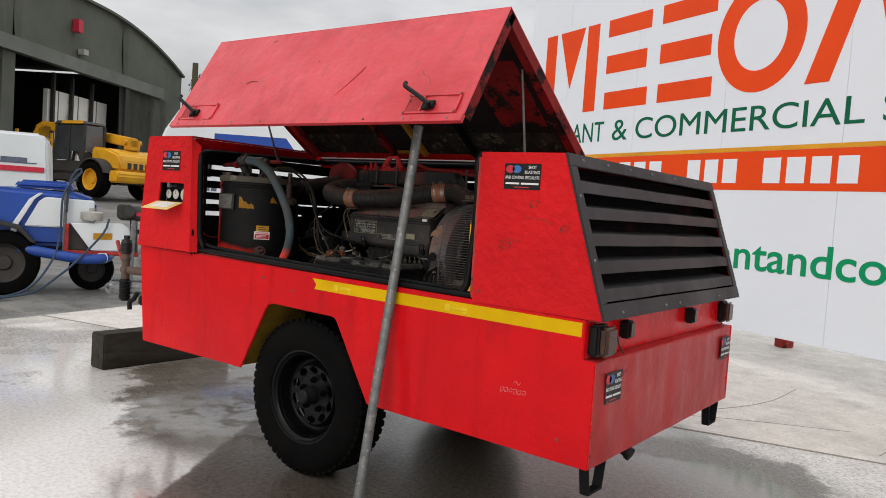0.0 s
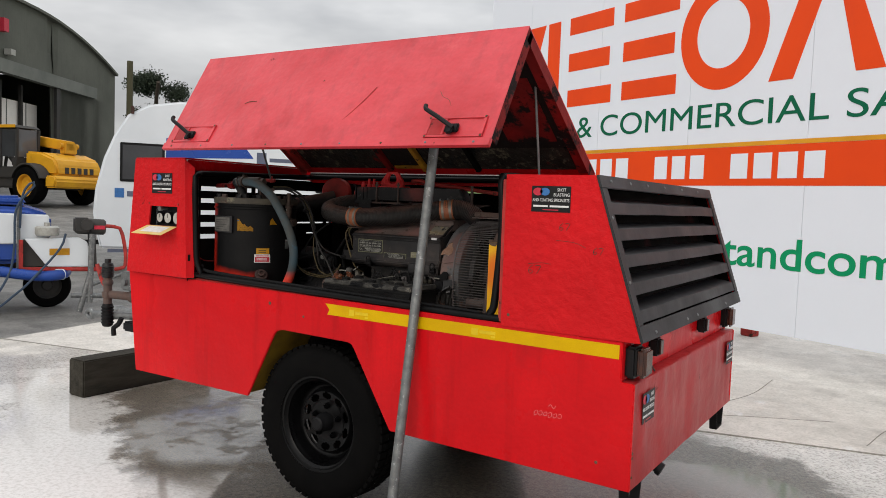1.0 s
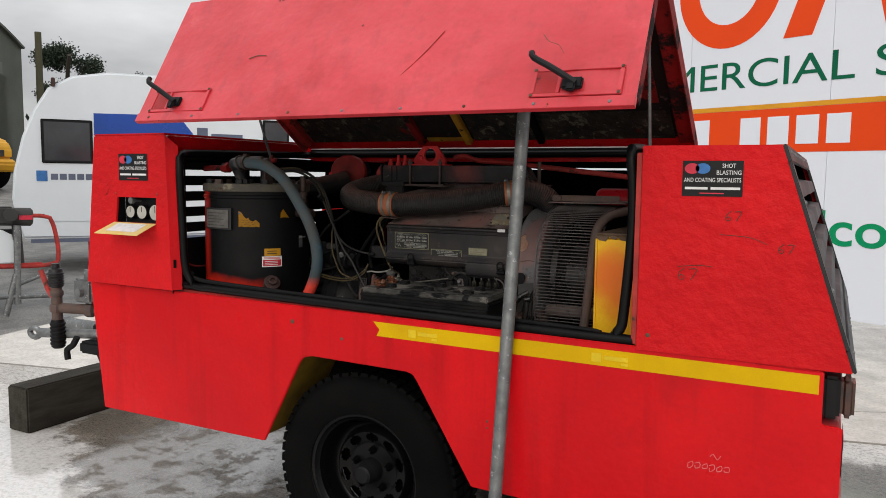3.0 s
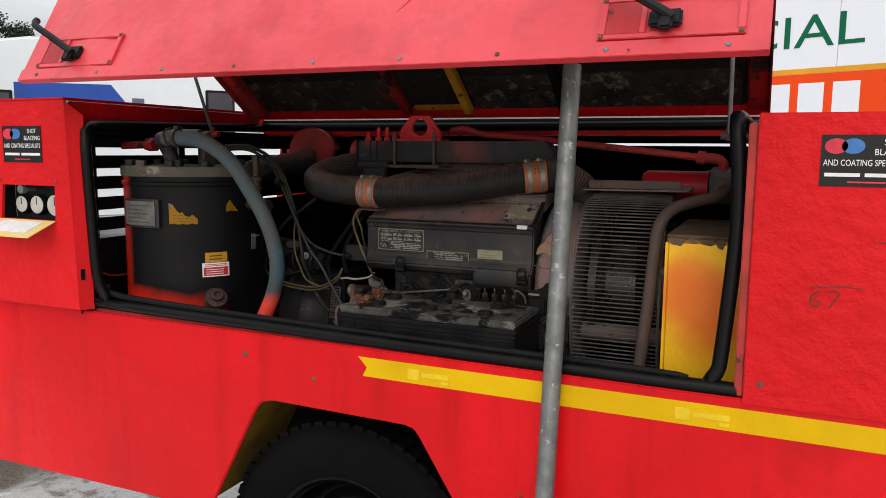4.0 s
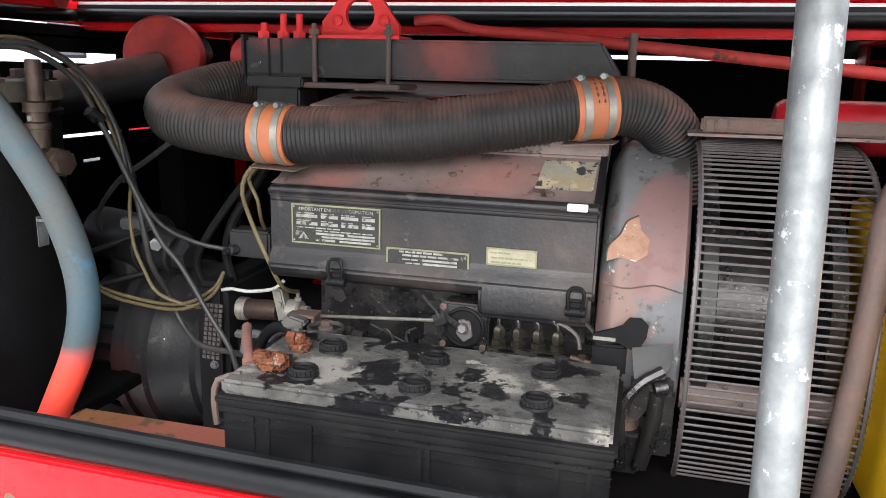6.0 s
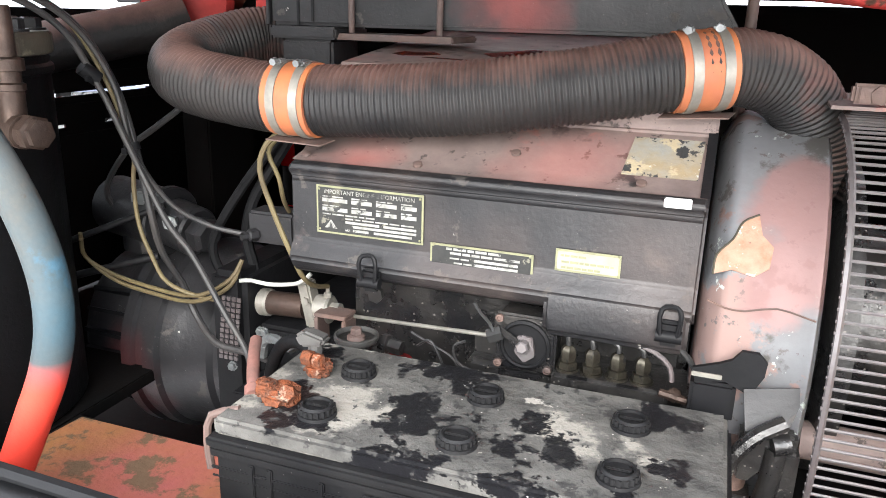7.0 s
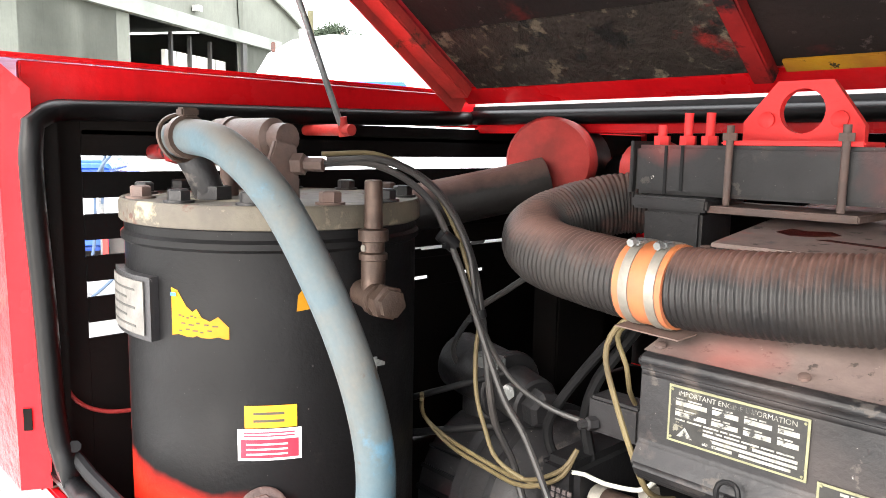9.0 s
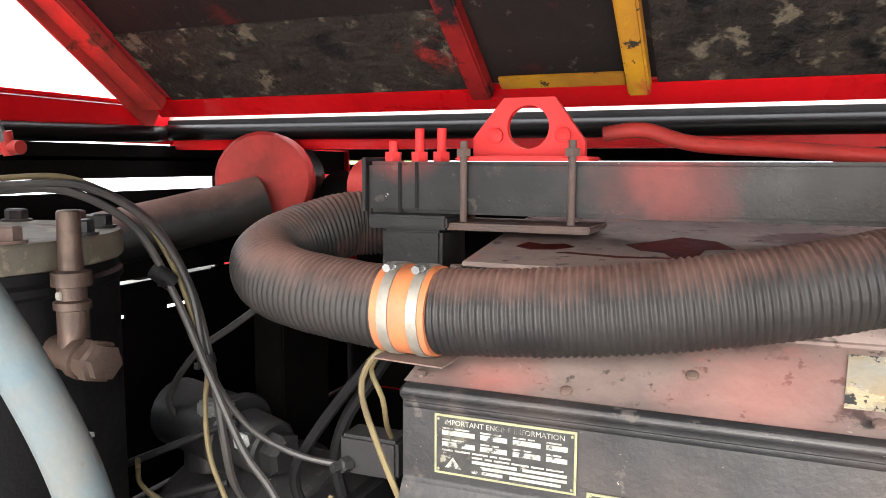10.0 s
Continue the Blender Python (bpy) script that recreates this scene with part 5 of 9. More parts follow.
# wheels
def wheel(y, s, name="wheel"):
    """s: -1 for the near side. Centre of the outer tyre wall at y."""
    c = Vector((0.0, y, 0.345))
    ax = Vector((0, s, 0))
    R, B = 0.345, 0.205
    tyre = turned([(0.208, 0.006), (0.222, 0.0), (0.27, -0.008), (0.312, 0.0), (0.330, 0.018), (0.338, 0.032), (R - 0.012, 0.04), (R - 0.012, B - 0.04), (0.33, B - 0.02), (0.30, B), (0.22, B), (0.208, B - 0.006)], c, -ax, 64, False)
    w = part(name, tyre, M_TYRE, trailer, "black tyre on a black steel rim")
    blocks = bmesh.new()
    me = bpy.data.meshes.new("tmp")
    for k in range(56):
        a = 2 * math.pi * k / 56
        for y0, y1, off in ((0.022, 0.066, 0.0), (0.076, 0.128, 0.5), (0.138, 0.183, 0.0)):
            b = bmesh.new()
            bmesh.ops.create_cube(b, size=1.0)
            for v in b.verts:
                v.co = Vector((v.co.x * 0.027, (y0 + y1) / 2 + v.co.y * (y1 - y0), v.co.z * 0.016))
            aa = a + off * 2 * math.pi / 56
            mtx = Matrix.Translation(c) @ Matrix.Rotation(aa, 4, "Y") @ Matrix.Translation((0, 0, R - 0.007)) @ (Matrix.Rotation(radians(14), 4, "Z") if y0 > 0.07 else Matrix.Identity(4))
            for v in b.verts:
                p = v.co.copy()
                p.y = -s * p.y
                v.co = mtx @ p
            me.clear_geometry()
            b.to_mesh(me)
            b.free()
            blocks.from_mesh(me)
    bpy.data.meshes.remove(me)
    bmesh.ops.recalc_face_normals(blocks, faces=blocks.faces)
    part("tread", blocks, M_TYRE, w, smooth=0, kind="stuff")
    part("rim", turned([(0.210, 0.004), (0.213, 0.007), (0.209, 0.013), (0.199, 0.016), (0.194, 0.024), (0.186, 0.03), (0.182, 0.045), (0.176, 0.052), (0.172, 0.085), (0.160, 0.098), (0.150, 0.10), (0.158, 0.112), (0.175, 0.125), (0.19, 0.16), (0.208, 0.19)], c, -ax, 64, False), M_RIM, w, "black steel rim")
    # pressed wheel disc with ten windows near its edge
    disc = bmesh.new()
    seg = 120
    rings = []
    for r, h in [(0.150, 0.10), (0.139, 0.075)] + [(0.131 - 0.0052 * k, 0.068 + 0.0012 * k) for k in range(8)] + [(0.088, 0.080), (0.052, 0.078), (0.03, 0.07)]:
        rings.append([disc.verts.new(c - ax * h + Vector((math.cos(2 * math.pi * k / seg) * r, 0, math.sin(2 * math.pi * k / seg) * r))) for k in range(seg)])
    for i in range(12):
        for k in range(seg):
            if 2 <= i <= 8 and ((k % 12 - 5.5) / 3.7) ** 2 + ((i - 5) / 3.2) ** 2 < 1:
                continue
            m = (k + 1) % seg
            disc.faces.new((rings[i][k], rings[i][m], rings[i + 1][m], rings[i + 1][k]))
    bmesh.ops.recalc_face_normals(disc, faces=disc.faces)
    bmesh.ops.solidify(disc, geom=list(disc.faces), thickness=0.004)
    part("wheel_disc", disc, M_RIM, w)
    part("rim_back", turned([(0.17, 0.135), (0.17, 0.14)], c, -ax, 32), M_INSIDE, w)
    part("hub_cap", turned([(0.042, 0.078), (0.040, 0.05), (0.036, 0.034), (0.033, 0.03), (0.031, 0.012), (0.024, 0.006), (0, 0.006)], c, -ax, 28), M_BLACK, w, "black hub cap")
    for k in range(5):
        a = 2 * math.pi * k / 5 + 0.3
        part("wheel_nut", turned([(0.014, 0), (0.013, 0.012), (0.008, 0.02), (0.006, 0.03)], c - ax * 0.079 + Vector((math.cos(a) * 0.068, 0, math.sin(a) * 0.068)), ax, 6), M_RIM, w)


wheel(0.035, -1)
wheel(W - 0.035, 1)
part("axle", box((-0.03, 0.16, 0.315), (0.03, W - 0.16, 0.375), 0.005), M_BLACK, trailer, "black axle beam")

# drawbar, coupling and handbrake at the front
part("drawbar", joined(box((-2.15, 0.70, 0.45), (-1.2, 0.80, 0.53), 0.006), slab([(-1.2, 0.15, 0.44), (-1.2, 0.22, 0.44), (-1.9, 0.74, 0.46), (-1.9, 0.68, 0.46)], (0, 0, 1), 0.06, 0.004),
                       slab([(-1.2, 1.35, 0.44), (-1.2, 1.28, 0.44), (-1.9, 0.76, 0.46), (-1.9, 0.82, 0.46)], (0, 0, -1), -0.06, 0.004)), M_BLACK, trailer, "black drawbar")
part("coupling", joined(rod((-2.15, 0.75, 0.5), (-2.42, 0.75, 0.5), 0.035, 16, bev=0.006), turned([(0.04, 0), (0.055, 0.02), (0.055, 0.07), (0.03, 0.09)], (-2.44, 0.75, 0.45), (0, 0, 1), 20)), M_STEEL, trailer, "grey cast tow coupling")


# ---- machinery inside: separator tank ----
TC, TR = Vector((-0.625, 0.265, 0)), 0.194


def on_tank(deg, z, r=TR):
    a = radians(deg)
    return Vector((TC.x + math.cos(a) * r, TC.y + math.sin(a) * r, z))


def wrap(d0, d1, z0, z1, r, thick=0.001, n=8):
    """A patch bent round the tank."""
    bm = bmesh.new()
    lo = [[bm.verts.new(on_tank(d0 + (d1 - d0) * k / n, z, rr)) for k in range(n + 1)] for z, rr in ((z0, r), (z1, r), (z1, r + thick), (z0, r + thick))]
    for a, z in zip(lo, lo[1:] + lo[:1]):
        for k in range(n):
            bm.faces.new((a[k], a[k + 1], z[k + 1], z[k]))
    bm.faces.new([q[0] for q in lo]), bm.faces.new([q[-1] for q in lo])
    bmesh.ops.recalc_face_normals(bm, faces=bm.faces)
    return bm


tank = thing("separator_tank", (TC.x, TC.y, 0.795), "black upright oil separator tank with red overspray and a bolted lid", "tank")


def tank_paint():
    """Dusty black paint with red overspray that fades out towards the middle, and a red edge."""
    m = material("tank_black", (0.0055, 0.0055, 0.006), (0.003, 0.003, 0.0033), 7.0, 0.4, 0.6, bump=0.2, bscale=110, spec=0.12, stains=(((0.026, 0.023, 0.021), 9.0, 0.64, 0.16, 0.8), ((0.2, 0.19, 0.18), 70.0, 0.735, 0.03, 0.8), ((0.07, 0.035, 0.025), 15.0, 0.7, 0.03, 0.8)), specks=(((0.1, 0.085, 0.075), 60.0, 0.12), ((0.05, 0.047, 0.045), 170.0, 0.18)))
    m.name = "black_tank_paint_with_red_overspray"
    n, l = m.node_tree.nodes, m.node_tree.links
    b = n["Principled BSDF"]
    old = b.inputs["Base Color"].links[0].from_socket
    sep = n.new("ShaderNodeSeparateXYZ")
    l.new(n.new("ShaderNodeTexCoord").outputs["Object"], sep.inputs[0])
    nz = n.new("ShaderNodeTexNoise")
    nz.inputs["Scale"].default_value = 6.0
    nz.inputs["Detail"].default_value = 5.0

    def calc(op, a, z):
        t = n.new("ShaderNodeMath")
        t.operation = op
        for k, v in ((0, a), (1, z)):
            if isinstance(v, float):
                t.inputs[k].default_value = v
            else:
                l.new(v, t.inputs[k])
        return t.outputs["Value"]

    h = calc("ADD", sep.outputs["Z"], calc("MULTIPLY", sep.outputs["X"], 0.1))
    h = calc("ADD", h, calc("MULTIPLY", nz.outputs["Fac"], 0.03))
    low = n.new("ShaderNodeMapRange")
    for k, x in (("From Min", 0.158), ("From Max", 0.2), ("To Min", 0.95), ("To Max", 0.0)):
        low.inputs[k].default_value = x
    l.new(h, low.inputs["Value"])
    spread = n.new("ShaderNodeMapRange")
    for k, x in (("From Min", 0.12), ("From Max", 0.178), ("To Min", 1.0), ("To Max", 0.0)):
        spread.inputs[k].default_value = x
    l.new(sep.outputs["X"], spread.inputs["Value"])
    edge = n.new("ShaderNodeMapRange")
    for k, x in (("From Min", -0.06), ("From Max", -0.09), ("To Min", 0.0), ("To Max", 0.6)):
        edge.inputs[k].default_value = x
    l.new(sep.outputs["X"], edge.inputs["Value"])
    front = n.new("ShaderNodeMapRange")
    for k, x in (("From Min", -0.06), ("From Max", 0.02), ("To Min", 1.0), ("To Max", 0.0)):
        front.inputs[k].default_value = x
    l.new(sep.outputs["Y"], front.inputs["Value"])
    foot = calc("MULTIPLY", calc("MULTIPLY", low.outputs["Result"], spread.outputs["Result"]), front.outputs["Result"])
    f = calc("MAXIMUM", foot, edge.outputs["Result"])
    mix = n.new("ShaderNodeMixRGB")
    l.new(f, mix.inputs[0]), l.new(old, mix.inputs[1])
    mix.inputs[2].default_value = (0.55, 0.02, 0.008, 1)
    l.new(mix.outputs["Color"], b.inputs["Base Color"])
    return m


M_TANK = tank_paint()
shell = part("shell", turned([(TR - 0.004, 0.0), (TR, 0.004), (TR, 0.455), (TR + 0.0045, 0.459), (TR + 0.0045, 0.466), (TR, 0.470), (TR, 0.48), (TR + 0.002, 0.481)], (TC.x, TC.y, 0.797), (0, 0, 1), 64), M_TANK, tank, "black tank shell, red at its foot")
part("flange", turned([(TR + 0.004, 0.0), (TR + 0.006, 0.003), (TR + 0.006, 0.024), (TR + 0.003, 0.028), (0, 0.028)], (TC.x, TC.y, 1.2785), (0, 0, 1), 64), material("worn_flange_paint", (0.09, 0.08, 0.058), (0.035, 0.03, 0.026), 7.0, 0.55, 0.75, bump=0.3, stains=(((0.15, 0.135, 0.095), 14.0, 0.56, 0.06, 0.8), ((0.045, 0.02, 0.014), 18.0, 0.6, 0.05, 0.8), ((0.02, 0.02, 0.02), 11.0, 0.64, 0.05, 0.5))), tank, "worn grey lid flange")
for k in range(12):
    p = on_tank(-100 + k * 30, 1.3065, TR - 0.018)
    part("bolt", joined(turned([(0.018, 0), (0.018, 0.003)], p, (0, 0, 1), 16), turned([(0.0135, 0.003), (0.0135, 0.014), (0.011, 0.016)], p, (0, 0, 1), 6)), M_DUSTY if k % 3 else M_RUSTPIPE, tank)
pale = part("data_plate", wrap(-110, -79, 1.148, 1.213, TR + 0.012, 0.0015), M_DULLPLATE, tank, "pale metal data plate on a bracket", 0)
part("plate_bracket", wrap(-112, -76, 1.142, 1.219, TR - 0.001, 0.0125), M_DUSTY, tank)
for k in range(5):
    part("bar", wrap(-107, -84 - (k % 2) * 6, 1.156 + k * 0.011, 1.1585 + k * 0.011, TR + 0.0136, 0.0004, 5), M_FAINT, pale, smooth=0)


def torn_sticker():
    bm = bmesh.new()
    top = [(-69.3, 1.209), (-66.5, 1.206), (-63, 1.188), (-60.5, 1.182), (-59, 1.186), (-57, 1.176), (-54, 1.172), (-51, 1.178), (-48.5, 1.170), (-47.2, 1.166)]
    lo = [bm.verts.new(on_tank(d, 1.152 + 0.002 * (k % 3 == 1), TR + 0.0006)) for k, (d, z) in enumerate(top)]
    hi = [bm.verts.new(on_tank(d, z, TR + 0.0006)) for d, z in top]
    for k in range(len(top) - 1):
        bm.faces.new((lo[k], lo[k + 1], hi[k + 1], hi[k]))
    bmesh.ops.solidify(bm, geom=list(bm.faces), thickness=-0.0006)
    return bm


ys = part("torn_sticker", torn_sticker(), M_YELSTICK, tank, "torn yellow sticker with handwriting", 0)
for k, (d0, d1, z) in enumerate(((-66, -52, 1.158), (-65, -50, 1.166), (-66, -58, 1.174))):
    for q in range(5):
        w = (d1 - d0) / 5
        part("bar", wrap(d0 + q * w, d0 + (q + 0.45 + 0.12 * ((q + k) % 3)) * w, z + 0.0012 * ((q * 2 + k) % 3), z + 0.0016 + 0.0012 * ((q * 2 + k) % 3), TR + 0.0014, 0.0004, 3), M_INK, ys, smooth=0)
part("bar", wrap(-69.3, -67, 1.199, 1.203, TR + 0.0014, 0.0004, 2), M_LOGOBLUE, ys, smooth=0)


def torn_triangle():
    bm = bmesh.new()
    f = [bm.verts.new(on_tank(d, z, TR + 0.0006)) for d, z in ((-24.5, 1.184), (-20, 1.186), (-13.5, 1.184), (-16.5, 1.196), (-21.0, 1.216), (-24.0, 1.203))]
    bm.faces.new(f)
    bmesh.ops.solidify(bm, geom=list(bm.faces), thickness=-0.0006)
    return bm


part("warning_sticker", torn_triangle(), M_YELSTICK, tank, "small torn yellow warning triangle", 0)
yl = part("caution_sticker", wrap(-42.5, -24.7, 1.046, 1.073, TR + 0.0004, 0.0008), M_YELSTICK, tank, "yellow caution sticker", 0)
for z in (1.053, 1.062):
    part("bar", wrap(-39.5, -29, z, z + 0.003, TR + 0.0013, 0.0004, 5), M_INK, yl, smooth=0)
pk = part("caution_sticker", wrap(-45, -23.2, 1.006, 1.0445, TR + 0.0004, 0.0006), M_WHITEINK, tank, "crimson and white caution sticker", 0)
part("red_field", wrap(-44, -24.2, 1.009, 1.032, TR + 0.0011, 0.0003), M_PINKSTICK, pk, smooth=0)
for z in (1.035, 1.039):
    part("bar", wrap(-43, -25.5, z, z + 0.002, TR + 0.0011, 0.0003), M_LOGORED, pk, smooth=0)
for z in (1.013, 1.019, 1.025):
    part("bar", wrap(-42, -28, z, z + 0.0018, TR + 0.0015, 0.0003), M_WHITEINK, pk, smooth=0)
pd = Vector((math.cos(radians(-36)), math.sin(radians(-36)), 0.85)).normalized()
pp = on_tank(-36, 0.915, TR - 0.022)
neck = part("filler_neck", turned([(0.03, 0), (0.029, 0.03), (0.027, 0.052), (0.0275, 0.056), (0.022, 0.058), (0, 0.058)], pp, pd, 24), M_PLUG, tank, "grimy brown filler neck")
part("filler_plug", turned([(0.0165, 0), (0.0175, 0.002), (0.0175, 0.012), (0.0155, 0.014), (0.010, 0.014), (0.0095, 0.006), (0, 0.006)], pp + pd * 0.0585, pd, 8), M_PLUG, neck, "recessed brown plug")
part("collar", turned([(0.026, 0.0), (0.0295, 0.002), (0.0295, 0.01), (0.026, 0.012)], pp + pd * 0.048, pd, 24), M_PLUG, neck)
# fittings on the lid
VX, VY, VZ = -0.05, -0.04, 0.012
vb = part("valve_body", joined(rod((-0.63 + VX, 0.25 + VY, 1.372 + VZ), (-0.51 + VX, 0.27 + VY, 1.372 + VZ), 0.0255, 24, bev=0.006), rod((-0.60 + VX, 0.25 + VY, 1.307), (-0.60 + VX, 0.25 + VY, 1.375), 0.012, 16), rod((-0.51 + VX, 0.27 + VY, 1.372 + VZ), (-0.49 + VX, 0.273 + VY, 1.372 + VZ), 0.019, 16), turned([(0.028, 0), (0.028, 0.012)], (-0.60 + VX, 0.2545 + VY, 1.372 + VZ), (1, 0.15, 0), 24)), M_RUSTPIPE, tank, "brown valve body on the lid")
part("valve_bracket", prism([(0.20, 1.307), (0.245, 1.307), (0.24, 1.375), (0.21, 1.382), (0.202, 1.36)], "x", -0.54, -0.53, 0.002), M_RUSTPIPE, tank)
part("valve_post", rod((-0.56, 0.225, 1.307), (-0.56, 0.225, 1.36), 0.011, 12), M_DUSTY, tank)
part("gland", joined(turned([(0.014, 0), (0.014, 0.014), (0.009, 0.016), (0.009, 0.04)], (-0.53, 0.235, 1.352), (1, 0.6, 0), 6)), M_RUSTPIPE, tank)
part("outlet_elbow", joined(hose([(-0.60, 0.16, 1.305), (-0.605, 0.145, 1.345), (-0.608, 0.13, 1.37), (-0.60, 0.112, 1.38), (-0.56, 0.102, 1.381)], 0.0195, 14), turned([(0.024, 0), (0.024, 0.016)], (-0.60, 0.16, 1.307), (0, 0, 1), 6)), M_DUSTY, tank, "brown outlet elbow")
part("red_fitting", joined(rod((-0.80, 0.17, 1.362), (-0.66, 0.15, 1.366), 0.011, 12), rod((-0.69, 0.154, 1.365), (-0.655, 0.149, 1.366), 0.019, 6)), M_RED_MOTTLED, tank, "dark mottled old red pipe fitting")
sv = part("safety_valve", turned([(0.0125, 0), (0.0145, 0.003), (0.0145, 0.043), (0.017, 0.044), (0.017, 0.051), (0.0135, 0.053), (0.0135, 0.065), (0.018, 0.066), (0.018, 0.079), (0.0112, 0.081), (0.0105, 0.135), (0.009, 0.137), (0, 0.137)], (-0.404, 0.262, 1.2), (0, 0, 1), 16), M_OLIVE, tank, "brown brass safety valve")
part("branch", turned([(0, 0), (0.0155, 0.001), (0.0155, 0.046), (0.0195, 0.048), (0.0195, 0.058), (0.0165, 0.059), (0.0165, 0.066), (0.011, 0.069), (0, 0.069)], (-0.442, 0.2655, 1.201), (0.065, -0.01, -0.004), 16), M_OLIVE, sv)
part("outlet_nut", turned([(0.0085, 0), (0.0085, 0.006), (0.006, 0.007), (0, 0.007)], (-0.374, 0.255, 1.197), (0.065, -0.01, -0.004), 6), M_ZINC, sv, "bright worn outlet nut")
part("worn_spot", joined(box((-0.4085, 0.2468, 1.268), (-0.4005, 0.2492, 1.276), 0.001), box((-0.409, 0.2468, 1.254), (-0.4015, 0.2496, 1.2615), 0.001)), M_ZINC, sv, "bare bright metal")
part("outlet_nut", turned([(0.021, 0), (0.021, 0.012), (0.017, 0.014), (0.017, 0.022), (0.01, 0.024)], (-0.375, 0.255, 1.199), (1, -0.15, 0), 6), M_OLIVE, tank, "brown brass outlet nut")
part("clip", joined(box((-0.435, 0.27, 1.07), (-0.43, 0.29, 1.115)), box((-0.43, 0.27, 1.108), (-0.415, 0.29, 1.112))), M_STEEL, tank)

# blue delivery hose
bh_pts = [(-0.575, 0.103, 1.381), (-0.52, 0.095, 1.383), (-0.44, 0.095, 1.372), (-0.372, 0.11, 1.325), (-0.324, 0.13, 1.247), (-0.282, 0.142, 1.165), (-0.262, 0.15, 1.09), (-0.258, 0.15, 1.03), (-0.272, 0.148, 0.97), (-0.296, 0.14, 0.91), (-0.33, 0.135, 0.84), (-0.36, 0.14, 0.80)]


def hose_paint():
    m = M_BLUEHOSE.copy()
    m.name = "faded_blue_hose_with_red_end"
    n, l = m.node_tree.nodes, m.node_tree.links
    b = n["Principled BSDF"]
    old = b.inputs["Base Color"].links[0].from_socket
    sep = n.new("ShaderNodeSeparateXYZ")
    l.new(n.new("ShaderNodeTexCoord").outputs["Object"], sep.inputs[0])
    f = n.new("ShaderNodeMapRange")
    for k, x in (("From Min", 0.15), ("From Max", 0.185), ("To Min", 1.0), ("To Max", 0.0)):
        f.inputs[k].default_value = x
    l.new(sep.outputs["Z"], f.inputs["Value"])
    mix = n.new("ShaderNodeMixRGB")
    l.new(f.outputs["Result"], mix.inputs[0]), l.new(old, mix.inputs[1])
    mix.inputs[2].default_value = (0.6, 0.05, 0.03, 1)
    l.new(mix.outputs["Color"], b.inputs["Base Color"])
    return m


bluehose = thing("delivery_hose", (-0.36, 0.14, 0.80), "faded blue rubber hose with a red-sprayed lower end", "hose")
part("hose_wall", hose(bh_pts, 0.0198, 18, 0.008), hose_paint(), bluehose)
part("hose_clamp", joined(hose([Vector((-0.535, 0.096, 1.3825)), Vector((-0.522, 0.095, 1.383))], 0.0245, 18, 0.01, smooth=False), box((-0.535, 0.085, 1.405), (-0.518, 0.105, 1.415), 0.002)), M_OLIVE, bluehose, "dirty steel band clamp")
part("wire_clamp", hose([(-0.556 + 0.004 * math.sin(a * 2), 0.1 + 0.026 * math.cos(a), 1.3815 + 0.026 * math.sin(a)) for a in [k * math.pi / 8 for k in range(16)]], 0.0028, 6, 0.01, closed=True), M_OLIVE, bluehose)

# ---- diesel engine ----
engine = thing("diesel_engine", (0.1, 0.65, 0.795), "dusty black air-cooled diesel engine with a hinged side cover", "engine")
cover_prof = [(0.416, 1.160), (0.4105, 1.1555), (0.411, 1.1475), (0.4185, 1.1405), (0.418, 1.062), (0.411, 1.051), (0.4045, 1.038), (0.414, 1.022), (0.425, 1.016), (0.50, 1.016), (0.52, 1.21), (0.45, 1.166)]
M_COVER = overspray(M_DUSTY, "dusty_black_cover_paint", (((0.33, 0.42, 1.08), 0.07, 0.25), ((0.13, 0.41, 1.03), 0.05, 0.3), ((0.02, 0.41, 1.16), 0.03, 0.2)), (0.095, 0.072, 0.064), (0.1, 0.65, 0.795), 0.06, 9.0, 0.05)
part("side_cover", prism(cover_prof, "x", -0.136, 0.362, 0.004, 3), M_COVER, engine, "dusty black pressed side cover")
part("top_cover", prism([(0.418, 1.1625), (0.45, 1.1705), (0.522, 1.215), (0.522, 1.24), (0.64, 1.245), (0.64, 1.22), (0.53, 1.19), (0.445, 1.162)], "x", -0.137, 0.362, 0.003), overspray(M_PINKDUST, "pink_sprayed_cover", (((-0.06, 0.43, 1.17), 0.035, 0.6), ((0.2, 0.46, 1.18), 0.05, 0.4)), (0.3, 0.1, 0.085), (0.1, 0.65, 0.795)), engine, "dusty pink-sprayed top cover")
part("raised_pressing", prism([(0.445, 1.078), (0.412, 1.05), (0.405, 1.03), (0.4045, 1.003), (0.409, 0.99), (0.42, 0.984), (0.445, 0.984)], "x", 0.197, 0.358, 0.006, 3), M_COVER, engine)
pk2 = part("peeled_patch", slab([(0.265, 0.4565, 1.1735), (0.347, 0.4565, 1.1735), (0.35, 0.508, 1.2085), (0.272, 0.508, 1.2085)], (0, -0.5, 0.87), 0.002), material("peeled_metal", (0.2, 0.2, 0.18), (0.22, 0.17, 0.1), 30.0, 0.5, 0.8, bump=0.5, bscale=50, stains=(((0.3, 0.25, 0.16), 26.0, 0.56, 0.04, 0.8), ((0.025, 0.025, 0.025), 34.0, 0.54, 0.02, 0.6), ((0.36, 0.35, 0.32), 60.0, 0.64, 0.04, 0.8))), engine, "bare patch of peeled metal", 0)
part("cover_step", prism([(0.4195, 1.1635), (0.4505, 1.1735), (0.5225, 1.2185), (0.526, 1.2185), (0.453, 1.1695)], "x", 0.352, 0.3625), M_BLACK, engine)
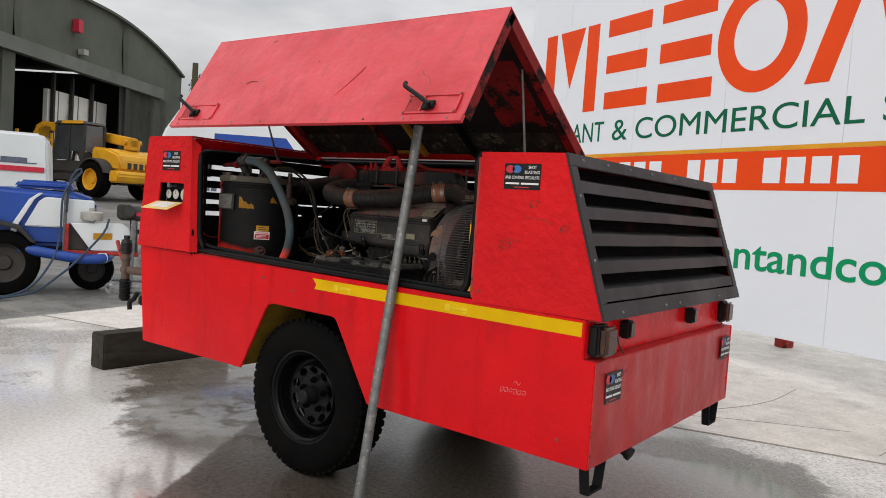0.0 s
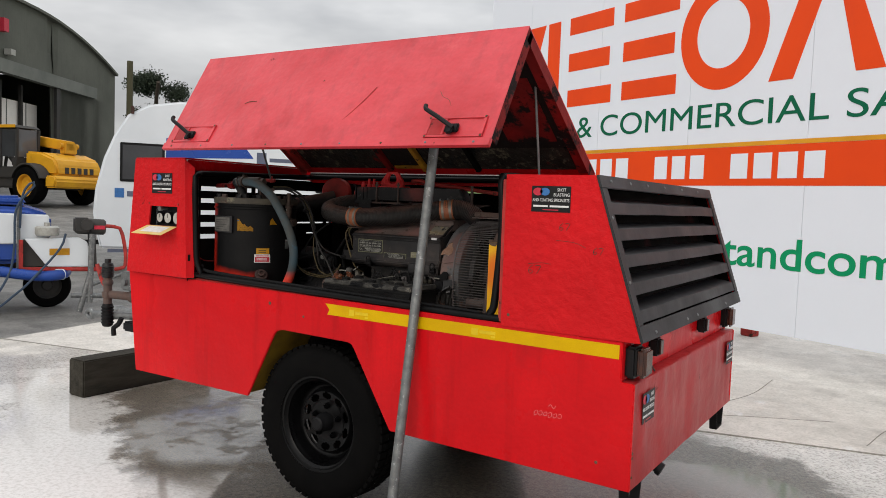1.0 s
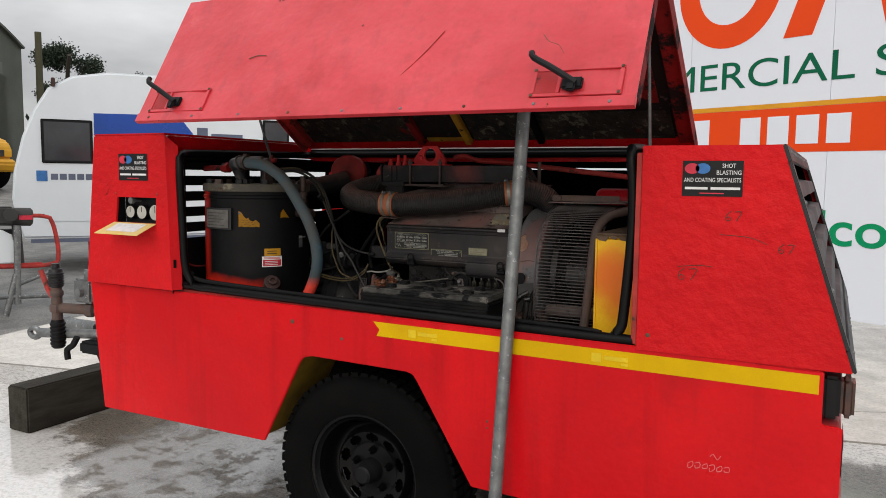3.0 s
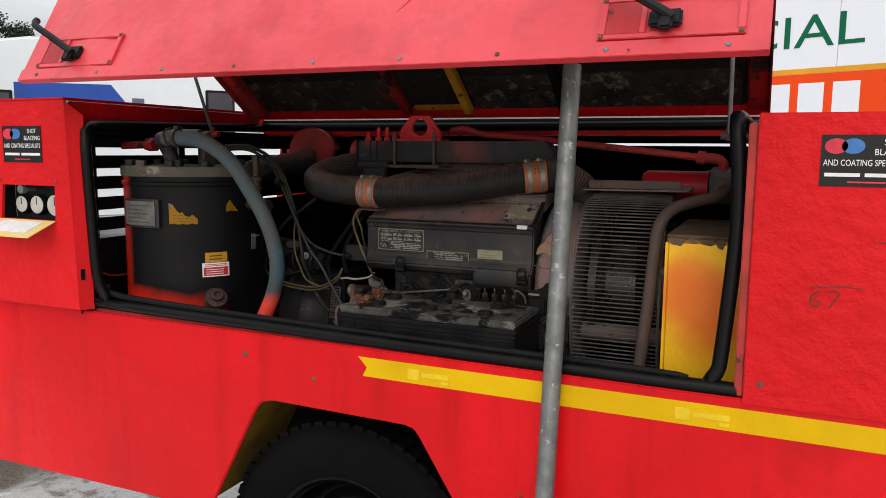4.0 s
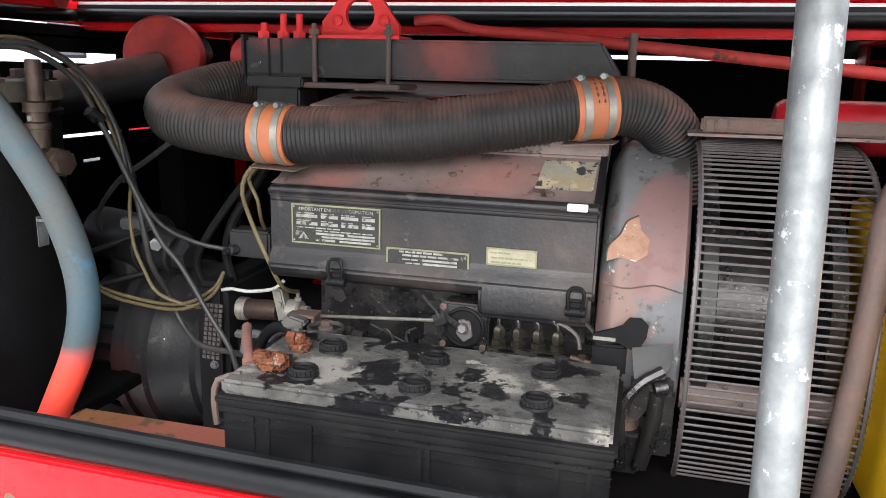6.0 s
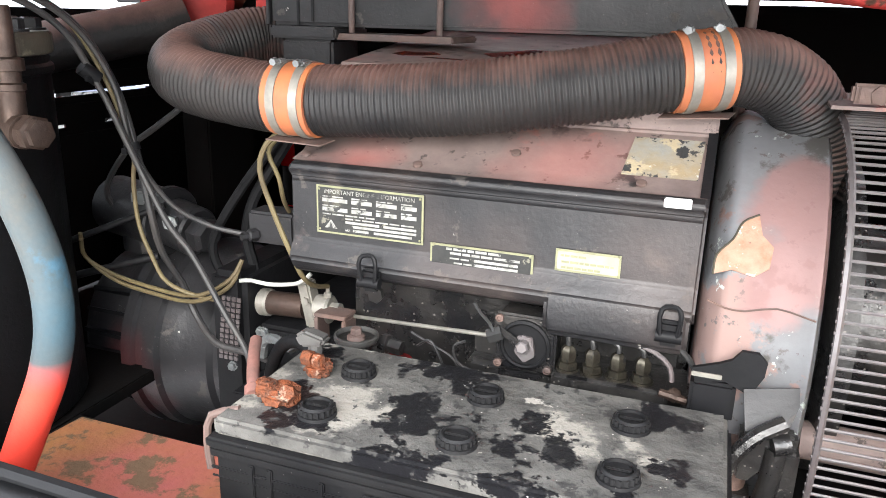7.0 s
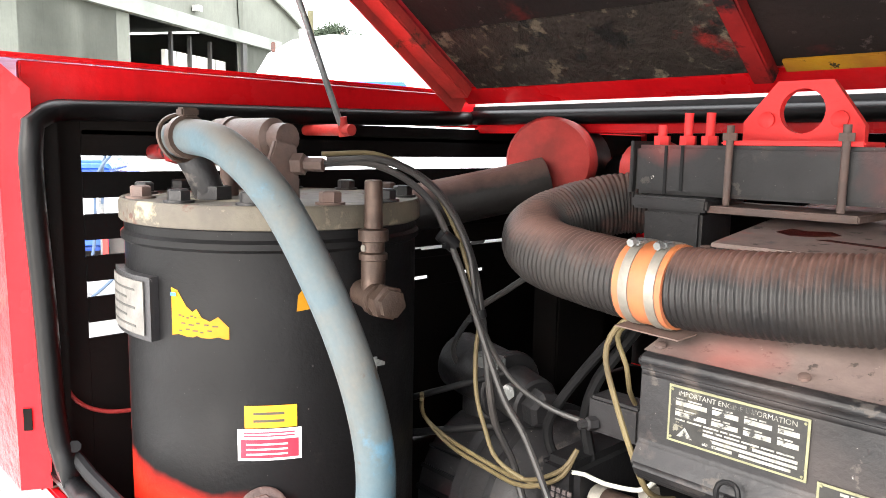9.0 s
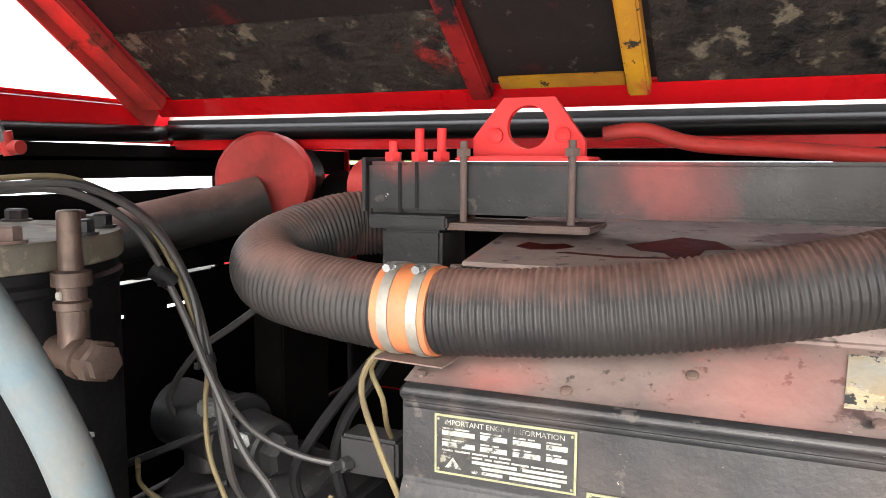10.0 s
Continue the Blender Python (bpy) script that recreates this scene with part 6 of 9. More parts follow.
part("white_tag", box((0.317, 0.411, 1.151), (0.345, 0.417, 1.162), 0.001), M_WHITEINK, engine, "white tag")


def info_plate(x0, x1, z0, z1, y, head, rows, mat_back, mat_ink, edge):
    m = plate_frame((x0, y, z0), (1, 0, 0), (0, 0, 1))
    w, h = x1 - x0, z1 - z0
    p = part("data_plate", tile(m, 0, 0, w, h, 0, 0.001, 0.0), edge, engine, "riveted metal data plate", 0)
    part("plate_face", tile(m, 0.0025, 0.0025, w - 0.0025, h - 0.0025, 0.0011, 0.0016), mat_back, p, smooth=0)
    if head:
        part("lettering", lettering(head, w * 0.84, h * 0.085, m @ Matrix.Translation((w * 0.08, h * 0.84, 0.0017)), 0.0004), mat_ink, p, smooth=0)
    rnd = random.Random(int(x0 * 1000))

    def bar(xa, ya, xz, yz):
        part("bar", tile(m, w * xa, h * ya, w * xz, h * yz, 0.0017, 0.0021), mat_ink, p, smooth=0)

    def words(xa, xz, ya, th):
        x = xa
        while x < xz - 0.03:
            k = min(rnd.uniform(0.05, 0.13), xz - x)
            bar(x, ya, x + k, ya + th)
            x += k + 0.015

    if head:
        for ya in (0.72, 0.53):
            for xa, xz in ((0.06, 0.3), (0.34, 0.53), (0.57, 0.76), (0.8, 0.94)):
                words(xa, xz - 0.04, ya + 0.045, 0.025)
                bar(xa, ya - 0.055, xz, ya + 0.025)
        words(0.06, 0.6, 0.40, 0.028), words(0.28, 0.94, 0.335, 0.028)
        for xa, xz, ya in ((0.28, 0.6, 0.25), (0.64, 0.94, 0.25), (0.34, 0.94, 0.17), (0.28, 0.5, 0.09), (0.55, 0.9, 0.09)):
            bar(xa, ya, xz, ya + 0.05)
        part("mark", prism([(w * 0.08, h * 0.12), (w * 0.2, h * 0.12), (w * 0.14, h * 0.3)], "z", 0.0017, 0.0021), mat_ink, p, smooth=0).data.transform(Matrix.Translation(-BASE[engine.name]) @ m @ Matrix.Translation(BASE[engine.name]))
    elif rows > 4:
        words(0.16, 0.7, 0.80, 0.09), words(0.2, 0.92, 0.64, 0.09)
        for k, ya in enumerate((0.46, 0.29, 0.13)):
            words(0.2 + 0.04 * k, 0.42, ya, 0.06)
            bar(0.44, ya - 0.01, 0.86, ya + 0.09)
    else:
        words(0.08, 0.5, 0.68, 0.1), words(0.1, 0.9, 0.4, 0.1), words(0.1, 0.7, 0.15, 0.1)
    for cx, cy in ((0.03, 0.08), (0.97, 0.08), (0.03, 0.92), (0.97, 0.92)):
        part("rivet", turned([(0.0016, 0), (0.0012, 0.0008), (0, 0.001)], m @ Vector((w * cx, h * cy, 0.0016)), (0, -1, 0), 7), M_YELPLATE, p)


info_plate(-0.098, 0.045, 1.074, 1.135, 0.4165, "IMPORTANT ENGINE INFORMATION", 5, M_PLATEBLACK, M_PLATEINK, M_YELPLATE)
info_plate(0.055, 0.181, 1.0475, 1.0795, 0.4155, "", 5, M_PLATEBLACK, M_PLATEINK, M_YELPLATE)
info_plate(0.206, 0.279, 1.0655, 1.0915, 0.4155, "", 3, M_PLATEPALE, M_YELPLATE, M_YELPLATE)


def toggle(x, z, y=0.398):
    t = part("toggle_latch", joined(box((x - 0.012, y, z - 0.035), (x + 0.012, y + 0.012, z - 0.005), 0.004), rod((x - 0.014, y, z - 0.022), (x + 0.014, y, z - 0.022), 0.007, 12)), M_BLACK, engine, "black wire toggle latch")
    part("bail", hose([(x - 0.009, y - 0.004, z - 0.02), (x - 0.011, y - 0.006, z + 0.004), (x - 0.006, y - 0.004, z + 0.013), (x + 0.006, y - 0.004, z + 0.013), (x + 0.011, y - 0.006, z + 0.004), (x + 0.009, y - 0.004, z - 0.02)], 0.0028, 7, 0.006), M_BLACK, t)


toggle(-0.018, 1.045)
toggle(0.338, 1.035)
part("engine_block", joined(box((-0.095, 0.505, 0.82), (0.36, 0.80, 1.015), 0.012), box((-0.11, 0.66, 1.016), (0.35, 0.82, 1.258), 0.01)), M_OILY, engine, "oily black crankcase")
def sloped(bm):
    """Leans a level sheet up towards the far side."""
    for v in bm.verts:
        v.co.z += (v.co.y - 0.475) * 0.09
    return bm


part("head_plate", sloped(prism([(-0.093, 0.475), (0.05, 0.472), (0.09, 0.497), (0.2, 0.53), (0.36, 0.6), (0.36, 0.86), (-0.115, 0.86)], "z", 1.275, 1.280, 0.001)), overspray(M_PINKDUST, "oil_stained_plate", (((0.25, 0.66, 1.29), 0.05, 0.9), ((-0.05, 0.75, 1.3), 0.04, 0.7)), (0.05, 0.01, 0.01), (0.1, 0.65, 0.795), 0.05, 12.0, 0.01), engine, "dusty grey top plate with dark red oil stains")
part("plate_lip", sloped(joined(box((-0.09, 0.4745, 1.2695), (0.05, 0.478, 1.2748), 0.0005), box((-0.096, 0.48, 1.2695), (-0.0925, 0.62, 1.2748), 0.0005))), M_BLACK, engine, "black edge of the top plate", 0)
part("skirt", slab([(-0.112, 0.467, 1.246), (0.10, 0.477, 1.246), (0.085, 0.505, 1.273), (-0.088, 0.482, 1.273)], (0, -0.7, 0.7), 0.004, 0.001), M_PINKDUST, engine, "dusty sloping skirt")
M_OILSTAIN = material("dark_oil_stain", (0.05, 0.008, 0.008), None, 20, 0.12, 0.2, spec=0.5)
for pts in (((-0.062, 0.565), (-0.04, 0.55), (-0.015, 0.556), (0.004, 0.575), (-0.012, 0.592), (-0.035, 0.584), (-0.055, 0.592)),
            ((0.055, 0.6), (0.075, 0.572), (0.10, 0.565), (0.112, 0.54), (0.135, 0.55), (0.14, 0.59), (0.17, 0.60), (0.15, 0.64), (0.11, 0.66), (0.085, 0.63)),
            ((-0.01, 0.541), (0.06, 0.529), (0.12, 0.537), (0.125, 0.543), (0.06, 0.537), (0.0, 0.547))):
    part("oil_stain", sloped(prism(pts, "z", 1.2802, 1.2806)), M_OILSTAIN, engine, "wet dark red oil stain", 0)
part("head_bolt", joined(turned([(0.008, 0), (0.008, 0.008)], (-0.104, 0.49, 1.266), (0, 0, 1), 6), turned([(0.0125, -0.004), (0.0125, 0.0)], (-0.104, 0.49, 1.266), (0, 0, 1), 14)), M_RUSTPIPE, engine)
for x in (-0.05, 0.06, 0.17, 0.28):
    part("fin_stack", joined(*[box((x - 0.04, 0.53, 1.0165 + k * 0.011), (x + 0.04, 0.655, 1.0225 + k * 0.011)) for k in range(15)]), M_OILY, engine)
# screws on the cover
for x, y, z in ((0.03, 0.4315, 1.1675), (0.29, 0.436, 1.169), (-0.12, 0.4315, 1.1675), (0.14, 0.47, 1.1845)):
    part("screw", turned([(0.006, 0), (0.006, 0.003), (0.003, 0.004)], (x, y, z), (0, -0.4, 1), 8), M_RUSTPIPE, engine)

# injection pump, lines and linkage
pump = part("injection_pump", joined(box((0.14, 0.428, 0.934), (0.21, 0.47, 0.999), 0.004), box((0.137, 0.4205, 0.931), (0.213, 0.4275, 1.002), 0.003), box((0.11, 0.43, 0.94), (0.1395, 0.46, 0.965), 0.003)), M_OILY, engine, "oily injection pump governor with a square cover")
part("dial_ring", turned([(0.031, 0), (0.031, 0.004), (0.028, 0.006), (0.026, 0.004), (0.026, 0.001), (0.0, 0.001)], (0.176, 0.4203, 0.966), (0, -1, 0), 28), M_BLACK, pump)
part("lever_hub", joined(turned([(0.012, 0), (0.012, 0.006), (0.008, 0.008), (0.008, 0.02), (0.006, 0.022), (0, 0.022)], (0.177, 0.419, 0.967), (0, -1, 0.15), 6), prism([(0.165, 0.957), (0.177, 0.945), (0.19, 0.955), (0.186, 0.978), (0.168, 0.978)], "y", 0.412, 0.4185, 0.001)), M_WIRE, pump, "worn lever hub")
part("arm", prism([(0.141, 0.985), (0.147, 0.989), (0.176, 0.972), (0.172, 0.961)], "y", 0.408, 0.4115, 0.001), M_OILY, pump)
for dx, dz in ((-0.031, -0.029), (0.030, -0.029), (-0.031, 0.029), (0.030, 0.029)):
    part("bolt", turned([(0.005, 0), (0.005, 0.004), (0.003, 0.0045), (0.003, 0.002), (0, 0.002)], (0.175 + dx, 0.4203, 0.9665 + dz), (0, -1, 0), 10), M_RUSTPIPE, pump)
part("pump_rail", joined(box((0.1, 0.43, 0.875), (0.37, 0.51, 0.93), 0.006), box((0.213, 0.40, 0.925), (0.345, 0.44, 0.9445), 0.004)), M_OILY, engine, "oily pump body")
part("lever_link", joined(rod((0.134, 0.404, 0.976), (0.15, 0.408, 0.982), 0.0095, 6), hose([(0.141, 0.40, 0.984), (0.136, 0.403, 0.993), (0.122, 0.408, 1.003), (0.114, 0.412, 1.012)], 0.0022, 6)), M_PIPESTEEL, engine, "bright linkage ball")
for k, (x, xt) in enumerate(((0.229, 0.225), (0.257, 0.24), (0.286, 0.25), (0.314, 0.262))):
    u = part("injector_union", joined(turned([(0.0135, 0), (0.0135, 0.003)], (x, 0.418, 0.9445), (0, 0, 1), 18), turned([(0.0115, 0.003), (0.0115, 0.011), (0.0085, 0.012), (0.0085, 0.016)], (x, 0.418, 0.9445), (0, 0, 1), 6), turned([(0.0095, 0.016), (0.0095, 0.025), (0.007, 0.029), (0.0045, 0.031)], (x, 0.418, 0.9445), (0, 0, 1), 6)), M_BRASS, engine, "brass union nut")
    part("injector_line", hose([(x, 0.418, 0.974), (x - 0.001, 0.418, 0.983), ((x * 2 + xt) / 3, 0.42, 0.993), ((x + xt * 2) / 3, 0.423, 1.004), (xt, 0.43, 1.02)], 0.0031, 8), M_PIPESTEEL, u)
part("flange_plate", joined(*[prism([(x - 0.02, 0.42), (x - 0.012, 0.404), (x + 0.012, 0.404), (x + 0.02, 0.42), (x + 0.012, 0.436), (x - 0.012, 0.436)], "z", 0.9405, 0.9443) for x in (0.243, 0.30)]), M_BLACK, engine)
part("leak_line", hose([(0.262, 0.426, 1.013), (0.29, 0.42, 0.995), (0.325, 0.415, 0.985), (0.343, 0.412, 0.972), (0.347, 0.41, 0.955)], 0.003, 7), M_WIRE, engine)
part("bleed_screw", joined(turned([(0.008, 0), (0.008, 0.008), (0.005, 0.01)], (0.35, 0.405, 0.94), (0.3, -0.6, 0.8), 6), rod((0.335, 0.40, 0.945), (0.365, 0.40, 0.94), 0.005, 8)), M_OLIVE, engine)
part("fuel_line", hose([(0.30, 0.43, 1.012), (0.34, 0.42, 1.0), (0.368, 0.415, 0.975), (0.375, 0.42, 0.94)], 0.0035, 7), M_PIPESTEEL, engine)
act = part("stop_solenoid", joined(rod((-0.205, 0.4575, 0.9475), (-0.145, 0.456, 0.951), 0.0178, 20)), M_OLIVE, engine, "brown stop solenoid with zinc ends")
part("end_ring", joined(rod((-0.222, 0.458, 0.9465), (-0.2035, 0.4575, 0.9475), 0.0205, 20, bev=0.003), rod((-0.234, 0.4585, 0.946), (-0.222, 0.458, 0.9465), 0.009, 6)), M_ZINC, act, "zinc end ring")
part("clamp_block", joined(prism([(-0.150, 0.992), (-0.132, 0.996), (-0.118, 0.93), (-0.136, 0.926)], "y", 0.437, 0.462, 0.003), turned([(0.006, 0), (0.006, 0.004)], (-0.135, 0.4365, 0.968), (0, -1, 0), 6)), M_ZINC, act, "zinc clamp block")
part("end_cap", joined(rod((-0.128, 0.4555, 0.952), (-0.103, 0.455, 0.9535), 0.0205, 20, bev=0.003), rod((-0.103, 0.455, 0.9535), (-0.09, 0.4545, 0.954), 0.011, 8), rod((-0.09, 0.4545, 0.954), (-0.07, 0.45, 0.952), 0.006, 8)), M_ZINC, act, "zinc end cap")
part("terminal", turned([(0.006, 0), (0.006, 0.006), (0.003, 0.008), (0.003, 0.014)], (-0.108, 0.452, 0.973), (0, 0, 1), 6), M_ZINC, act)
part("bracket", joined(box((-0.112, 0.418, 0.955), (-0.064, 0.452, 0.961), 0.001), box((-0.112, 0.418, 0.90), (-0.106, 0.452, 0.9545), 0.001), box((-0.070, 0.418, 0.912), (-0.064, 0.452, 0.9545), 0.001)), M_RUSTPIPE, act, "rusty bent bracket")
act.location = (-0.02, 0.043, -0.019)
part("throttle_rod", rod((-0.09, 0.492, 0.9325), (0.136, 0.405, 0.977), 0.0028, 8), M_ZINC, engine, "bright throttle rod")
part("drain_plug", turned([(0.014, 0), (0.014, 0.01), (0.01, 0.012), (0.01, 0.03)], (-0.015, 0.43, 0.93), (1, -0.1, -0.05), 6), M_OILY, engine)
part("bolt", turned([(0.011, 0), (0.011, 0.008)], (-0.035, 0.459, 0.985), (0, -1, 0), 6), M_OILY, engine)
part("wire_loop", hose([(-0.085, 0.40, 0.918), (-0.06, 0.395, 0.926), (-0.038, 0.395, 0.923), (-0.033, 0.395, 0.913), (-0.05, 0.40, 0.905), (-0.08, 0.405, 0.908)], 0.0028, 7, 0.008), M_STEEL, engine)
fb = part("lift_pump", joined(turned([(0.0, 0), (0.02, 0.001), (0.02, 0.05), (0.026, 0.054), (0.027, 0.058)], (-0.037, 0.40, 0.886), (0, 0, 1), 24), box((-0.05, 0.40, 0.87), (-0.01, 0.47, 0.9), 0.006)), M_OILY, engine, "oily fuel lift pump")
part("rim", turned([(0.027, 0), (0.0285, 0.002), (0.0285, 0.007), (0.0255, 0.008), (0.0245, 0.002), (0.026, 0.0)], (-0.037, 0.40, 0.943), (0, 0, 1), 26, False), M_CASTGREY, fb, "pale worn pump rim")
part("bolt", joined(turned([(0.012, -0.0025), (0.011, 0.002), (0.007, 0.004)], (-0.037, 0.40, 0.9472), (0, 0, 1), 18), nut((-0.037, 0.40, 0.951), (0, 0, 1), 0.0075, 0.008)), M_RUSTPIPE, fb, "rusty centre bolt")
part("red_can", turned([(0.0, 0), (0.021, 0.001), (0.022, 0.004), (0.022, 0.046), (0.0195, 0.05), (0, 0.05)], (0.004, 0.437, 0.858), (0, 0, 1), 24), M_RED_MOTTLED, fb, "small red can")
for pts in (((0.03, 0.44, 0.93), (0.05, 0.43, 0.945), (0.062, 0.43, 0.93), (0.07, 0.435, 0.9), (0.06, 0.44, 0.87)), ((0.02, 0.445, 0.945), (0.05, 0.44, 0.935), (0.08, 0.44, 0.92), (0.095, 0.44, 0.89)), ((0.1, 0.425, 0.955), (0.085, 0.425, 0.945), (0.09, 0.425, 0.925), (0.112, 0.425, 0.915))):
    part("thin_wire", hose(pts, 0.0018, 6, 0.006), M_CABLE_BLACK, engine)
part("oil_cap", joined(turned([(0.03, 0), (0.032, 0.004), (0.030, 0.02), (0.024, 0.024), (0, 0.025)], (0.412, 0.39, 0.885), (0, -0.4, 1), 24), prism([(0.38, 0.908), (0.444, 0.908), (0.444, 0.914), (0.38, 0.914)], "y", 0.366, 0.377), rod((0.412, 0.39, 0.80), (0.412, 0.39, 0.885), 0.024, 16)), M_RUSTPIPE, engine, "brown oil filler cap")
part("side_clutter", joined(box((0.36, 0.40, 0.92), (0.44, 0.44, 0.945), 0.004), rod((0.37, 0.4, 0.96), (0.46, 0.4, 0.955), 0.01), box((0.44, 0.41, 0.86), (0.475, 0.45, 0.95), 0.004), rod((0.39, 0.37, 0.93), (0.39, 0.37, 0.84), 0.006)), M_OILY, engine)

for xa, ya, za, xz, yz, zz in ((0.40, 0.36, 0.80, 0.44, 0.40, 0.86), (0.445, 0.345, 0.84, 0.478, 0.37, 0.93), (0.42, 0.35, 0.925, 0.475, 0.372, 0.945), (0.37, 0.345, 0.80, 0.385, 0.36, 0.95)):
    part("bracket", box((xa, ya, za), (xz, yz, zz), 0.004), M_OILY, engine)
part("drain_pipe", hose([(0.46, 0.35, 0.96), (0.43, 0.34, 0.94), (0.41, 0.335, 0.90), (0.415, 0.34, 0.82)], 0.008, 8), M_OILY, engine)

# fan cowl and wire guard
COWL = turned([(0.16, 0.0), (0.215, 0.004), (0.245, 0.02), (0.25, 0.03), (0.25, 0.115), (0.24, 0.12), (0.18, 0.12)], (0.363, 0.63, 0.985), (1, 0, 0), 56)
for v in COWL.verts:
    v.co.y = 0.63 + (v.co.y - 0.63) * 0.98
M_COWL = overspray(material("blue_grey_cowl_metal", (0.165, 0.168, 0.178), (0.105, 0.105, 0.108), 5.0, 0.42, 0.6, metal=0.2, bump=0.15, bscale=60, stains=(((0.2, 0.135, 0.12), 6.0, 0.54, 0.025, 0.8), ((0.07, 0.066, 0.062), 9.0, 0.6, 0.04, 0.7), ((0.09, 0.08, 0.076), 60.0, 0.6, 0.04, 0.8), ((0.36, 0.4, 0.37), 40.0, 0.64, 0.03, 0.8))),
                   "pink_sprayed_cowl_metal", (((0.465, 0.43, 1.19), 0.07, 0.95), ((0.47, 0.39, 1.13), 0.07, 0.95), ((0.43, 0.38, 1.095), 0.045, 0.9)), (0.18, 0.11, 0.104), (0.1, 0.65, 0.795), 0.035, 14.0, 0.012)
cowl = part("fan_cowl", COWL, M_COWL, engine, "peeling blue-grey and pink fan cowl")


def cowl_pt(x, z, out=0.0):
    a = math.asin((z - 0.985) / 0.25)
    return Vector((x, 0.63 - (0.25 + out) * math.cos(a) * 0.98, 0.985 + (0.25 + out) * math.sin(a)))


def cowl_patch(pts, out, thick):
    return slab([cowl_pt(x, z, out) for x, z in pts], (0, -0.85, 0.5), thick)


pale_peel = part("peeled_patch", cowl_patch([(0.374, 1.087), (0.376, 1.106), (0.39, 1.122), (0.398, 1.138), (0.413, 1.146), (0.418, 1.128), (0.43, 1.118), (0.428, 1.098), (0.414, 1.089), (0.392, 1.093)], 0.001, 0.0012),
                 material("flaking_cream_paint", (0.28, 0.17, 0.12), (0.24, 0.12, 0.075), 60.0, 0.6, 0.85, bump=0.5, stains=(((0.4, 0.36, 0.3), 55.0, 0.58, 0.05, 0.8), ((0.1, 0.06, 0.05), 70.0, 0.66, 0.03, 0.8))), cowl, "flaking cream and orange patch", 0)
part("peel_rim", hose([cowl_pt(x, z, 0.002) for x, z in ((0.374, 1.087), (0.376, 1.106), (0.39, 1.122), (0.398, 1.138), (0.413, 1.146))], 0.0012, 5, 0.005), M_INK, cowl)
part("cowl_seam", hose([cowl_pt(x, 1.058 + 0.004 * math.sin(x * 90), 0.0005) for x in (0.372, 0.39, 0.41, 0.44, 0.477)], 0.0011, 6), M_RUSTPIPE, engine)
part("torn_rubber", prism([(0.366, 0.995), (0.392, 1.004), (0.404, 1.010), (0.412, 1.021), (0.428, 1.021), (0.437, 1.012), (0.436, 0.997), (0.425, 0.974), (0.40, 0.985), (0.37, 0.981)], "y", 0.368, 0.374), M_RUBBER, engine, "torn black rubber flap")
part("steel_edge", box((0.366, 0.366, 0.987), (0.396, 0.37, 0.992), 0.0005), M_ZINC, engine)
part("bent_flap", slab([(0.418, 0.366, 0.982), (0.47, 0.372, 0.99), (0.472, 0.368, 0.972), (0.462, 0.352, 0.944), (0.424, 0.352, 0.943)], (0, -1, 0.3), 0.003), M_DUSTY, engine, "bent grey metal flap")
part("black_box", box((0.366, 0.372, 0.935), (0.412, 0.40, 0.9795), 0.004), M_PLASTIC, engine)
part("pipe_clip", joined(prism([(0.42, 0.89), (0.432, 0.888), (0.445, 0.905), (0.445, 0.946), (0.422, 0.944)], "y", 0.346, 0.352, 0.002), rod((0.45, 0.345, 0.935), (0.466, 0.35, 0.938), 0.011, 12), hose([(0.456, 0.35, 0.93), (0.452, 0.348, 0.88), (0.44, 0.35, 0.82)], 0.011, 10)), M_OILY, engine)


def guard_pt(a):
    """Section of the guard, rounded off."""
    c, s = math.cos(a), math.sin(a)
    k = (abs(c) ** 2.7 + abs(s) ** 2.7) ** (-1 / 2.7)
    return 0.635 - 0.305 * k * c, 0.985 + 0.262 * k * s


guard = part("fan_guard", joined(*[hose([(x, *guard_pt(radians(-75 + 190 * k / 36))) for k in range(37)], 0.0035, 6, smooth=False) for x in (0.488, 0.698)]), M_WIRE, engine, "steel wire fan guard")
wires = [radians(-72 + 184 * k / 80) for k in range(81)]
first = None
for a in wires:
    y, z = guard_pt(a)
    if first is None:
        first = part("guard_wire", rod((0.484, y, z), (0.702, y, z), 0.0018, 6), M_WIRE, guard)
        f0 = (y, z)
    else:
        o = new("guard_wire", first.data)
        o.parent = guard
        o.location = (0, y - f0[0], z - f0[1])
part("fan_drum", turned([(0.17, 0.0), (0.20, 0.01), (0.20, 0.03), (0.12, 0.04), (0.12, 0.17), (0.18, 0.18), (0.18, 0.2)], (0.495, 0.63, 0.985), (1, 0, 0), 40), M_OILY, engine, "black cooling fan drum")
part("cross_tube", rod((0.49, 0.46, 0.889), (0.70, 0.455, 0.889), 0.022, 16), M_PINKDUST, engine, "dusty cross tube behind the guard")
part("inner_column", box((0.615, 0.50, 0.80), (0.66, 0.53, 1.2), 0.004), M_INSIDE, engine)
part("guard_bracket", box((0.699, 0.33, 1.07), (0.715, 0.36, 1.085), 0.002), M_RUSTPIPE, engine)
part("shroud_lip", slab([(0.47, 0.50, 1.255), (0.74, 0.48, 1.258), (0.74, 0.60, 1.262), (0.47, 0.62, 1.26)], (0, 0, 1), 0.004), M_PINKDUST, engine)
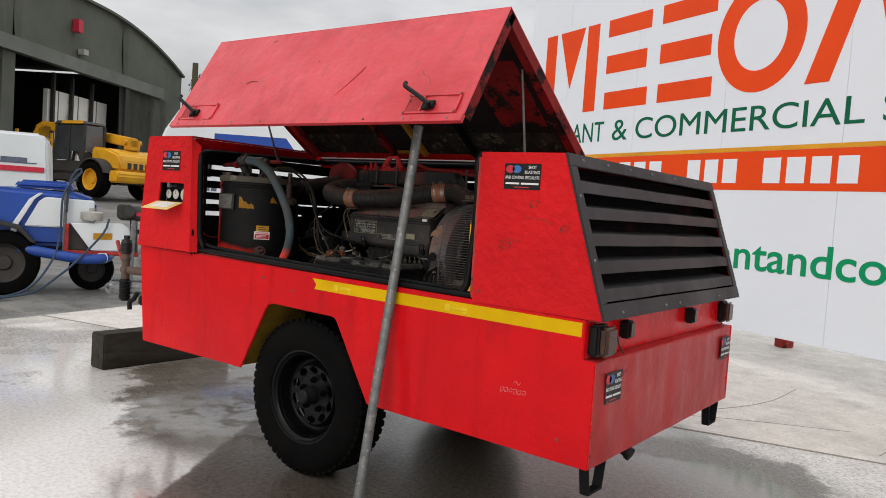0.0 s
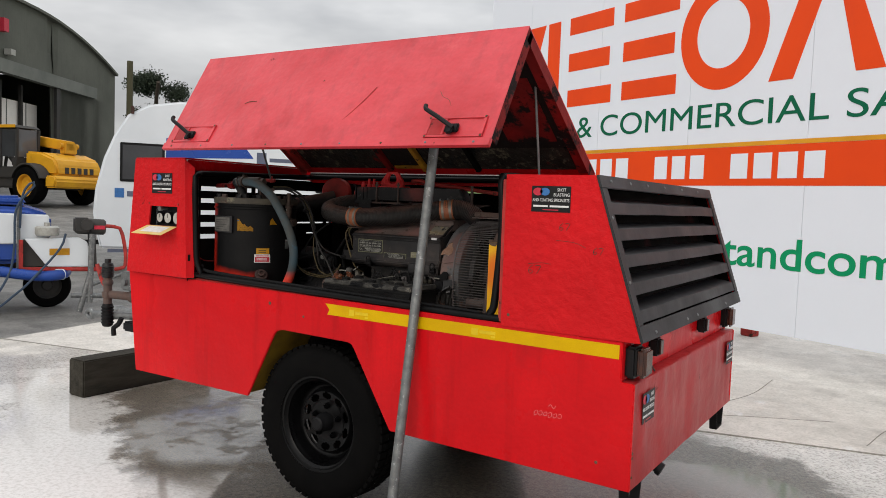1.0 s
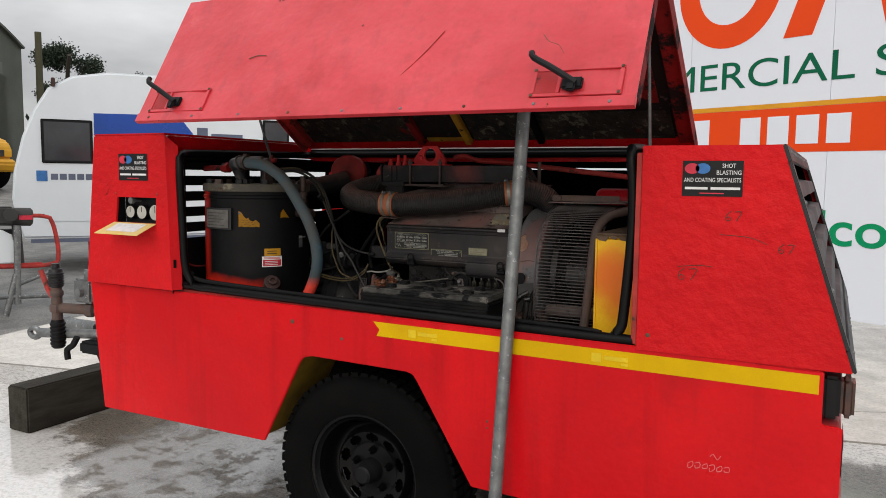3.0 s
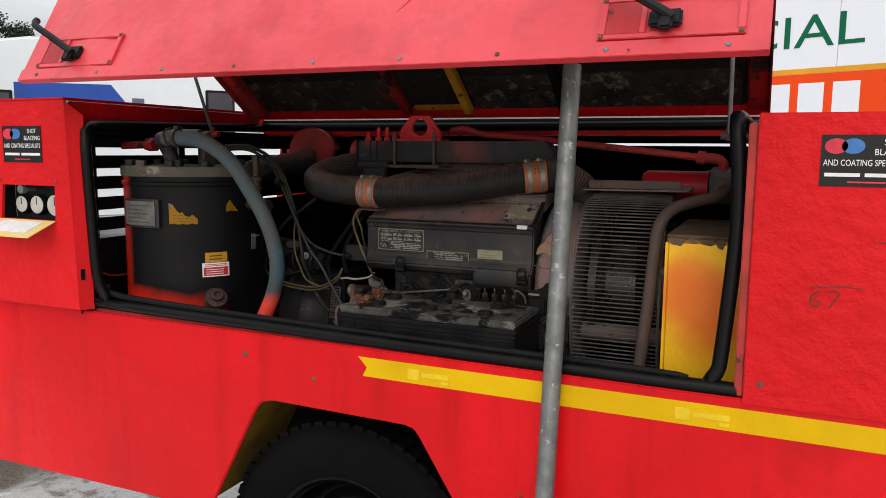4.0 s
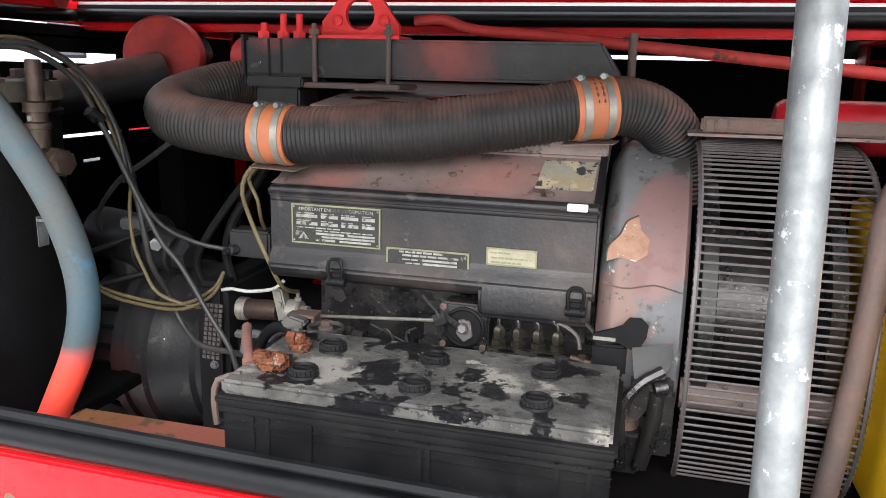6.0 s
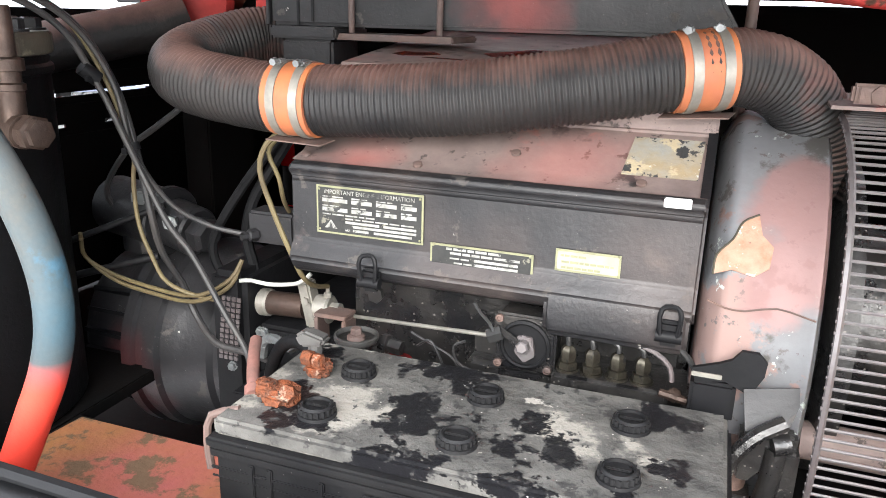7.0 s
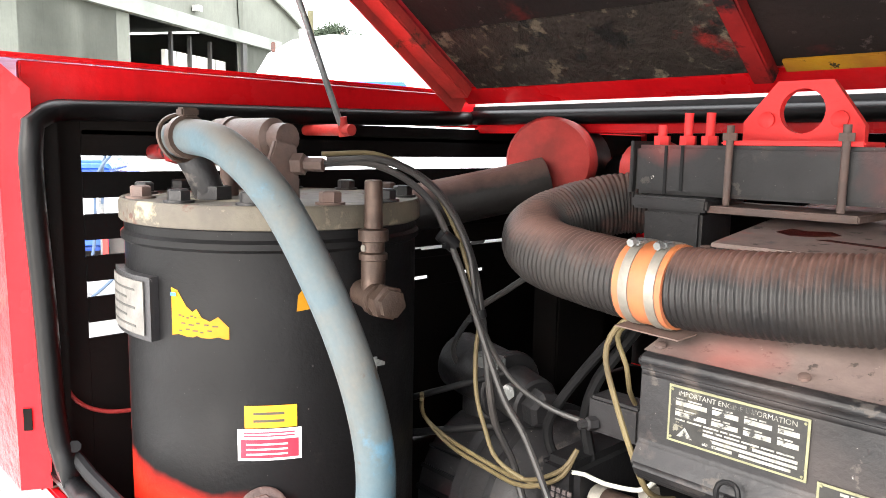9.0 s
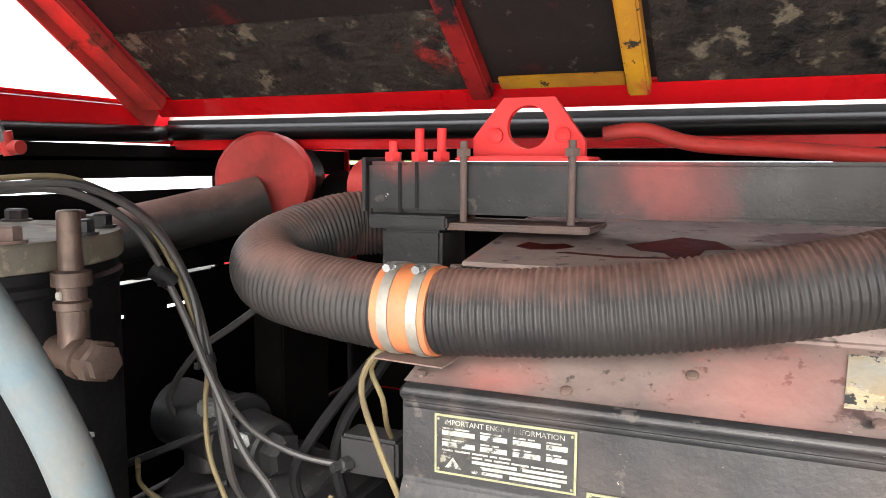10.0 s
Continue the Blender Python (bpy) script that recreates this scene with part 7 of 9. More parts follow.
part("top_bar", joined(box((0.486, 0.49, 1.2625), (0.72, 0.505, 1.283), 0.003), turned([(0.010, 0), (0.010, 0.005), (0.006, 0.007), (0, 0.007)], (0.512, 0.49, 1.272), (0, -1, 0), 6), box((0.492, 0.487, 1.264), (0.505, 0.4899, 1.28), 0.001)), M_RUSTPIPE, engine, "rusty slotted top bar")

# lifting beam with the red eye plate
beam = part("lifting_beam", prism([(-0.27, 1.320), (0.378, 1.320), (0.338, 1.384), (-0.27, 1.384)], "y", 0.60, 0.668, 0.005), overspray(M_DUSTY, "black_paint_with_red_overspray", (((0.07, 0.6, 1.37), 0.025, 0.5), ((0.11, 0.6, 1.34), 0.03, 0.5), ((-0.21, 0.63, 1.41), 0.02, 0.6), ((-0.06, 0.66, 1.43), 0.05, 0.8), ((0.1, 0.68, 1.42), 0.05, 0.8)), (0.34, 0.06, 0.05), (0.1, 0.65, 0.795), 0.05, 7.0, 0.04), engine, "black lifting beam streaked with red overspray")
eye = []
for p in ((-0.137, 1.388), (0.001, 1.388), (0.001, 1.408), (-0.036, 1.460), (-0.098, 1.460), (-0.137, 1.413)):
    eye.append(p)


def eye_plate():
    bm = bmesh.new()
    ring = [(-0.068 + 0.026 * math.cos(2 * math.pi * k / 24), 1.425 + 0.026 * math.sin(2 * math.pi * k / 24)) for k in range(24)]
    for y in (0.628, 0.640):
        vo, vi = [bm.verts.new((x, y, z)) for x, z in eye], [bm.verts.new((x, y, z)) for x, z in ring]
        es = [bm.edges.new((vo[k], vo[(k + 1) % 6])) for k in range(6)] + [bm.edges.new((vi[k], vi[(k + 1) % 24])) for k in range(24)]
        bmesh.ops.triangle_fill(bm, edges=es, use_beauty=True)
    bm.verts.ensure_lookup_table()
    n = 30
    for k in range(6):
        j = (k + 1) % 6
        bm.faces.new((bm.verts[k], bm.verts[j], bm.verts[n + j], bm.verts[n + k]))
    for k in range(24):
        j = (k + 1) % 24
        bm.faces.new((bm.verts[6 + k], bm.verts[6 + j], bm.verts[n + 6 + j], bm.verts[n + 6 + k]))
    bmesh.ops.recalc_face_normals(bm, faces=bm.faces)
    return bm


ep = part("eye_plate", joined(eye_plate(), box((-0.15, 0.598, 1.3845), (0.012, 0.672, 1.390), 0.002)), M_BRIGHT_RED, engine, "red lifting eye plate")
for x in (-0.108, -0.025):
    part("bolt", turned([(0.0095, 0), (0.0095, 0.004), (0.006, 0.006), (0, 0.006)], (x, 0.628, 1.415), (0, -1, 0), 16), M_BRIGHT_RED, ep)
for x in (-0.137, -0.006):
    part("u_bolt", joined(rod((x, 0.595, 1.312), (x, 0.595, 1.408), 0.0045, 10), turned([(0.009, 0), (0.009, 0.009)], (x, 0.595, 1.39), (0, 0, 1), 6)), M_RUSTPIPE, ep)
part("clamp_plate", box((-0.165, 0.575, 1.303), (0.02, 0.68, 1.3115), 0.002), M_RUSTPIPE, engine)
for x, h in ((-0.245, 0.02), (-0.208, 0.035), (-0.178, 0.035)):
    part("stud", joined(turned([(0.011, 0), (0.011, 0.012)], (x, 0.625, 1.384), (0, 0, 1), 6), rod((x, 0.625, 1.39), (x, 0.625, 1.39 + h), 0.006, 10)), M_BRIGHT_RED, engine, "red stud and nut")
mb = part("mount_block", box((-0.238, 0.576, 1.19), (-0.158, 0.66, 1.3025), 0.004), M_DUSTY, engine, "black rubber mount block")
part("mount_cap", box((-0.252, 0.567, 1.3028), (-0.148, 0.67, 1.3195), 0.003), M_DUSTY, mb, "dusty steel cap")
for x, h in ((-0.226, 0.064), (-0.203, 0.058)):
    part("oil_run", box((x, 0.5985, 1.384 - h), (x + 0.0045, 0.5998, 1.383), 0.0004), M_BLACK, beam, "dark run of oil", 0)
part("beam_end", box((-0.276, 0.597, 1.3205), (-0.2705, 0.671, 1.389), 0.001), M_DUSTY, beam)
part("beam_post", rod((0.383, 0.64, 1.22), (0.383, 0.64, 1.40), 0.007, 10), M_RUSTPIPE, engine)
part("exhaust_red", rod((-0.32, 0.70, 1.35), (-0.272, 0.68, 1.35), 0.04, 20), M_RED_OLD, engine)

# ribbed air hose with orange sleeves
air_pts = [(-0.24, 0.66, 1.302), (-0.305, 0.625, 1.302), (-0.35, 0.56, 1.284), (-0.352, 0.50, 1.266), (-0.302, 0.45, 1.25), (-0.21, 0.428, 1.240), (-0.11, 0.424, 1.236), (0.05, 0.438, 1.245), (0.2, 0.468, 1.265), (0.32, 0.505, 1.287), (0.39, 0.535, 1.29), (0.44, 0.565, 1.265), (0.468, 0.59, 1.215), (0.475, 0.60, 1.15)]
airhose = thing("air_intake_hose", (0.1, 0.45, 1.2), "thick ribbed black rubber air hose with orange clamped sleeves", "hose")
part("hose_wall", hose(air_pts, 0.0425, 26, 0.0014, bulge=lambda i, n: 1.015 - 0.055 * (0.5 - 0.5 * math.cos(i * 2 * math.pi / 5)) ** 1.6 + 0.006 * math.sin(i * 0.21)), M_HOSE, airhose, "ribbed hose wall", 60)


def sleeve(a, b, r=0.0449):
    a, b = Vector(a), Vector(b)
    d = (b - a).normalized()
    sl = part("sleeve", hose([a - d * 0.006, b + d * 0.006], r, 28, smooth=False), M_ORANGE, airhose, "orange silicone sleeve")
    for q in (a + d * 0.008, b - d * 0.006):
        band = part("band_clamp", hose([q - d * 0.0055, q + d * 0.0055], r + 0.0016, 28, smooth=False), M_ZINC, sl, "zinc band clamp")
        top = q + Vector((0, -0.021, r - 0.0035))
        part("worm_screw", joined(box(top + Vector((-0.006, -0.006, 0.0)), top + Vector((0.006, 0.012, 0.007)), 0.002), rod(top + Vector((0, -0.006, 0.0045)), top + Vector((0, -0.014, 0.003)), 0.0045, 6)), M_STEEL, band)
    part("tail", slab([a + Vector((-0.015, -0.02, -r - 0.004)), b + Vector((0.015, -0.02, -r - 0.006)), b + Vector((0.022, 0.006, -r - 0.002)), a + Vector((-0.01, 0.006, -r - 0.001))], (0, 0, -1), 0.0015), M_RUSTPIPE, sl)


sleeve((-0.146, 0.4245, 1.2368), (-0.101, 0.4242, 1.2363))
sleeve((0.311, 0.5023, 1.2851), (0.355, 0.52, 1.2897))

# air filter canister and intake pipe behind
can = thing("air_filter_canister", (-0.56, 0.92, 1.2), "black air filter canister with a red end cap", "canister")
cd = Vector((0.42, -0.9, 0.02)).normalized()
c0 = Vector((-0.625, 0.94, 1.35))
part("body", rod(c0, c0 + cd * 0.16, 0.076, 32), M_BLACK, can)
part("end_cap", turned([(0.074, 0), (0.078, 0.003), (0.078, 0.04), (0.072, 0.05), (0.045, 0.056), (0, 0.058)], c0 + cd * 0.1605, cd, 32), M_RED_OLD, can, "red end cap")
part("intake_pipe", hose([(-0.79, 0.44, 1.235), (-0.68, 0.56, 1.27), (-0.57, 0.70, 1.308), (-0.535, 0.745, 1.322)], 0.041, 22, 0.02), M_HOSE, can, "dusty black intake pipe")
part("outlet", hose([(-0.50, 0.93, 1.33), (-0.40, 0.86, 1.32), (-0.30, 0.75, 1.302), (-0.25, 0.675, 1.302)], 0.04, 20, 0.02), M_BLACK, can)
part("stand", box((-0.60, 0.80, 0.80), (-0.54, 0.95, 1.25), 0.004), M_INSIDE, can)

# air end, with its bell housing
airend = thing("compressor_air_end", (-0.3, 0.62, 0.795), "large black rotary compressor casing with ribs and a bell housing", "compressor")
M_CASING = overspray(M_DUSTY, "black_casing_with_red_edge", (((-0.49, 0.5, 0.76), 0.06, 0.3),), (0.12, 0.014, 0.013), (-0.3, 0.62, 0.795))
AX = Vector((-0.60, 0.64, 0.80))
part("casing", turned([(0.10, 0), (0.13, 0.006), (0.135, 0.02), (0.135, 0.10), (0.158, 0.108), (0.172, 0.114), (0.172, 0.132), (0.165, 0.136), (0.165, 0.150), (0.171, 0.154), (0.171, 0.176), (0.163, 0.182), (0.160, 0.215), (0.155, 0.222), (0.155, 0.262), (0.148, 0.27), (0.148, 0.295)], AX, (1, 0, 0), 64), M_CASING, airend, "black ribbed casing")
for k in range(11):
    a = radians(140 + k * 14)
    c = Vector((0, math.cos(a), math.sin(a)))
    part("casing_rib", slab([AX + Vector((0.108, 0, 0)) + c * 0.134, AX + Vector((0.01, 0, 0)) + c * 0.134, AX + Vector((0.015, 0, 0)) + c * 0.145, AX + Vector((0.108, 0, 0)) + c * 0.160], Vector((1, 0, 0)).cross(c), 0.006), M_BLACK, airend)
part("bell_plate", joined(box((-0.305, 0.462, 0.62), (-0.245, 0.82, 0.98), 0.01), box((-0.245, 0.49, 0.66), (-0.10, 0.80, 0.895), 0.006)), M_BLACK, airend, "black bell housing with small square vents")
part("vent_mesh", joined(*[box((-0.292 + (k % 4) * 0.0085 + (k // 4) * 0.001, 0.4595, 0.845 + (k // 4) * 0.0085), (-0.286 + (k % 4) * 0.0085 + (k // 4) * 0.001, 0.4618, 0.851 + (k // 4) * 0.0085)) for k in range(48)]), M_WIRE, airend, "small square vents", 0)
for x, z in ((-0.238, 0.93), (-0.232, 0.885), (-0.27, 0.835)):
    part("bolt", hexbolt((x, 0.462 if x < -0.25 else 0.49, min(z, 0.885)), (0, -1, 0), 0.006, 0.006), M_STEEL, airend)
part("base", box((-0.36, 0.54, 0.4705), (-0.30, 0.74, 0.66), 0.004), M_BLACK, airend)
part("mount_arm", box((-0.20, 0.36, 0.845), (-0.11, 0.46, 0.856), 0.002), M_BLACK, airend)
part("top_valve", joined(rod((-0.60, 0.61, 1.015), (-0.465, 0.58, 1.008), 0.05, 24, bev=0.008), rod((-0.47, 0.581, 1.008), (-0.455, 0.578, 1.007), 0.057, 24, bev=0.003), rod((-0.455, 0.578, 1.007), (-0.395, 0.565, 0.998), 0.04, 20, bev=0.004), turned([(0.03, 0), (0.03, 0.02), (0.022, 0.026), (0, 0.026)], (-0.395, 0.565, 0.998), (1, -0.2, -0.12), 6), rod((-0.52, 0.60, 0.95), (-0.52, 0.60, 1.0), 0.045, 18)), M_DUSTY, airend, "dusty black unloader valve")
part("unloader_lug", joined(box((-0.50, 0.535, 1.04), (-0.45, 0.56, 1.062), 0.004), turned([(0.012, 0), (0.012, 0.012)], (-0.42, 0.535, 1.02), (0.3, -1, 0.1), 6)), M_STEEL, airend)
part("bracing", joined(rod((-0.58, 0.44, 0.93), (-0.42, 0.50, 0.975), 0.006), rod((-0.56, 0.45, 0.99), (-0.42, 0.52, 1.05), 0.005)), M_BLACK, airend)
part("valve_block", joined(box((-0.246, 0.482, 1.024), (-0.172, 0.525, 1.07), 0.004), turned([(0.009, 0), (0.009, 0.012), (0.006, 0.014), (0.006, 0.024)], (-0.232, 0.482, 1.037), (-0.5, -1, 0), 6)), M_DUSTY, airend, "small cast valve block")

# worn rail behind the sill
part("inner_rail", slab([(-0.42, 0.06, 0.796), (-0.07, 0.06, 0.796), (-0.07, 0.30, 0.796), (-0.40, 0.30, 0.796)], (0, 0, 1), 0.012, 0.002), material("rusty_red_yellow_rail", (0.3, 0.08, 0.07), (0.26, 0.12, 0.04), 4.0, 0.6, 0.8, bump=0.4, stains=(((0.11, 0.07, 0.04), 14.0, 0.52, 0.04, 0.85),)), trailer, "flaking red and yellow rail")

# ---- battery ----
battery = thing("battery", (0.17, 0.235, 0.775), "large dirty black lorry battery with corroded terminals", "battery")
BX0, BX1, BY0, BY1 = -0.06, 0.405, 0.135, 0.335
case = part("case", box((BX0, BY0, 0.796), (BX1, BY1, 0.935), 0.006), M_BATT, battery, "black ribbed battery case")
for x in (-0.02, 0.0, 0.055, 0.19, 0.2, 0.345, 0.38):
    part("case_rib", box((x, BY0 - 0.0035, 0.80), (x + 0.006, BY0 - 0.0001, 0.925), 0.001), M_BATT, case)
part("case_ledge", joined(box((BX0 - 0.002, BY0 - 0.003, 0.912), (BX1 + 0.002, BY0 - 0.0002, 0.9155), 0.001), box((BX0 - 0.002, BY0 - 0.0025, 0.903), (BX1 + 0.002, BY0 - 0.0002, 0.9055), 0.001), box((0.10, BY0 - 0.0045, 0.917), (BX1, BY0 - 0.0002, 0.924), 0.001)), M_BATT, case)
part("rim", joined(box((BX0 - 0.006, BY0 - 0.006, 0.936), (BX1 + 0.006, BY1 + 0.006, 0.947), 0.003), box((BX0 - 0.003, BY0 - 0.003, 0.925), (BX1 + 0.003, BY1 + 0.003, 0.9355), 0.002)), M_BATT, battery)
part("top", box((BX0, BY0, 0.9475), (BX1, BY1, 0.966), 0.004), M_BATTOP, battery, "grey dirt-caked battery top")
for x in (0.029, 0.172, 0.317):
    for y in (0.18, 0.272):
        cap = part("vent_cap", turned([(0.0195, 0), (0.019, 0.003), (0.0165, 0.0035), (0.0165, 0.0095), (0.0145, 0.0115), (0.013, 0.0115), (0.0125, 0.0085), (0.0, 0.0085)], (x, y, 0.966), (0, 0, 1), 24), M_BATT, battery, "black vent cap")
        part("knurl", joined(*[box((x + math.cos(a) * 0.0163 - 0.0016, y + math.sin(a) * 0.0163 - 0.0016, 0.9697), (x + math.cos(a) * 0.0163 + 0.0016, y + math.sin(a) * 0.0163 + 0.0016, 0.9752)) for a in [k * math.pi / 9 for k in range(18)]], box((x - 0.0115, y - 0.002, 0.9745), (x + 0.0115, y + 0.002, 0.9768), 0.0008)), M_BATT, cap, smooth=0)


def lump(c, size, seed):
    """A crusted, uneven block."""
    bm = bmesh.new()
    bmesh.ops.create_icosphere(bm, subdivisions=3, radius=1.0)
    for v in bm.verts:
        p = v.co.copy()
        q = Vector([math.copysign(abs(x) ** 0.6, x) for x in p])
        d = 1.0 + 0.3 * noise.noise(p * 2.0 + Vector((seed, 0, 0))) + 0.3 * noise.noise(p * 5.0 + Vector((0, seed, 0)))
        v.co = Vector(c) + Vector([a * b * d for a, b in zip(q, size)])
    return bm


part("terminal", joined(lump((-0.012, 0.256, 0.973), (0.013, 0.012, 0.008), 3.0), nut((-0.026, 0.252, 0.985), (1, -0.15, 0.05), 0.0085, 0.012), nut((-0.012, 0.25, 0.985), (1, -0.15, 0.05), 0.0078, 0.009)), M_CORRODED, battery, "copper-brown corroded terminal nuts")
part("terminal_lug", joined(prism([(-0.035, 0.992), (-0.008, 0.996), (-0.004, 1.006), (-0.03, 1.012), (-0.042, 1.004)], "y", 0.257, 0.275, 0.003), rod((-0.02, 0.266, 0.985), (-0.02, 0.266, 1.0), 0.008, 8)), M_CASTGREY, battery, "grey cable lug")
part("terminal", joined(lump((-0.016, 0.188, 0.974), (0.017, 0.015, 0.010), 1.0), lump((-0.028, 0.183, 0.981), (0.010, 0.009, 0.009), 9.0), nut((-0.006, 0.184, 0.977), (0.3, -0.6, 0.5), 0.0095, 0.012)), M_CORRODED, battery, "crusted corroded terminal")
part("lead_end", joined(hose([(-0.052, 0.196, 0.964), (-0.064, 0.212, 0.971), (-0.080, 0.238, 0.979), (-0.096, 0.268, 0.986)], 0.0068, 10, 0.008), turned([(0.010, 0), (0.010, 0.012), (0.007, 0.015)], (-0.05, 0.192, 0.962), (-0.4, 0.6, 0.3), 10)), M_LEADEND, battery, "pinkish-brown stub of a battery lead")
part("earth_lead", hose([(-0.02, 0.265, 0.985), (-0.05, 0.28, 0.988), (-0.085, 0.30, 0.965), (-0.12, 0.33, 0.91), (-0.14, 0.36, 0.86)], 0.008, 10), M_RUBBER, battery)
part("hold_chain", hose([(-0.045, 0.16, 0.965), (-0.075, 0.155, 0.955), (-0.078, 0.15, 0.93), (-0.074, 0.148, 0.90)], 0.0042, 8), M_RUSTPIPE, battery)

# ---- fuel tank, filter, pipes ----
fuel = thing("fuel_tank", (0.81, 0.3, 0.795), "yellow steel fuel tank with a rusty flaking top", "tank")
part("body", box((0.722, 0.20, 0.796), (0.896, 0.635, 1.172), 0.010, 3), overspray(M_YELLOW, "yellow_paint_with_orange_stains", (((0.80, 0.2, 1.03), 0.06, 0.85), ((0.87, 0.2, 1.02), 0.05, 0.8), ((0.75, 0.2, 1.06), 0.04, 0.7), ((0.785, 0.2, 1.11), 0.03, 0.6), ((0.84, 0.2, 0.95), 0.04, 0.6)), (0.7, 0.14, 0.008), (0.81, 0.3, 0.795), 0.05, 5.0, 0.04), fuel, "yellow tank with orange stains")
part("top", joined(box((0.724, 0.1995, 1.1725), (0.894, 0.633, 1.180), 0.003), *[prism([(x, 1.172), (x + w, 1.172), (x + w * 0.7, 1.172 - d), (x + w * 0.25, 1.172 - d * 0.8)], "y", 0.1985, 0.1998) for x, w, d in ((0.724, 0.045, 0.016), (0.765, 0.03, 0.009), (0.79, 0.04, 0.013), (0.825, 0.022, 0.02), (0.845, 0.05, 0.012))]), M_RUSTTOP, fuel, "brown rusty top")
for z in (1.02, 0.93):
    part("stud", hexbolt((0.896, 0.22, z), (1, 0, 0), 0.005, 0.005), M_RUSTPIPE, fuel)
M_CANRED = material("filter_can_red", (0.36, 0.010, 0.016), (0.28, 0.008, 0.012), 12.0, 0.25, 0.4, bump=0.05, spec=0.35, stains=(((0.07, 0.03, 0.025), 22.0, 0.7, 0.03, 0.8),))
filt = thing("oil_filter", (0.68, 0.65, 1.2), "red spin-on oil filter on a grey cast head", "filter")
part("can", turned([(0.02, 0), (0.034, 0.003), (0.040, 0.012), (0.041, 0.02), (0.041, 0.165), (0.043, 0.168), (0.043, 0.176)], (0.60, 0.655, 1.266), (1, -0.06, 0), 32), M_CANRED, filt, "glossy red filter can")
part("head", joined(box((0.777, 0.605, 1.225), (0.865, 0.69, 1.318), 0.006), box((0.866, 0.60, 1.215), (0.885, 0.70, 1.325), 0.003)), M_CASTGREY, filt, "grey cast filter head")
part("bracket", box((0.84, 0.645, 0.80), (0.88, 0.685, 1.224), 0.002), M_INSIDE, filt)
part("union", turned([(0.028, 0), (0.028, 0.012), (0.02, 0.014), (0.02, 0.03)], (0.815, 0.605, 1.262), (0, -1, 0), 6), M_RUSTPIPE, filt)
pipe = thing("oil_pipe", (0.66, 0.33, 0.8), "brown painted oil pipe bent down in front of the fan guard", "pipe")
part("pipe_wall", hose([(0.815, 0.60, 1.262), (0.815, 0.53, 1.255), (0.80, 0.49, 1.246), (0.76, 0.44, 1.238), (0.715, 0.385, 1.222), (0.69, 0.345, 1.185), (0.684, 0.325, 1.12), (0.676, 0.315, 1.0), (0.662, 0.31, 0.85), (0.658, 0.31, 0.80)], 0.0145, 14), M_RUSTPIPE, pipe)
line = thing("oil_return_line", (0.3, 0.68, 1.33), "red painted oil line along the lifting beam", "pipe")
part("pipe_wall", hose([(0.012, 0.685, 1.418), (0.06, 0.685, 1.422), (0.12, 0.68, 1.405), (0.25, 0.665, 1.395), (0.5, 0.63, 1.37), (0.75, 0.60, 1.344), (0.788, 0.60, 1.341)], 0.0095, 10), M_RED_OLD, line)
part("elbow", joined(rod((0.745, 0.60, 1.344), (0.765, 0.60, 1.342), 0.018, 6), hose([(0.765, 0.60, 1.342), (0.795, 0.60, 1.34), (0.808, 0.605, 1.33), (0.81, 0.61, 1.315)], 0.0135, 10)), M_RED_OLD, line)

# ---- wiring ----
def cable(name, pts, r, mat, label):
    return solo(name, hose(pts, r * 0.88, 8, 0.01), mat, label, "cable", at=pts[-1])


top = [(-0.505, 0.25, 1.353), (-0.465, 0.315, 1.352), (-0.44, 0.38, 1.31)]
cable("wire", top + [(-0.42, 0.415, 1.232), (-0.382, 0.42, 1.149), (-0.334, 0.42, 1.059), (-0.30, 0.425, 1.014), (-0.25, 0.42, 0.94), (-0.207, 0.41, 0.885), (-0.16, 0.36, 0.84)], 0.0052, M_CABLE_BLACK, "black cable looping down beside the tank")
cable("wire", [(x + 0.01, y + 0.01, z + 0.005) for x, y, z in top] + [(-0.412, 0.43, 1.24), (-0.39, 0.432, 1.15), (-0.353, 0.45, 1.078), (-0.292, 0.455, 1.05), (-0.237, 0.47, 1.038)], 0.0045, M_CABLE_BLACK, "thin grey-black cable to the valve block")
cable("wire", [(x + 0.004, y + 0.02, z + 0.004) for x, y, z in top] + [(-0.418, 0.44, 1.235), (-0.392, 0.44, 1.147), (-0.376, 0.44, 1.057), (-0.376, 0.455, 1.0), (-0.36, 0.475, 0.945), (-0.335, 0.47, 0.90), (-0.29, 0.452, 0.872), (-0.235, 0.452, 0.866), (-0.18, 0.43, 0.872)], 0.006, M_CABLE_BLACK, "black cable running to the engine")
cable("wire", [(x - 0.004, y + 0.012, z + 0.012) for x, y, z in top] + [(-0.428, 0.425, 1.26), (-0.41, 0.434, 1.20), (-0.394, 0.436, 1.152), (-0.399, 0.436, 1.10), (-0.396, 0.436, 1.044), (-0.38, 0.437, 1.0), (-0.356, 0.44, 0.959), (-0.30, 0.46, 0.936), (-0.256, 0.50, 0.927)], 0.0036, M_CABLE_TAN, "tan cable to the stop solenoid")
for p, q in (((-0.434, 0.40, 1.262), (-0.426, 0.418, 1.245)), ((-0.393, 0.432, 1.16), (-0.39, 0.432, 1.15))):
    solo("cable_tie", joined(hose([p, q], 0.0105, 12, smooth=False), box(Vector(q) + Vector((-0.004, -0.02, -0.002)), Vector(q) + Vector((0.004, -0.012, 0.006)), 0.001)), M_PLASTIC, "black plastic tie round the cables", "cable tie", at=q)
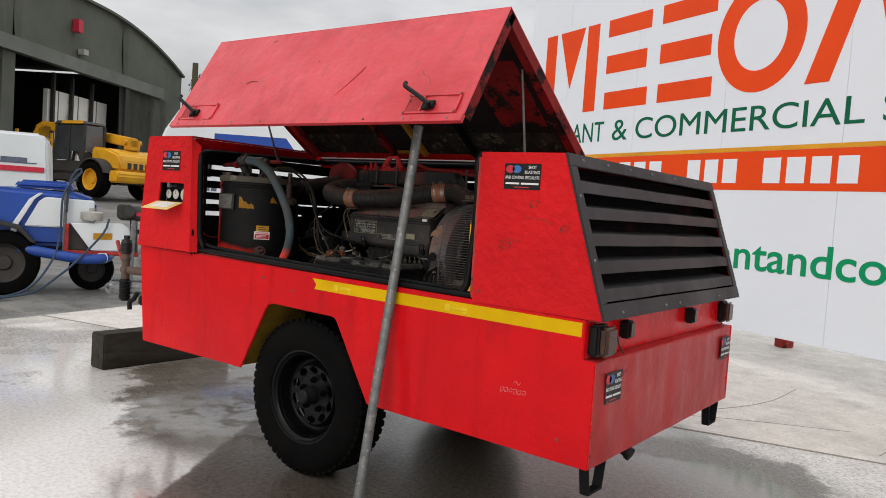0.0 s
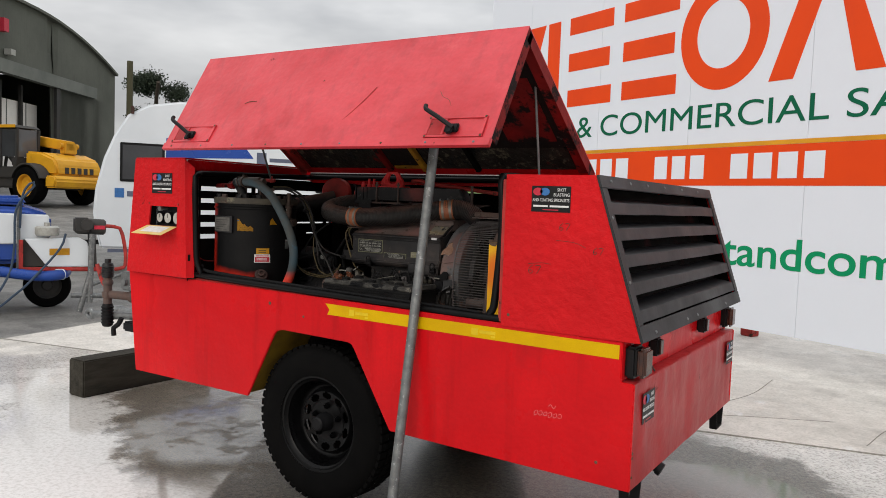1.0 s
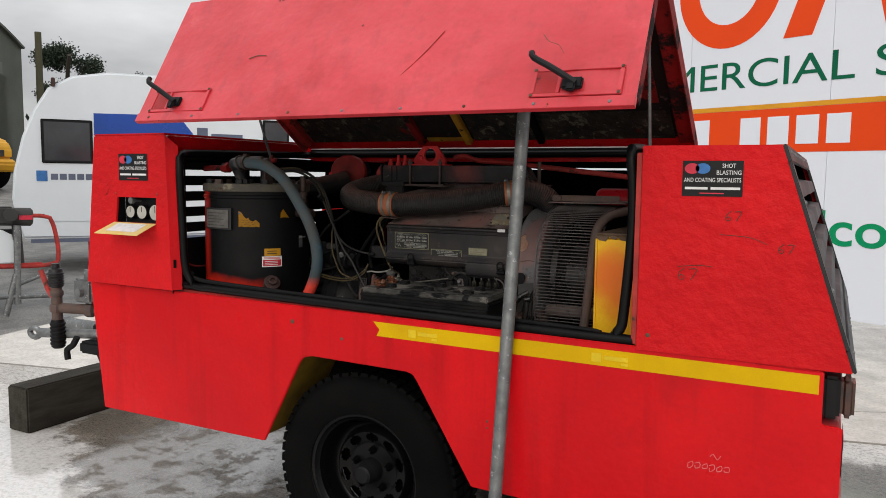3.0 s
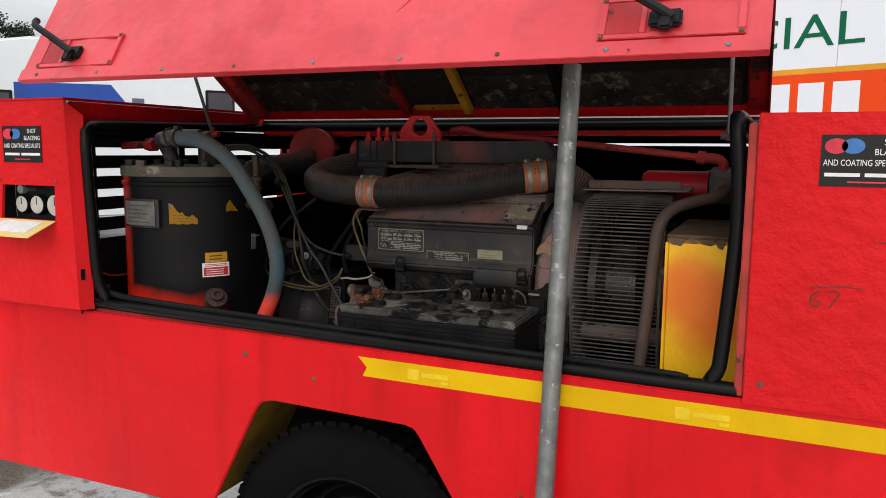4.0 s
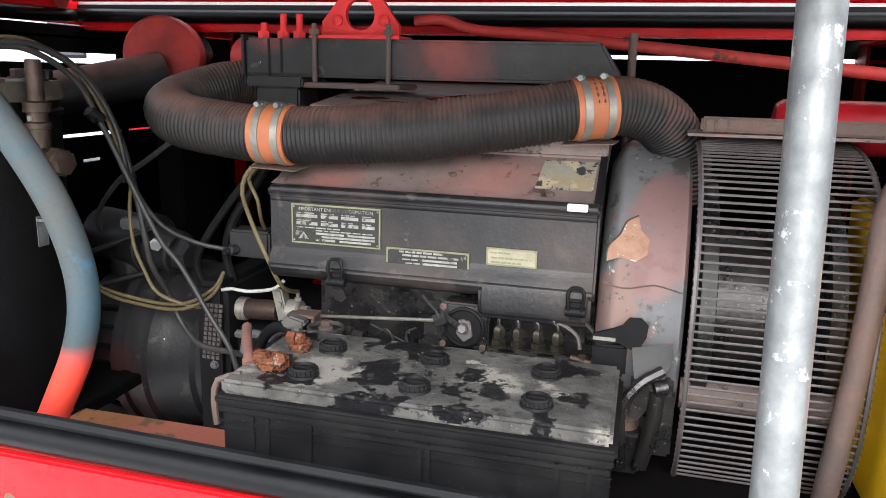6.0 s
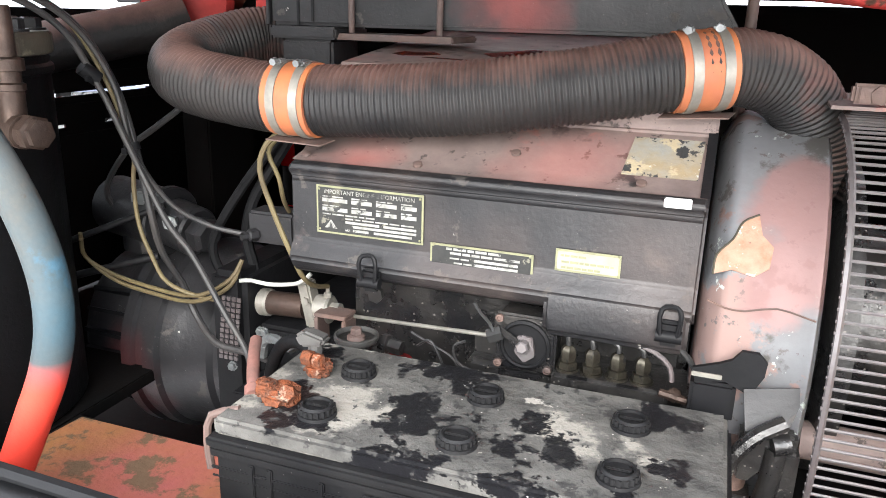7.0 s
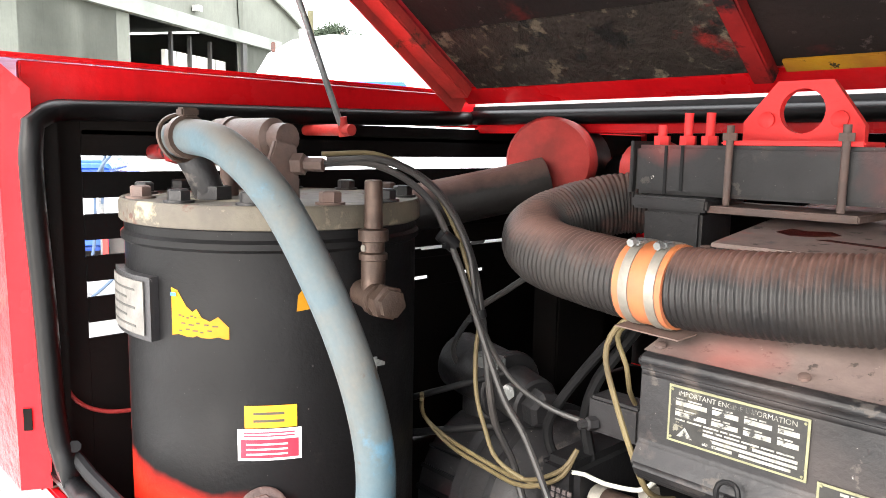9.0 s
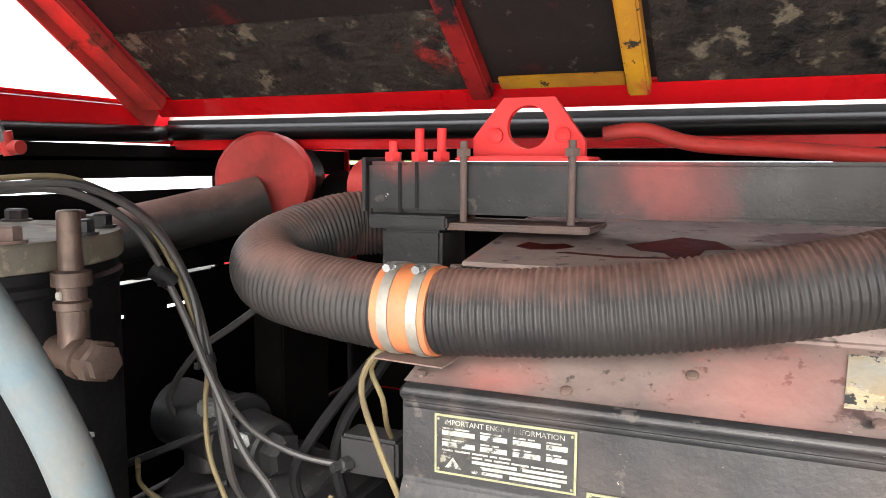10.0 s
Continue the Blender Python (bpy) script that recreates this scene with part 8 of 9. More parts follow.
cable("wire", [(-0.40, 0.56, 1.20), (-0.45, 0.555, 1.165), (-0.51, 0.55, 1.122), (-0.558, 0.55, 1.054), (-0.54, 0.56, 1.01)], 0.0055, M_CABLE_BLACK, "looped black tube over the casing")
cable("wire", [(-0.175, 0.47, 1.185), (-0.205, 0.475, 1.155), (-0.244, 0.48, 1.111), (-0.285, 0.48, 1.055), (-0.31, 0.485, 1.01), (-0.30, 0.49, 0.97), (-0.26, 0.50, 0.96)], 0.0075, M_RUBBER, "thick black tube at the engine end")
cable("wire", [(-0.18, 0.50, 1.18), (-0.215, 0.50, 1.13), (-0.25, 0.505, 1.08), (-0.268, 0.51, 1.025), (-0.26, 0.515, 0.97)], 0.009, M_RUBBER, "flattened grey-black tube behind the engine end")
cable("wire", [(-0.16, 0.445, 1.195), (-0.178, 0.432, 1.176), (-0.187, 0.428, 1.143), (-0.17, 0.428, 1.091), (-0.14, 0.424, 1.032), (-0.13, 0.435, 1.0), (-0.13, 0.465, 0.98), (-0.128, 0.495, 0.97)], 0.004, M_CABLE_TAN, "yellowed cable down the end of the engine")
cable("wire", [(-0.17, 0.45, 1.185), (-0.188, 0.452, 1.161), (-0.176, 0.455, 1.129), (-0.176, 0.465, 1.096), (-0.18, 0.485, 1.075)], 0.0035, M_CABLE_TAN, "short yellowed cable at the engine end")
for d in (0.0, 0.009):
    cable("wire", [(-0.50, 0.43, 1.01 + d), (-0.515, 0.45, 0.975), (-0.475, 0.466, 0.937 + d), (-0.393, 0.466, 0.925 + d), (-0.335, 0.452, 0.93 + d), (-0.299, 0.452, 0.94 + d), (-0.262, 0.458, 0.965 + d), (-0.25, 0.47, 1.0)], 0.0036, M_CABLE_TAN, "tan cable pair over the casing")
cable("wire", [(-0.262, 0.47, 0.966), (-0.235, 0.468, 0.972), (-0.207, 0.468, 0.97), (-0.157, 0.465, 0.98), (-0.14, 0.47, 0.995)], 0.0034, M_PALEPLATE, "pale grey wire behind the solenoid")
cable("wire", [(-0.19, 0.42, 0.885), (-0.175, 0.405, 0.915), (-0.15, 0.39, 0.928), (-0.11, 0.36, 0.935), (-0.07, 0.32, 0.965), (-0.03, 0.28, 0.985)], 0.0075, M_STEEL, "grey braided earth lead")
cable("wire", [(-0.79, 0.03, 1.05), (-0.785, 0.045, 1.02), (-0.78, 0.075, 1.0), (-0.775, 0.12, 0.993), (-0.785, 0.19, 0.995), (-0.79, 0.3, 1.01)], 0.0035, M_CABLE_RED, "thin red cable behind the tank")



# ---- yard things ----
solo("prop_pole", joined(turned([(0.0185, 0), (0.019, 0.002), (0.019, 1.548), (0.0185, 1.55), (0.015, 1.55), (0.015, 1.5)], (0.541, -0.162, 0.0), Vector((-0.004, 0.232, 1.5)), 24)), M_STEEL, "galvanised steel scaffold tube propping the lid open", "pole", at=(0.541, -0.162, 0))
solo("timber_sleeper", prism([(0.39, 0.0), (1.40, 0.0), (1.40, 0.237), (0.39, 0.237)], "x", -2.42, -2.26, 0.008), M_TIMBER, "dark weathered timber sleeper lying under the drawbar", "timber", at=(-2.34, 0.9, 0))
jack = thing("pipe_manifold", (-1.75, 0.24, 0.48), "rusty pipe coupling with ribbed black caps at the trailer front", "coupling")
CX, CY = -1.805, 0.25
part("pipe", joined(rod((CX, CY, 0.60), (CX, CY, 0.86), 0.024, 18), turned([(0.028, 0), (0.032, 0.008), (0.032, 0.03), (0.028, 0.036)], (CX, CY, 0.70), (0, 0, 1), 8), turned([(0.026, 0), (0.03, 0.006), (0.03, 0.02), (0.026, 0.026)], (CX, CY, 0.775), (0, 0, 1), 20)), M_RUSTPIPE, jack)
ridges = [q for k in range(5) for q in ((0.032, 0.012 + k * 0.012), (0.035, 0.014 + k * 0.012), (0.035, 0.019 + k * 0.012), (0.032, 0.021 + k * 0.012))]
part("cap", turned([(0.026, 0), (0.032, 0.006)] + ridges + [(0.028, 0.085), (0.018, 0.088), (0.018, 0.11), (0, 0.112)], (CX, CY, 0.815), (0, 0, 1), 24), M_DUSTY, jack, "grey-black ribbed cap")
ridges = [q for k in range(6) for q in ((0.030, 0.016 + k * 0.018), (0.034, 0.019 + k * 0.018), (0.034, 0.027 + k * 0.018), (0.030, 0.030 + k * 0.018))]
part("cap", turned([(0.022, 0), (0.030, 0.008)] + ridges + [(0.027, 0.133)], (CX, CY, 0.532), (0, 0, 1), 24), M_BLACK, jack, "black ribbed lower cap")
part("lever_stub", hose([(-1.91, 0.25, 0.885), (-1.88, 0.25, 0.83), (-1.855, 0.25, 0.79), (-1.825, 0.25, 0.765)], 0.012, 10), M_RED_OLD, jack, "rusty red lever stub")
part("side_branch", joined(rod((CX, CY, 0.72), (-1.62, 0.34, 0.71), 0.024, 16), turned([(0.035, 0), (0.035, 0.03), (0.026, 0.04)], (-1.68, 0.31, 0.713), (1, 0.5, 0), 8), rod((-1.62, 0.34, 0.71), (-1.215, 0.5, 0.70), 0.03, 14)), M_RUSTPIPE, jack)
part("valve_box", joined(box((-1.72, 0.27, 0.75), (-1.60, 0.36, 0.86), 0.01), rod((-1.66, 0.31, 0.86), (-1.66, 0.31, 0.90), 0.02, 14), turned([(0.02, 0), (0.02, 0.02)], (-1.66, 0.268, 0.80), (0, -1, 0), 8)), M_STEEL, jack, "grey valve box")
part("drawbar_tube", joined(rod((-1.93, 0.25, 0.59), (-1.18, 0.44, 0.615), 0.022, 16), hose([(-1.965 + 0.034 * math.cos(a), 0.245, 0.588 + 0.022 * math.sin(a)) for a in [k * math.pi / 6 for k in range(12)]], 0.013, 10, 0.01, closed=True)), M_STEEL, jack, "grey steel tube with a ring at its end")
part("hanging_hook", joined(hose([(-1.70, 0.27, 0.59), (-1.72, 0.26, 0.55), (-1.745, 0.25, 0.53), (-1.742, 0.25, 0.485)], 0.014, 10), box((-1.68, 0.26, 0.52), (-1.52, 0.34, 0.575), 0.01), rod((-1.58, 0.30, 0.52), (-1.56, 0.31, 0.46), 0.02, 12)), M_BLACK, jack, "black hook and catch")


def wheel_at(owner, c, r, w, ax, rim_mat, name="wheel"):
    """A plain road wheel: tyre, rim, hub."""
    c, ax = Vector(c), Vector(ax).normalized()
    t = part(name, turned([(r * 0.58, 0.03), (r * 0.6, 0.0), (r * 0.72, -w * 0.06), (r * 0.93, 0.0), (r, w * 0.16), (r, w * 0.84), (r * 0.93, w), (r * 0.6, w)], c + ax * w / 2, -ax, 36, caps=False), M_TYRE, owner, "black rubber tyre")
    part("rim", turned([(r * 0.6, 0.0), (r * 0.56, 0.015), (r * 0.5, w * 0.3), (r * 0.25, w * 0.35), (r * 0.2, w * 0.2), (0, w * 0.2)], c + ax * w / 2, -ax, 28, caps=False), rim_mat, t)
    return t


# ---- touring caravan ----
def caravan():
    # its long side faces the yard; built along u, from its rounded front end
    front, along = Vector((-8.18, 4.24, 0)), Vector((0.57, 0.82, 0)).normalized()
    out = Vector((along.y, -along.x, 0))
    if out.y > 0:
        out = -out
    cv = thing("touring_caravan", front + along * 2.5, "white touring caravan with a blue stripe and dark windows", "caravan")
    m = plate_frame(front, along, (0, 0, 1))
    flip = 1.0 if (m.to_3x3() @ Vector((0, 0, 1))).dot(out) > 0 else -1.0

    def block(x0, y0, x1, y1, z0, z1, r=0.0):
        a, z = sorted((z0 * flip, z1 * flip))
        return tile(m, x0, y0, x1, y1, a, z, r)

    prof = [(0.10, 0.46), (0.03, 0.75), (0.0, 1.0), (0.03, 1.35), (0.14, 1.8), (0.28, 2.15), (0.46, 2.45), (0.75, 2.62), (1.2, 2.70), (4.6, 2.72), (5.0, 2.64), (5.2, 2.4), (5.25, 1.6), (5.25, 0.5), (4.0, 0.45), (1.0, 0.45)]
    b = prism(prof, "z", -2.2 * flip, 0.0, 0.03, 3)
    b.transform(m)
    part("body", b, M_WHITE_GRP, cv, "white fibreglass body")
    for x0, x1, z0, z1 in ((0.36, 0.98, 1.46, 2.04), (3.3, 3.7, 1.4, 2.15)):
        w = part("window", block(x0, z0, x1, z1, 0.0, 0.018, 0.02), M_PLASTIC, cv, "dark window in a black frame")
        part("pane", block(x0 + 0.035, z0 + 0.035, x1 - 0.035, z1 - 0.035, 0.0185, 0.022, 0.0), M_GLASS_DARK, w)
    part("stripe", prism([(1.0, 1.84), (2.3, 1.9), (2.1, 2.16), (1.0, 2.14)], "z", 0.0, 0.004), M_BLUE_GRP, cv, "blue stripe").data.transform(Matrix.Translation(-BASE[cv.name]) @ m @ Matrix.Diagonal((1, 1, flip, 1)) @ Matrix.Translation(BASE[cv.name]))
    for x0, x1, z0, z1 in ((2.35, 2.5, 1.75, 2.0), (2.55, 3.0, 1.86, 1.92), (3.85, 4.2, 1.6, 2.0)):
        part("decal", block(x0, z0, x1, z1, 0.0, 0.004), M_GREY_PRINT, cv, "grey decal", 0)
    for k in range(6):
        part("bar", block(0.46 + k * 0.105, 1.24, 0.545 + k * 0.105, 1.32, 0.0, 0.004), M_GREY_PRINT, cv, "grey bar", 0)
    part("oval_mark", block(0.29, 1.22, 0.42, 1.36, 0.0, 0.004, 0.0), M_LOGOBLUE, cv, "", 0)
    part("marker_light", block(0.50, 2.46, 0.55, 2.58, 0.0, 0.03, 0.008), M_LENS, cv, "small red marker light")
    part("locker_hatch", block(0.35, 0.68, 0.95, 1.0, 0.0, 0.006, 0.004), M_WHITE_GRP, cv)
    part("skirt", block(0.2, 0.40, 5.0, 0.449, -0.05, -0.01), M_GREY_PRINT, cv)
    wheel_at(cv, m @ Vector((2.9, 0.33, -0.12 * flip)), 0.33, 0.2, out, M_STEEL)
    part("leg", joined(block(0.9, 0.0, 0.96, 0.46, -0.3, -0.24), block(4.6, 0.0, 4.66, 0.46, -0.3, -0.24)), M_BLACK, cv, "black corner steady")
    part("a_frame", block(-0.9, 0.45, 0.2, 0.52, -1.15, -1.05), M_BLACK, cv)


caravan()


# ---- blue and white jetting bowser with a pump on its tail ----
def bowser():
    f = Vector((-6.05, 1.2, 0))
    u = Vector((0.47, 0.88, 0)).normalized()
    m = plate_frame(f, u, (0, 0, 1))
    if (m.to_3x3() @ Vector((0, 0, 1))).dot(Vector((0.9, -0.4, 0))) < 0:
        flip = -1.0
    else:
        flip = 1.0

    def blk(x0, z0, x1, z1, d0, d1, r=0.0):
        a, z = sorted((d0 * flip, d1 * flip))
        return tile(m, x0, z0, x1, z1, a, z, r)

    def pt(x, z, d):
        return m @ Vector((x, z, d * flip))

    bw = thing("water_bowser", f, "blue and white fibreglass water bowser trailer with a red pump frame", "trailer")

    def drawn(pts, d0, d1, r=0.0):
        q = prism(pts, "z", *sorted((d0 * flip, d1 * flip)), r, 3)
        q.transform(m)
        return q

    side = m.to_3x3() @ Vector((0, 0, flip))
    part("tank", drawn([(-1.6, 0.5), (-1.6, 1.08), (-0.54, 1.1), (0.10, 1.13), (0.80, 1.11), (1.02, 1.04), (1.02, 0.76), (0.72, 0.52), (0.285, 0.52)], -1.5, -0.05, 0.05), M_BLUE_GRP, bw, "glossy blue moulded tank")
    part("tank_lid", drawn([(0.20, 1.135), (0.27, 1.22), (0.74, 1.225), (0.80, 1.135)], -1.3, -0.12, 0.03), M_BLUE_GRP, bw)
    part("white_side", drawn([(0.33, 0.73), (0.46, 1.0), (0.52, 1.05), (1.0, 1.04), (1.0, 0.77), (0.64, 0.73)], -0.052, -0.02, 0.012), M_WHITE_GRP, bw, "white moulded side")
    part("strap", drawn([(0.25, 0.62), (0.28, 0.75), (0.42, 1.02), (0.5, 1.09), (0.46, 1.09), (0.37, 1.02), (0.22, 0.75), (0.2, 0.62)], -0.05, 0.0, 0.004), M_WHITE_GRP, bw, "pale wheel arch strip")
    wheel_at(bw, pt(0.16, 0.34, -0.02), 0.34, 0.2, side, M_MACHINE_DARK)
    wheel_at(bw, pt(1.0, 0.24, -0.55), 0.24, 0.15, side, M_MACHINE_DARK)
    part("mudguard", drawn([(-0.3, 0.56), (-0.26, 0.74), (0.0, 0.80), (0.3, 0.74), (0.45, 0.56), (0.41, 0.56), (0.28, 0.70), (0.0, 0.76), (-0.22, 0.70), (-0.26, 0.56)], -0.2, 0.1, 0.01), M_MACHINE_DARK, bw, "black mudguard")
    part("bumper", hose([pt(0.30, 0.50, 0.02), pt(0.55, 0.46, 0.08), pt(0.9, 0.41, 0.1), pt(1.12, 0.42, 0.05), pt(1.2, 0.43, -0.5)], 0.055, 14, 0.05), M_BLUE_GRP, bw, "blue tubular bumper")
    part("bumper_band", hose([pt(1.06, 0.418, 0.075), pt(1.13, 0.421, 0.045)], 0.058, 14, 0.05, smooth=False), M_WHITE_GRP, bw, "white band")
    part("upright", drawn([(0.70, 0.40), (0.735, 0.40), (0.735, 1.12), (0.70, 1.12)], 0.0, 0.03, 0.008), M_STEEL, bw, "grey steel upright")
    part("red_frame", drawn([(0.72, 0.46), (1.6, 0.46), (1.6, 0.495), (0.76, 0.495), (0.76, 0.78), (0.72, 0.78)], 0.03, 0.06, 0.004), M_RED_OLD, bw, "red steel frame")
    part("red_hoop", hose([pt(1.3, 0.93, 0.05), pt(1.62, 0.93, 0.05), pt(1.7, 0.86, 0.05), pt(1.74, 0.56, 0.05), pt(1.66, 0.47, 0.05), pt(1.2, 0.47, 0.05)], 0.02, 10, 0.04), M_RED_OLD, bw, "red tubular hoop")
    part("pump_cover", drawn([(0.77, 0.79), (1.28, 0.81), (1.36, 0.76), (1.42, 0.50), (0.98, 0.50)], 0.02, 0.055, 0.008), M_WHITE_GRP, bw, "white pump cover")
    part("pump_bay", drawn([(0.76, 0.50), (1.0, 0.50), (0.80, 0.78), (0.76, 0.78)], -0.04, 0.0), M_MACHINE_DARK, bw)
    part("label", drawn([(1.0, 0.62), (1.19, 0.625), (1.19, 0.695), (1.0, 0.69)], 0.056, 0.059), M_YELSTICK, bw, "yellow warning label", 0)
    part("pump_engine", joined(rod(pt(1.25, 0.93, 0.0), pt(1.54, 0.92, 0.0), 0.085, 18, bev=0.02), drawn([(1.23, 0.86), (1.38, 0.86), (1.38, 1.02), (1.23, 1.02)], -0.1, 0.1, 0.015), rod(pt(1.35, 0.95, 0.08), pt(1.35, 0.95, 0.13), 0.06, 14), rod(pt(1.4, 0.9, 0.0), pt(1.42, 0.48, 0.0), 0.04)), M_MACHINE_DARK, bw, "small black petrol engine")
    part("engine_badge", drawn([(1.42, 0.9), (1.53, 0.9), (1.53, 0.94), (1.42, 0.94)], 0.086, 0.09), M_LOGORED, bw, "plain red badge", 0)
    part("cap_tank", turned([(0.10, 0), (0.115, 0.02), (0.115, 0.09), (0.10, 0.1), (0.03, 0.105), (0.03, 0.14)], pt(0.98, 0.82, 0.0), (0, 0, 1), 24), M_PALEPLATE, bw, "grey round cap tank")
    part("chassis", drawn([(-0.5, 0.42), (1.3, 0.42), (1.3, 0.5), (-0.5, 0.5)], -0.6, -0.5), M_MACHINE_DARK, bw)
    part("jockey_stand", joined(rod(pt(1.4, 0.85, 0.1), pt(1.38, 0.12, 0.1), 0.03), rod(pt(1.2, 0.2, 0.1), pt(1.75, 0.18, 0.1), 0.025), rod(pt(1.38, 0.4, 0.1), pt(1.28, 0.02, 0.1), 0.03), rod(pt(1.38, 0.3, 0.1), pt(1.7, 0.42, 0.08), 0.02)), M_STEEL, bw, "grey jockey stand")
    for pts in ([(0.73, 0.9, 0.05), (0.75, 1.22, 0.05), (0.82, 1.36, 0.06), (0.86, 1.34, 0.06), (0.70, 1.1, 0.08), (0.68, 0.7, 0.1), (0.62, 0.4, 0.15), (0.4, 0.1, 0.3), (0.0, 0.02, 0.5), (-0.8, 0.02, 0.6)], [(1.15, 0.85, 0.08), (1.1, 0.7, 0.1), (0.9, 0.45, 0.16), (0.7, 0.25, 0.25), (0.4, 0.06, 0.4), (-0.2, 0.02, 0.6), (-0.9, 0.02, 0.8)]):
        part("water_hose", hose([pt(*q) for q in pts], 0.012, 8, 0.05), M_BLUELINE, bw, "dull blue water hose")


bowser()


# ---- white van behind it ----
def van():
    v = thing("parked_van", (-13.43, 1.95, 0), "white van with a red waist stripe parked in the yard", "van")
    m = Matrix.Translation((-13.43, 1.95, 0)) @ Matrix.Rotation(radians(62), 4, "Z")
    b = prism([(-2.0, 0.45), (-2.0, 1.95), (-1.9, 2.02), (2.95, 2.04), (3.06, 1.95), (3.1, 1.2), (3.1, 0.45)], "y", -0.9, 0.9, 0.05, 3)
    b.transform(m)
    part("body", b, M_WHITE_GRP, v, "white van body")
    b = box((-1.95, -0.925, 1.36), (3.02, -0.902, 1.45), 0.004)
    b.transform(m)
    part("stripe", b, M_LOGORED, v, "red stripe")
    b = box((2.35, -0.915, 1.5), (2.75, -0.902, 1.6), 0.004)
    b.transform(m)
    part("label", b, M_GREY_PRINT, v, "dark plain label", 0)
    b = box((-1.9, -0.91, 1.5), (2.9, -0.902, 1.52), 0.002)
    b.transform(m)
    part("seam", b, M_GREY_PRINT, v, "", 0)
    for x in (-1.1, 2.2):
        p = Matrix.Translation((-13.43, 1.95, 0)) @ Matrix.Rotation(radians(62), 4, "Z") @ Vector((x, -0.82, 0.33))
        wheel_at(v, p, 0.33, 0.22, Matrix.Rotation(radians(62), 3, "Z") @ Vector((0, -1, 0)), M_STEEL)


van()


# ---- yellow telehandler ----
def telehandler(at, turn):
    """Its tail points along x; the cab stands on the -y side, the boom runs past it to the front."""
    t = thing("telehandler", (0, 0, 0), "yellow telescopic handler with a glazed black cab and big tyres", "telehandler")
    part("chassis", joined(box((-2.0, -0.5, 0.5), (2.0, 0.5, 0.92), 0.05), box((-1.75, -0.95, 0.55), (-1.05, 0.95, 0.68), 0.02), box((1.05, -0.95, 0.55), (1.75, 0.95, 0.68), 0.02)), M_MACHINE_DARK, t, "dark steel chassis")
    hood = part("engine_hood", prism([(0.85, 0.95), (0.85, 1.72), (1.6, 1.68), (2.15, 1.5), (2.3, 1.25), (2.3, 0.95)], "y", -0.75, 1.0, 0.07, 3), M_MACHINE, t, "yellow engine hood")
    for k in range(5):
        part("grille_slat", box((2.285, -0.45 + k * 0.24, 1.02), (2.31, -0.30 + k * 0.24, 1.22), 0.004), M_MACHINE_DARK, hood)
    part("counterweight", prism([(2.0, 0.55), (2.0, 0.94), (2.42, 0.94), (2.5, 0.8), (2.42, 0.55)], "y", -0.95, 0.95, 0.05, 3), M_MACHINE, t, "yellow counterweight")
    part("tail_post", joined(box((1.5, 0.0, 1.68), (1.75, 0.5, 2.05), 0.03), rod((1.62, -0.1, 1.95), (1.62, 0.6, 1.95), 0.09, 14)), M_MACHINE, t)
    cab = part("cab", joined(box((-0.85, -1.02, 0.8), (0.8, -0.18, 1.2), 0.05), box((0.55, -1.02, 1.2), (0.8, -0.18, 1.5), 0.04)), M_MACHINE_DARK, t, "black cab")
    part("cab_roof", prism([(-0.75, 2.42), (-0.6, 2.54), (0.65, 2.54), (0.82, 2.44)], "y", -1.05, -0.15, 0.02), M_MACHINE_DARK, cab)
    part("roof_edge", box((-0.3, -1.07, 2.44), (0.8, -1.052, 2.54), 0.004), M_MACHINE, cab, "yellow roof edge")
    for x0, x1 in ((-0.85, -0.62), (-0.02, 0.03), (0.72, 0.76)):
        for y in (-1.02, -0.25):
            part("pillar", slab([(x0, y, 1.2), (x0 + 0.08, y, 1.2), (x1 + 0.08, y, 2.42), (x1, y, 2.42)], (0, 1, 0), 0.07), M_MACHINE_DARK, cab)
    part("side_pane", box((-0.72, -1.0, 1.22), (0.0, -0.985, 2.4)), M_GLASS_DARK, cab, "dark cab glass")
    part("side_pane", box((0.1, -1.0, 1.52), (0.74, -0.985, 2.4)), M_GLASS_DARK, cab)
    part("rear_pane", box((0.765, -0.94, 1.52), (0.78, -0.26, 2.4)), M_GLASS_PALE, cab, "rear cab glass with sky light in its paler colour")
    part("boom", joined(prism([(1.75, 1.78), (1.75, 2.1), (-2.5, 2.62), (-2.5, 2.3)], "y", 0.05, 0.42, 0.03), prism([(-2.1, 2.36), (-2.1, 2.56), (-3.0, 2.66), (-3.0, 2.48)], "y", 0.11, 0.36, 0.02)), M_MACHINE, t, "yellow boom")
    part("boom_head", prism([(-2.9, 2.66), (-3.3, 2.5), (-3.55, 1.9), (-3.35, 1.85), (-3.1, 2.3), (-2.9, 2.45)], "y", 0.0, 0.46, 0.03), M_MACHINE, t, "yellow boom head")
    part("lift_ram", joined(rod((-0.6, 0.24, 1.1), (-1.5, 0.24, 1.9), 0.09, 12), rod((-1.5, 0.24, 1.9), (-2.0, 0.24, 2.36), 0.05, 12)), M_MACHINE_DARK, t, "dark lift ram")
    part("carriage", joined(box((-3.75, -0.5, 1.45), (-3.6, 0.95, 1.55), 0.02), box((-3.75, -0.5, 1.95), (-3.6, 0.95, 2.05), 0.02), *[box((-3.74, y, 1.45), (-3.62, y + 0.08, 2.3), 0.01) for y in (-0.5, 0.2, 0.87)], box((-4.7, -0.3, 1.45), (-3.75, -0.18, 1.5)), box((-4.7, 0.6, 1.45), (-3.75, 0.72, 1.5))), M_MACHINE, t, "yellow fork carriage")
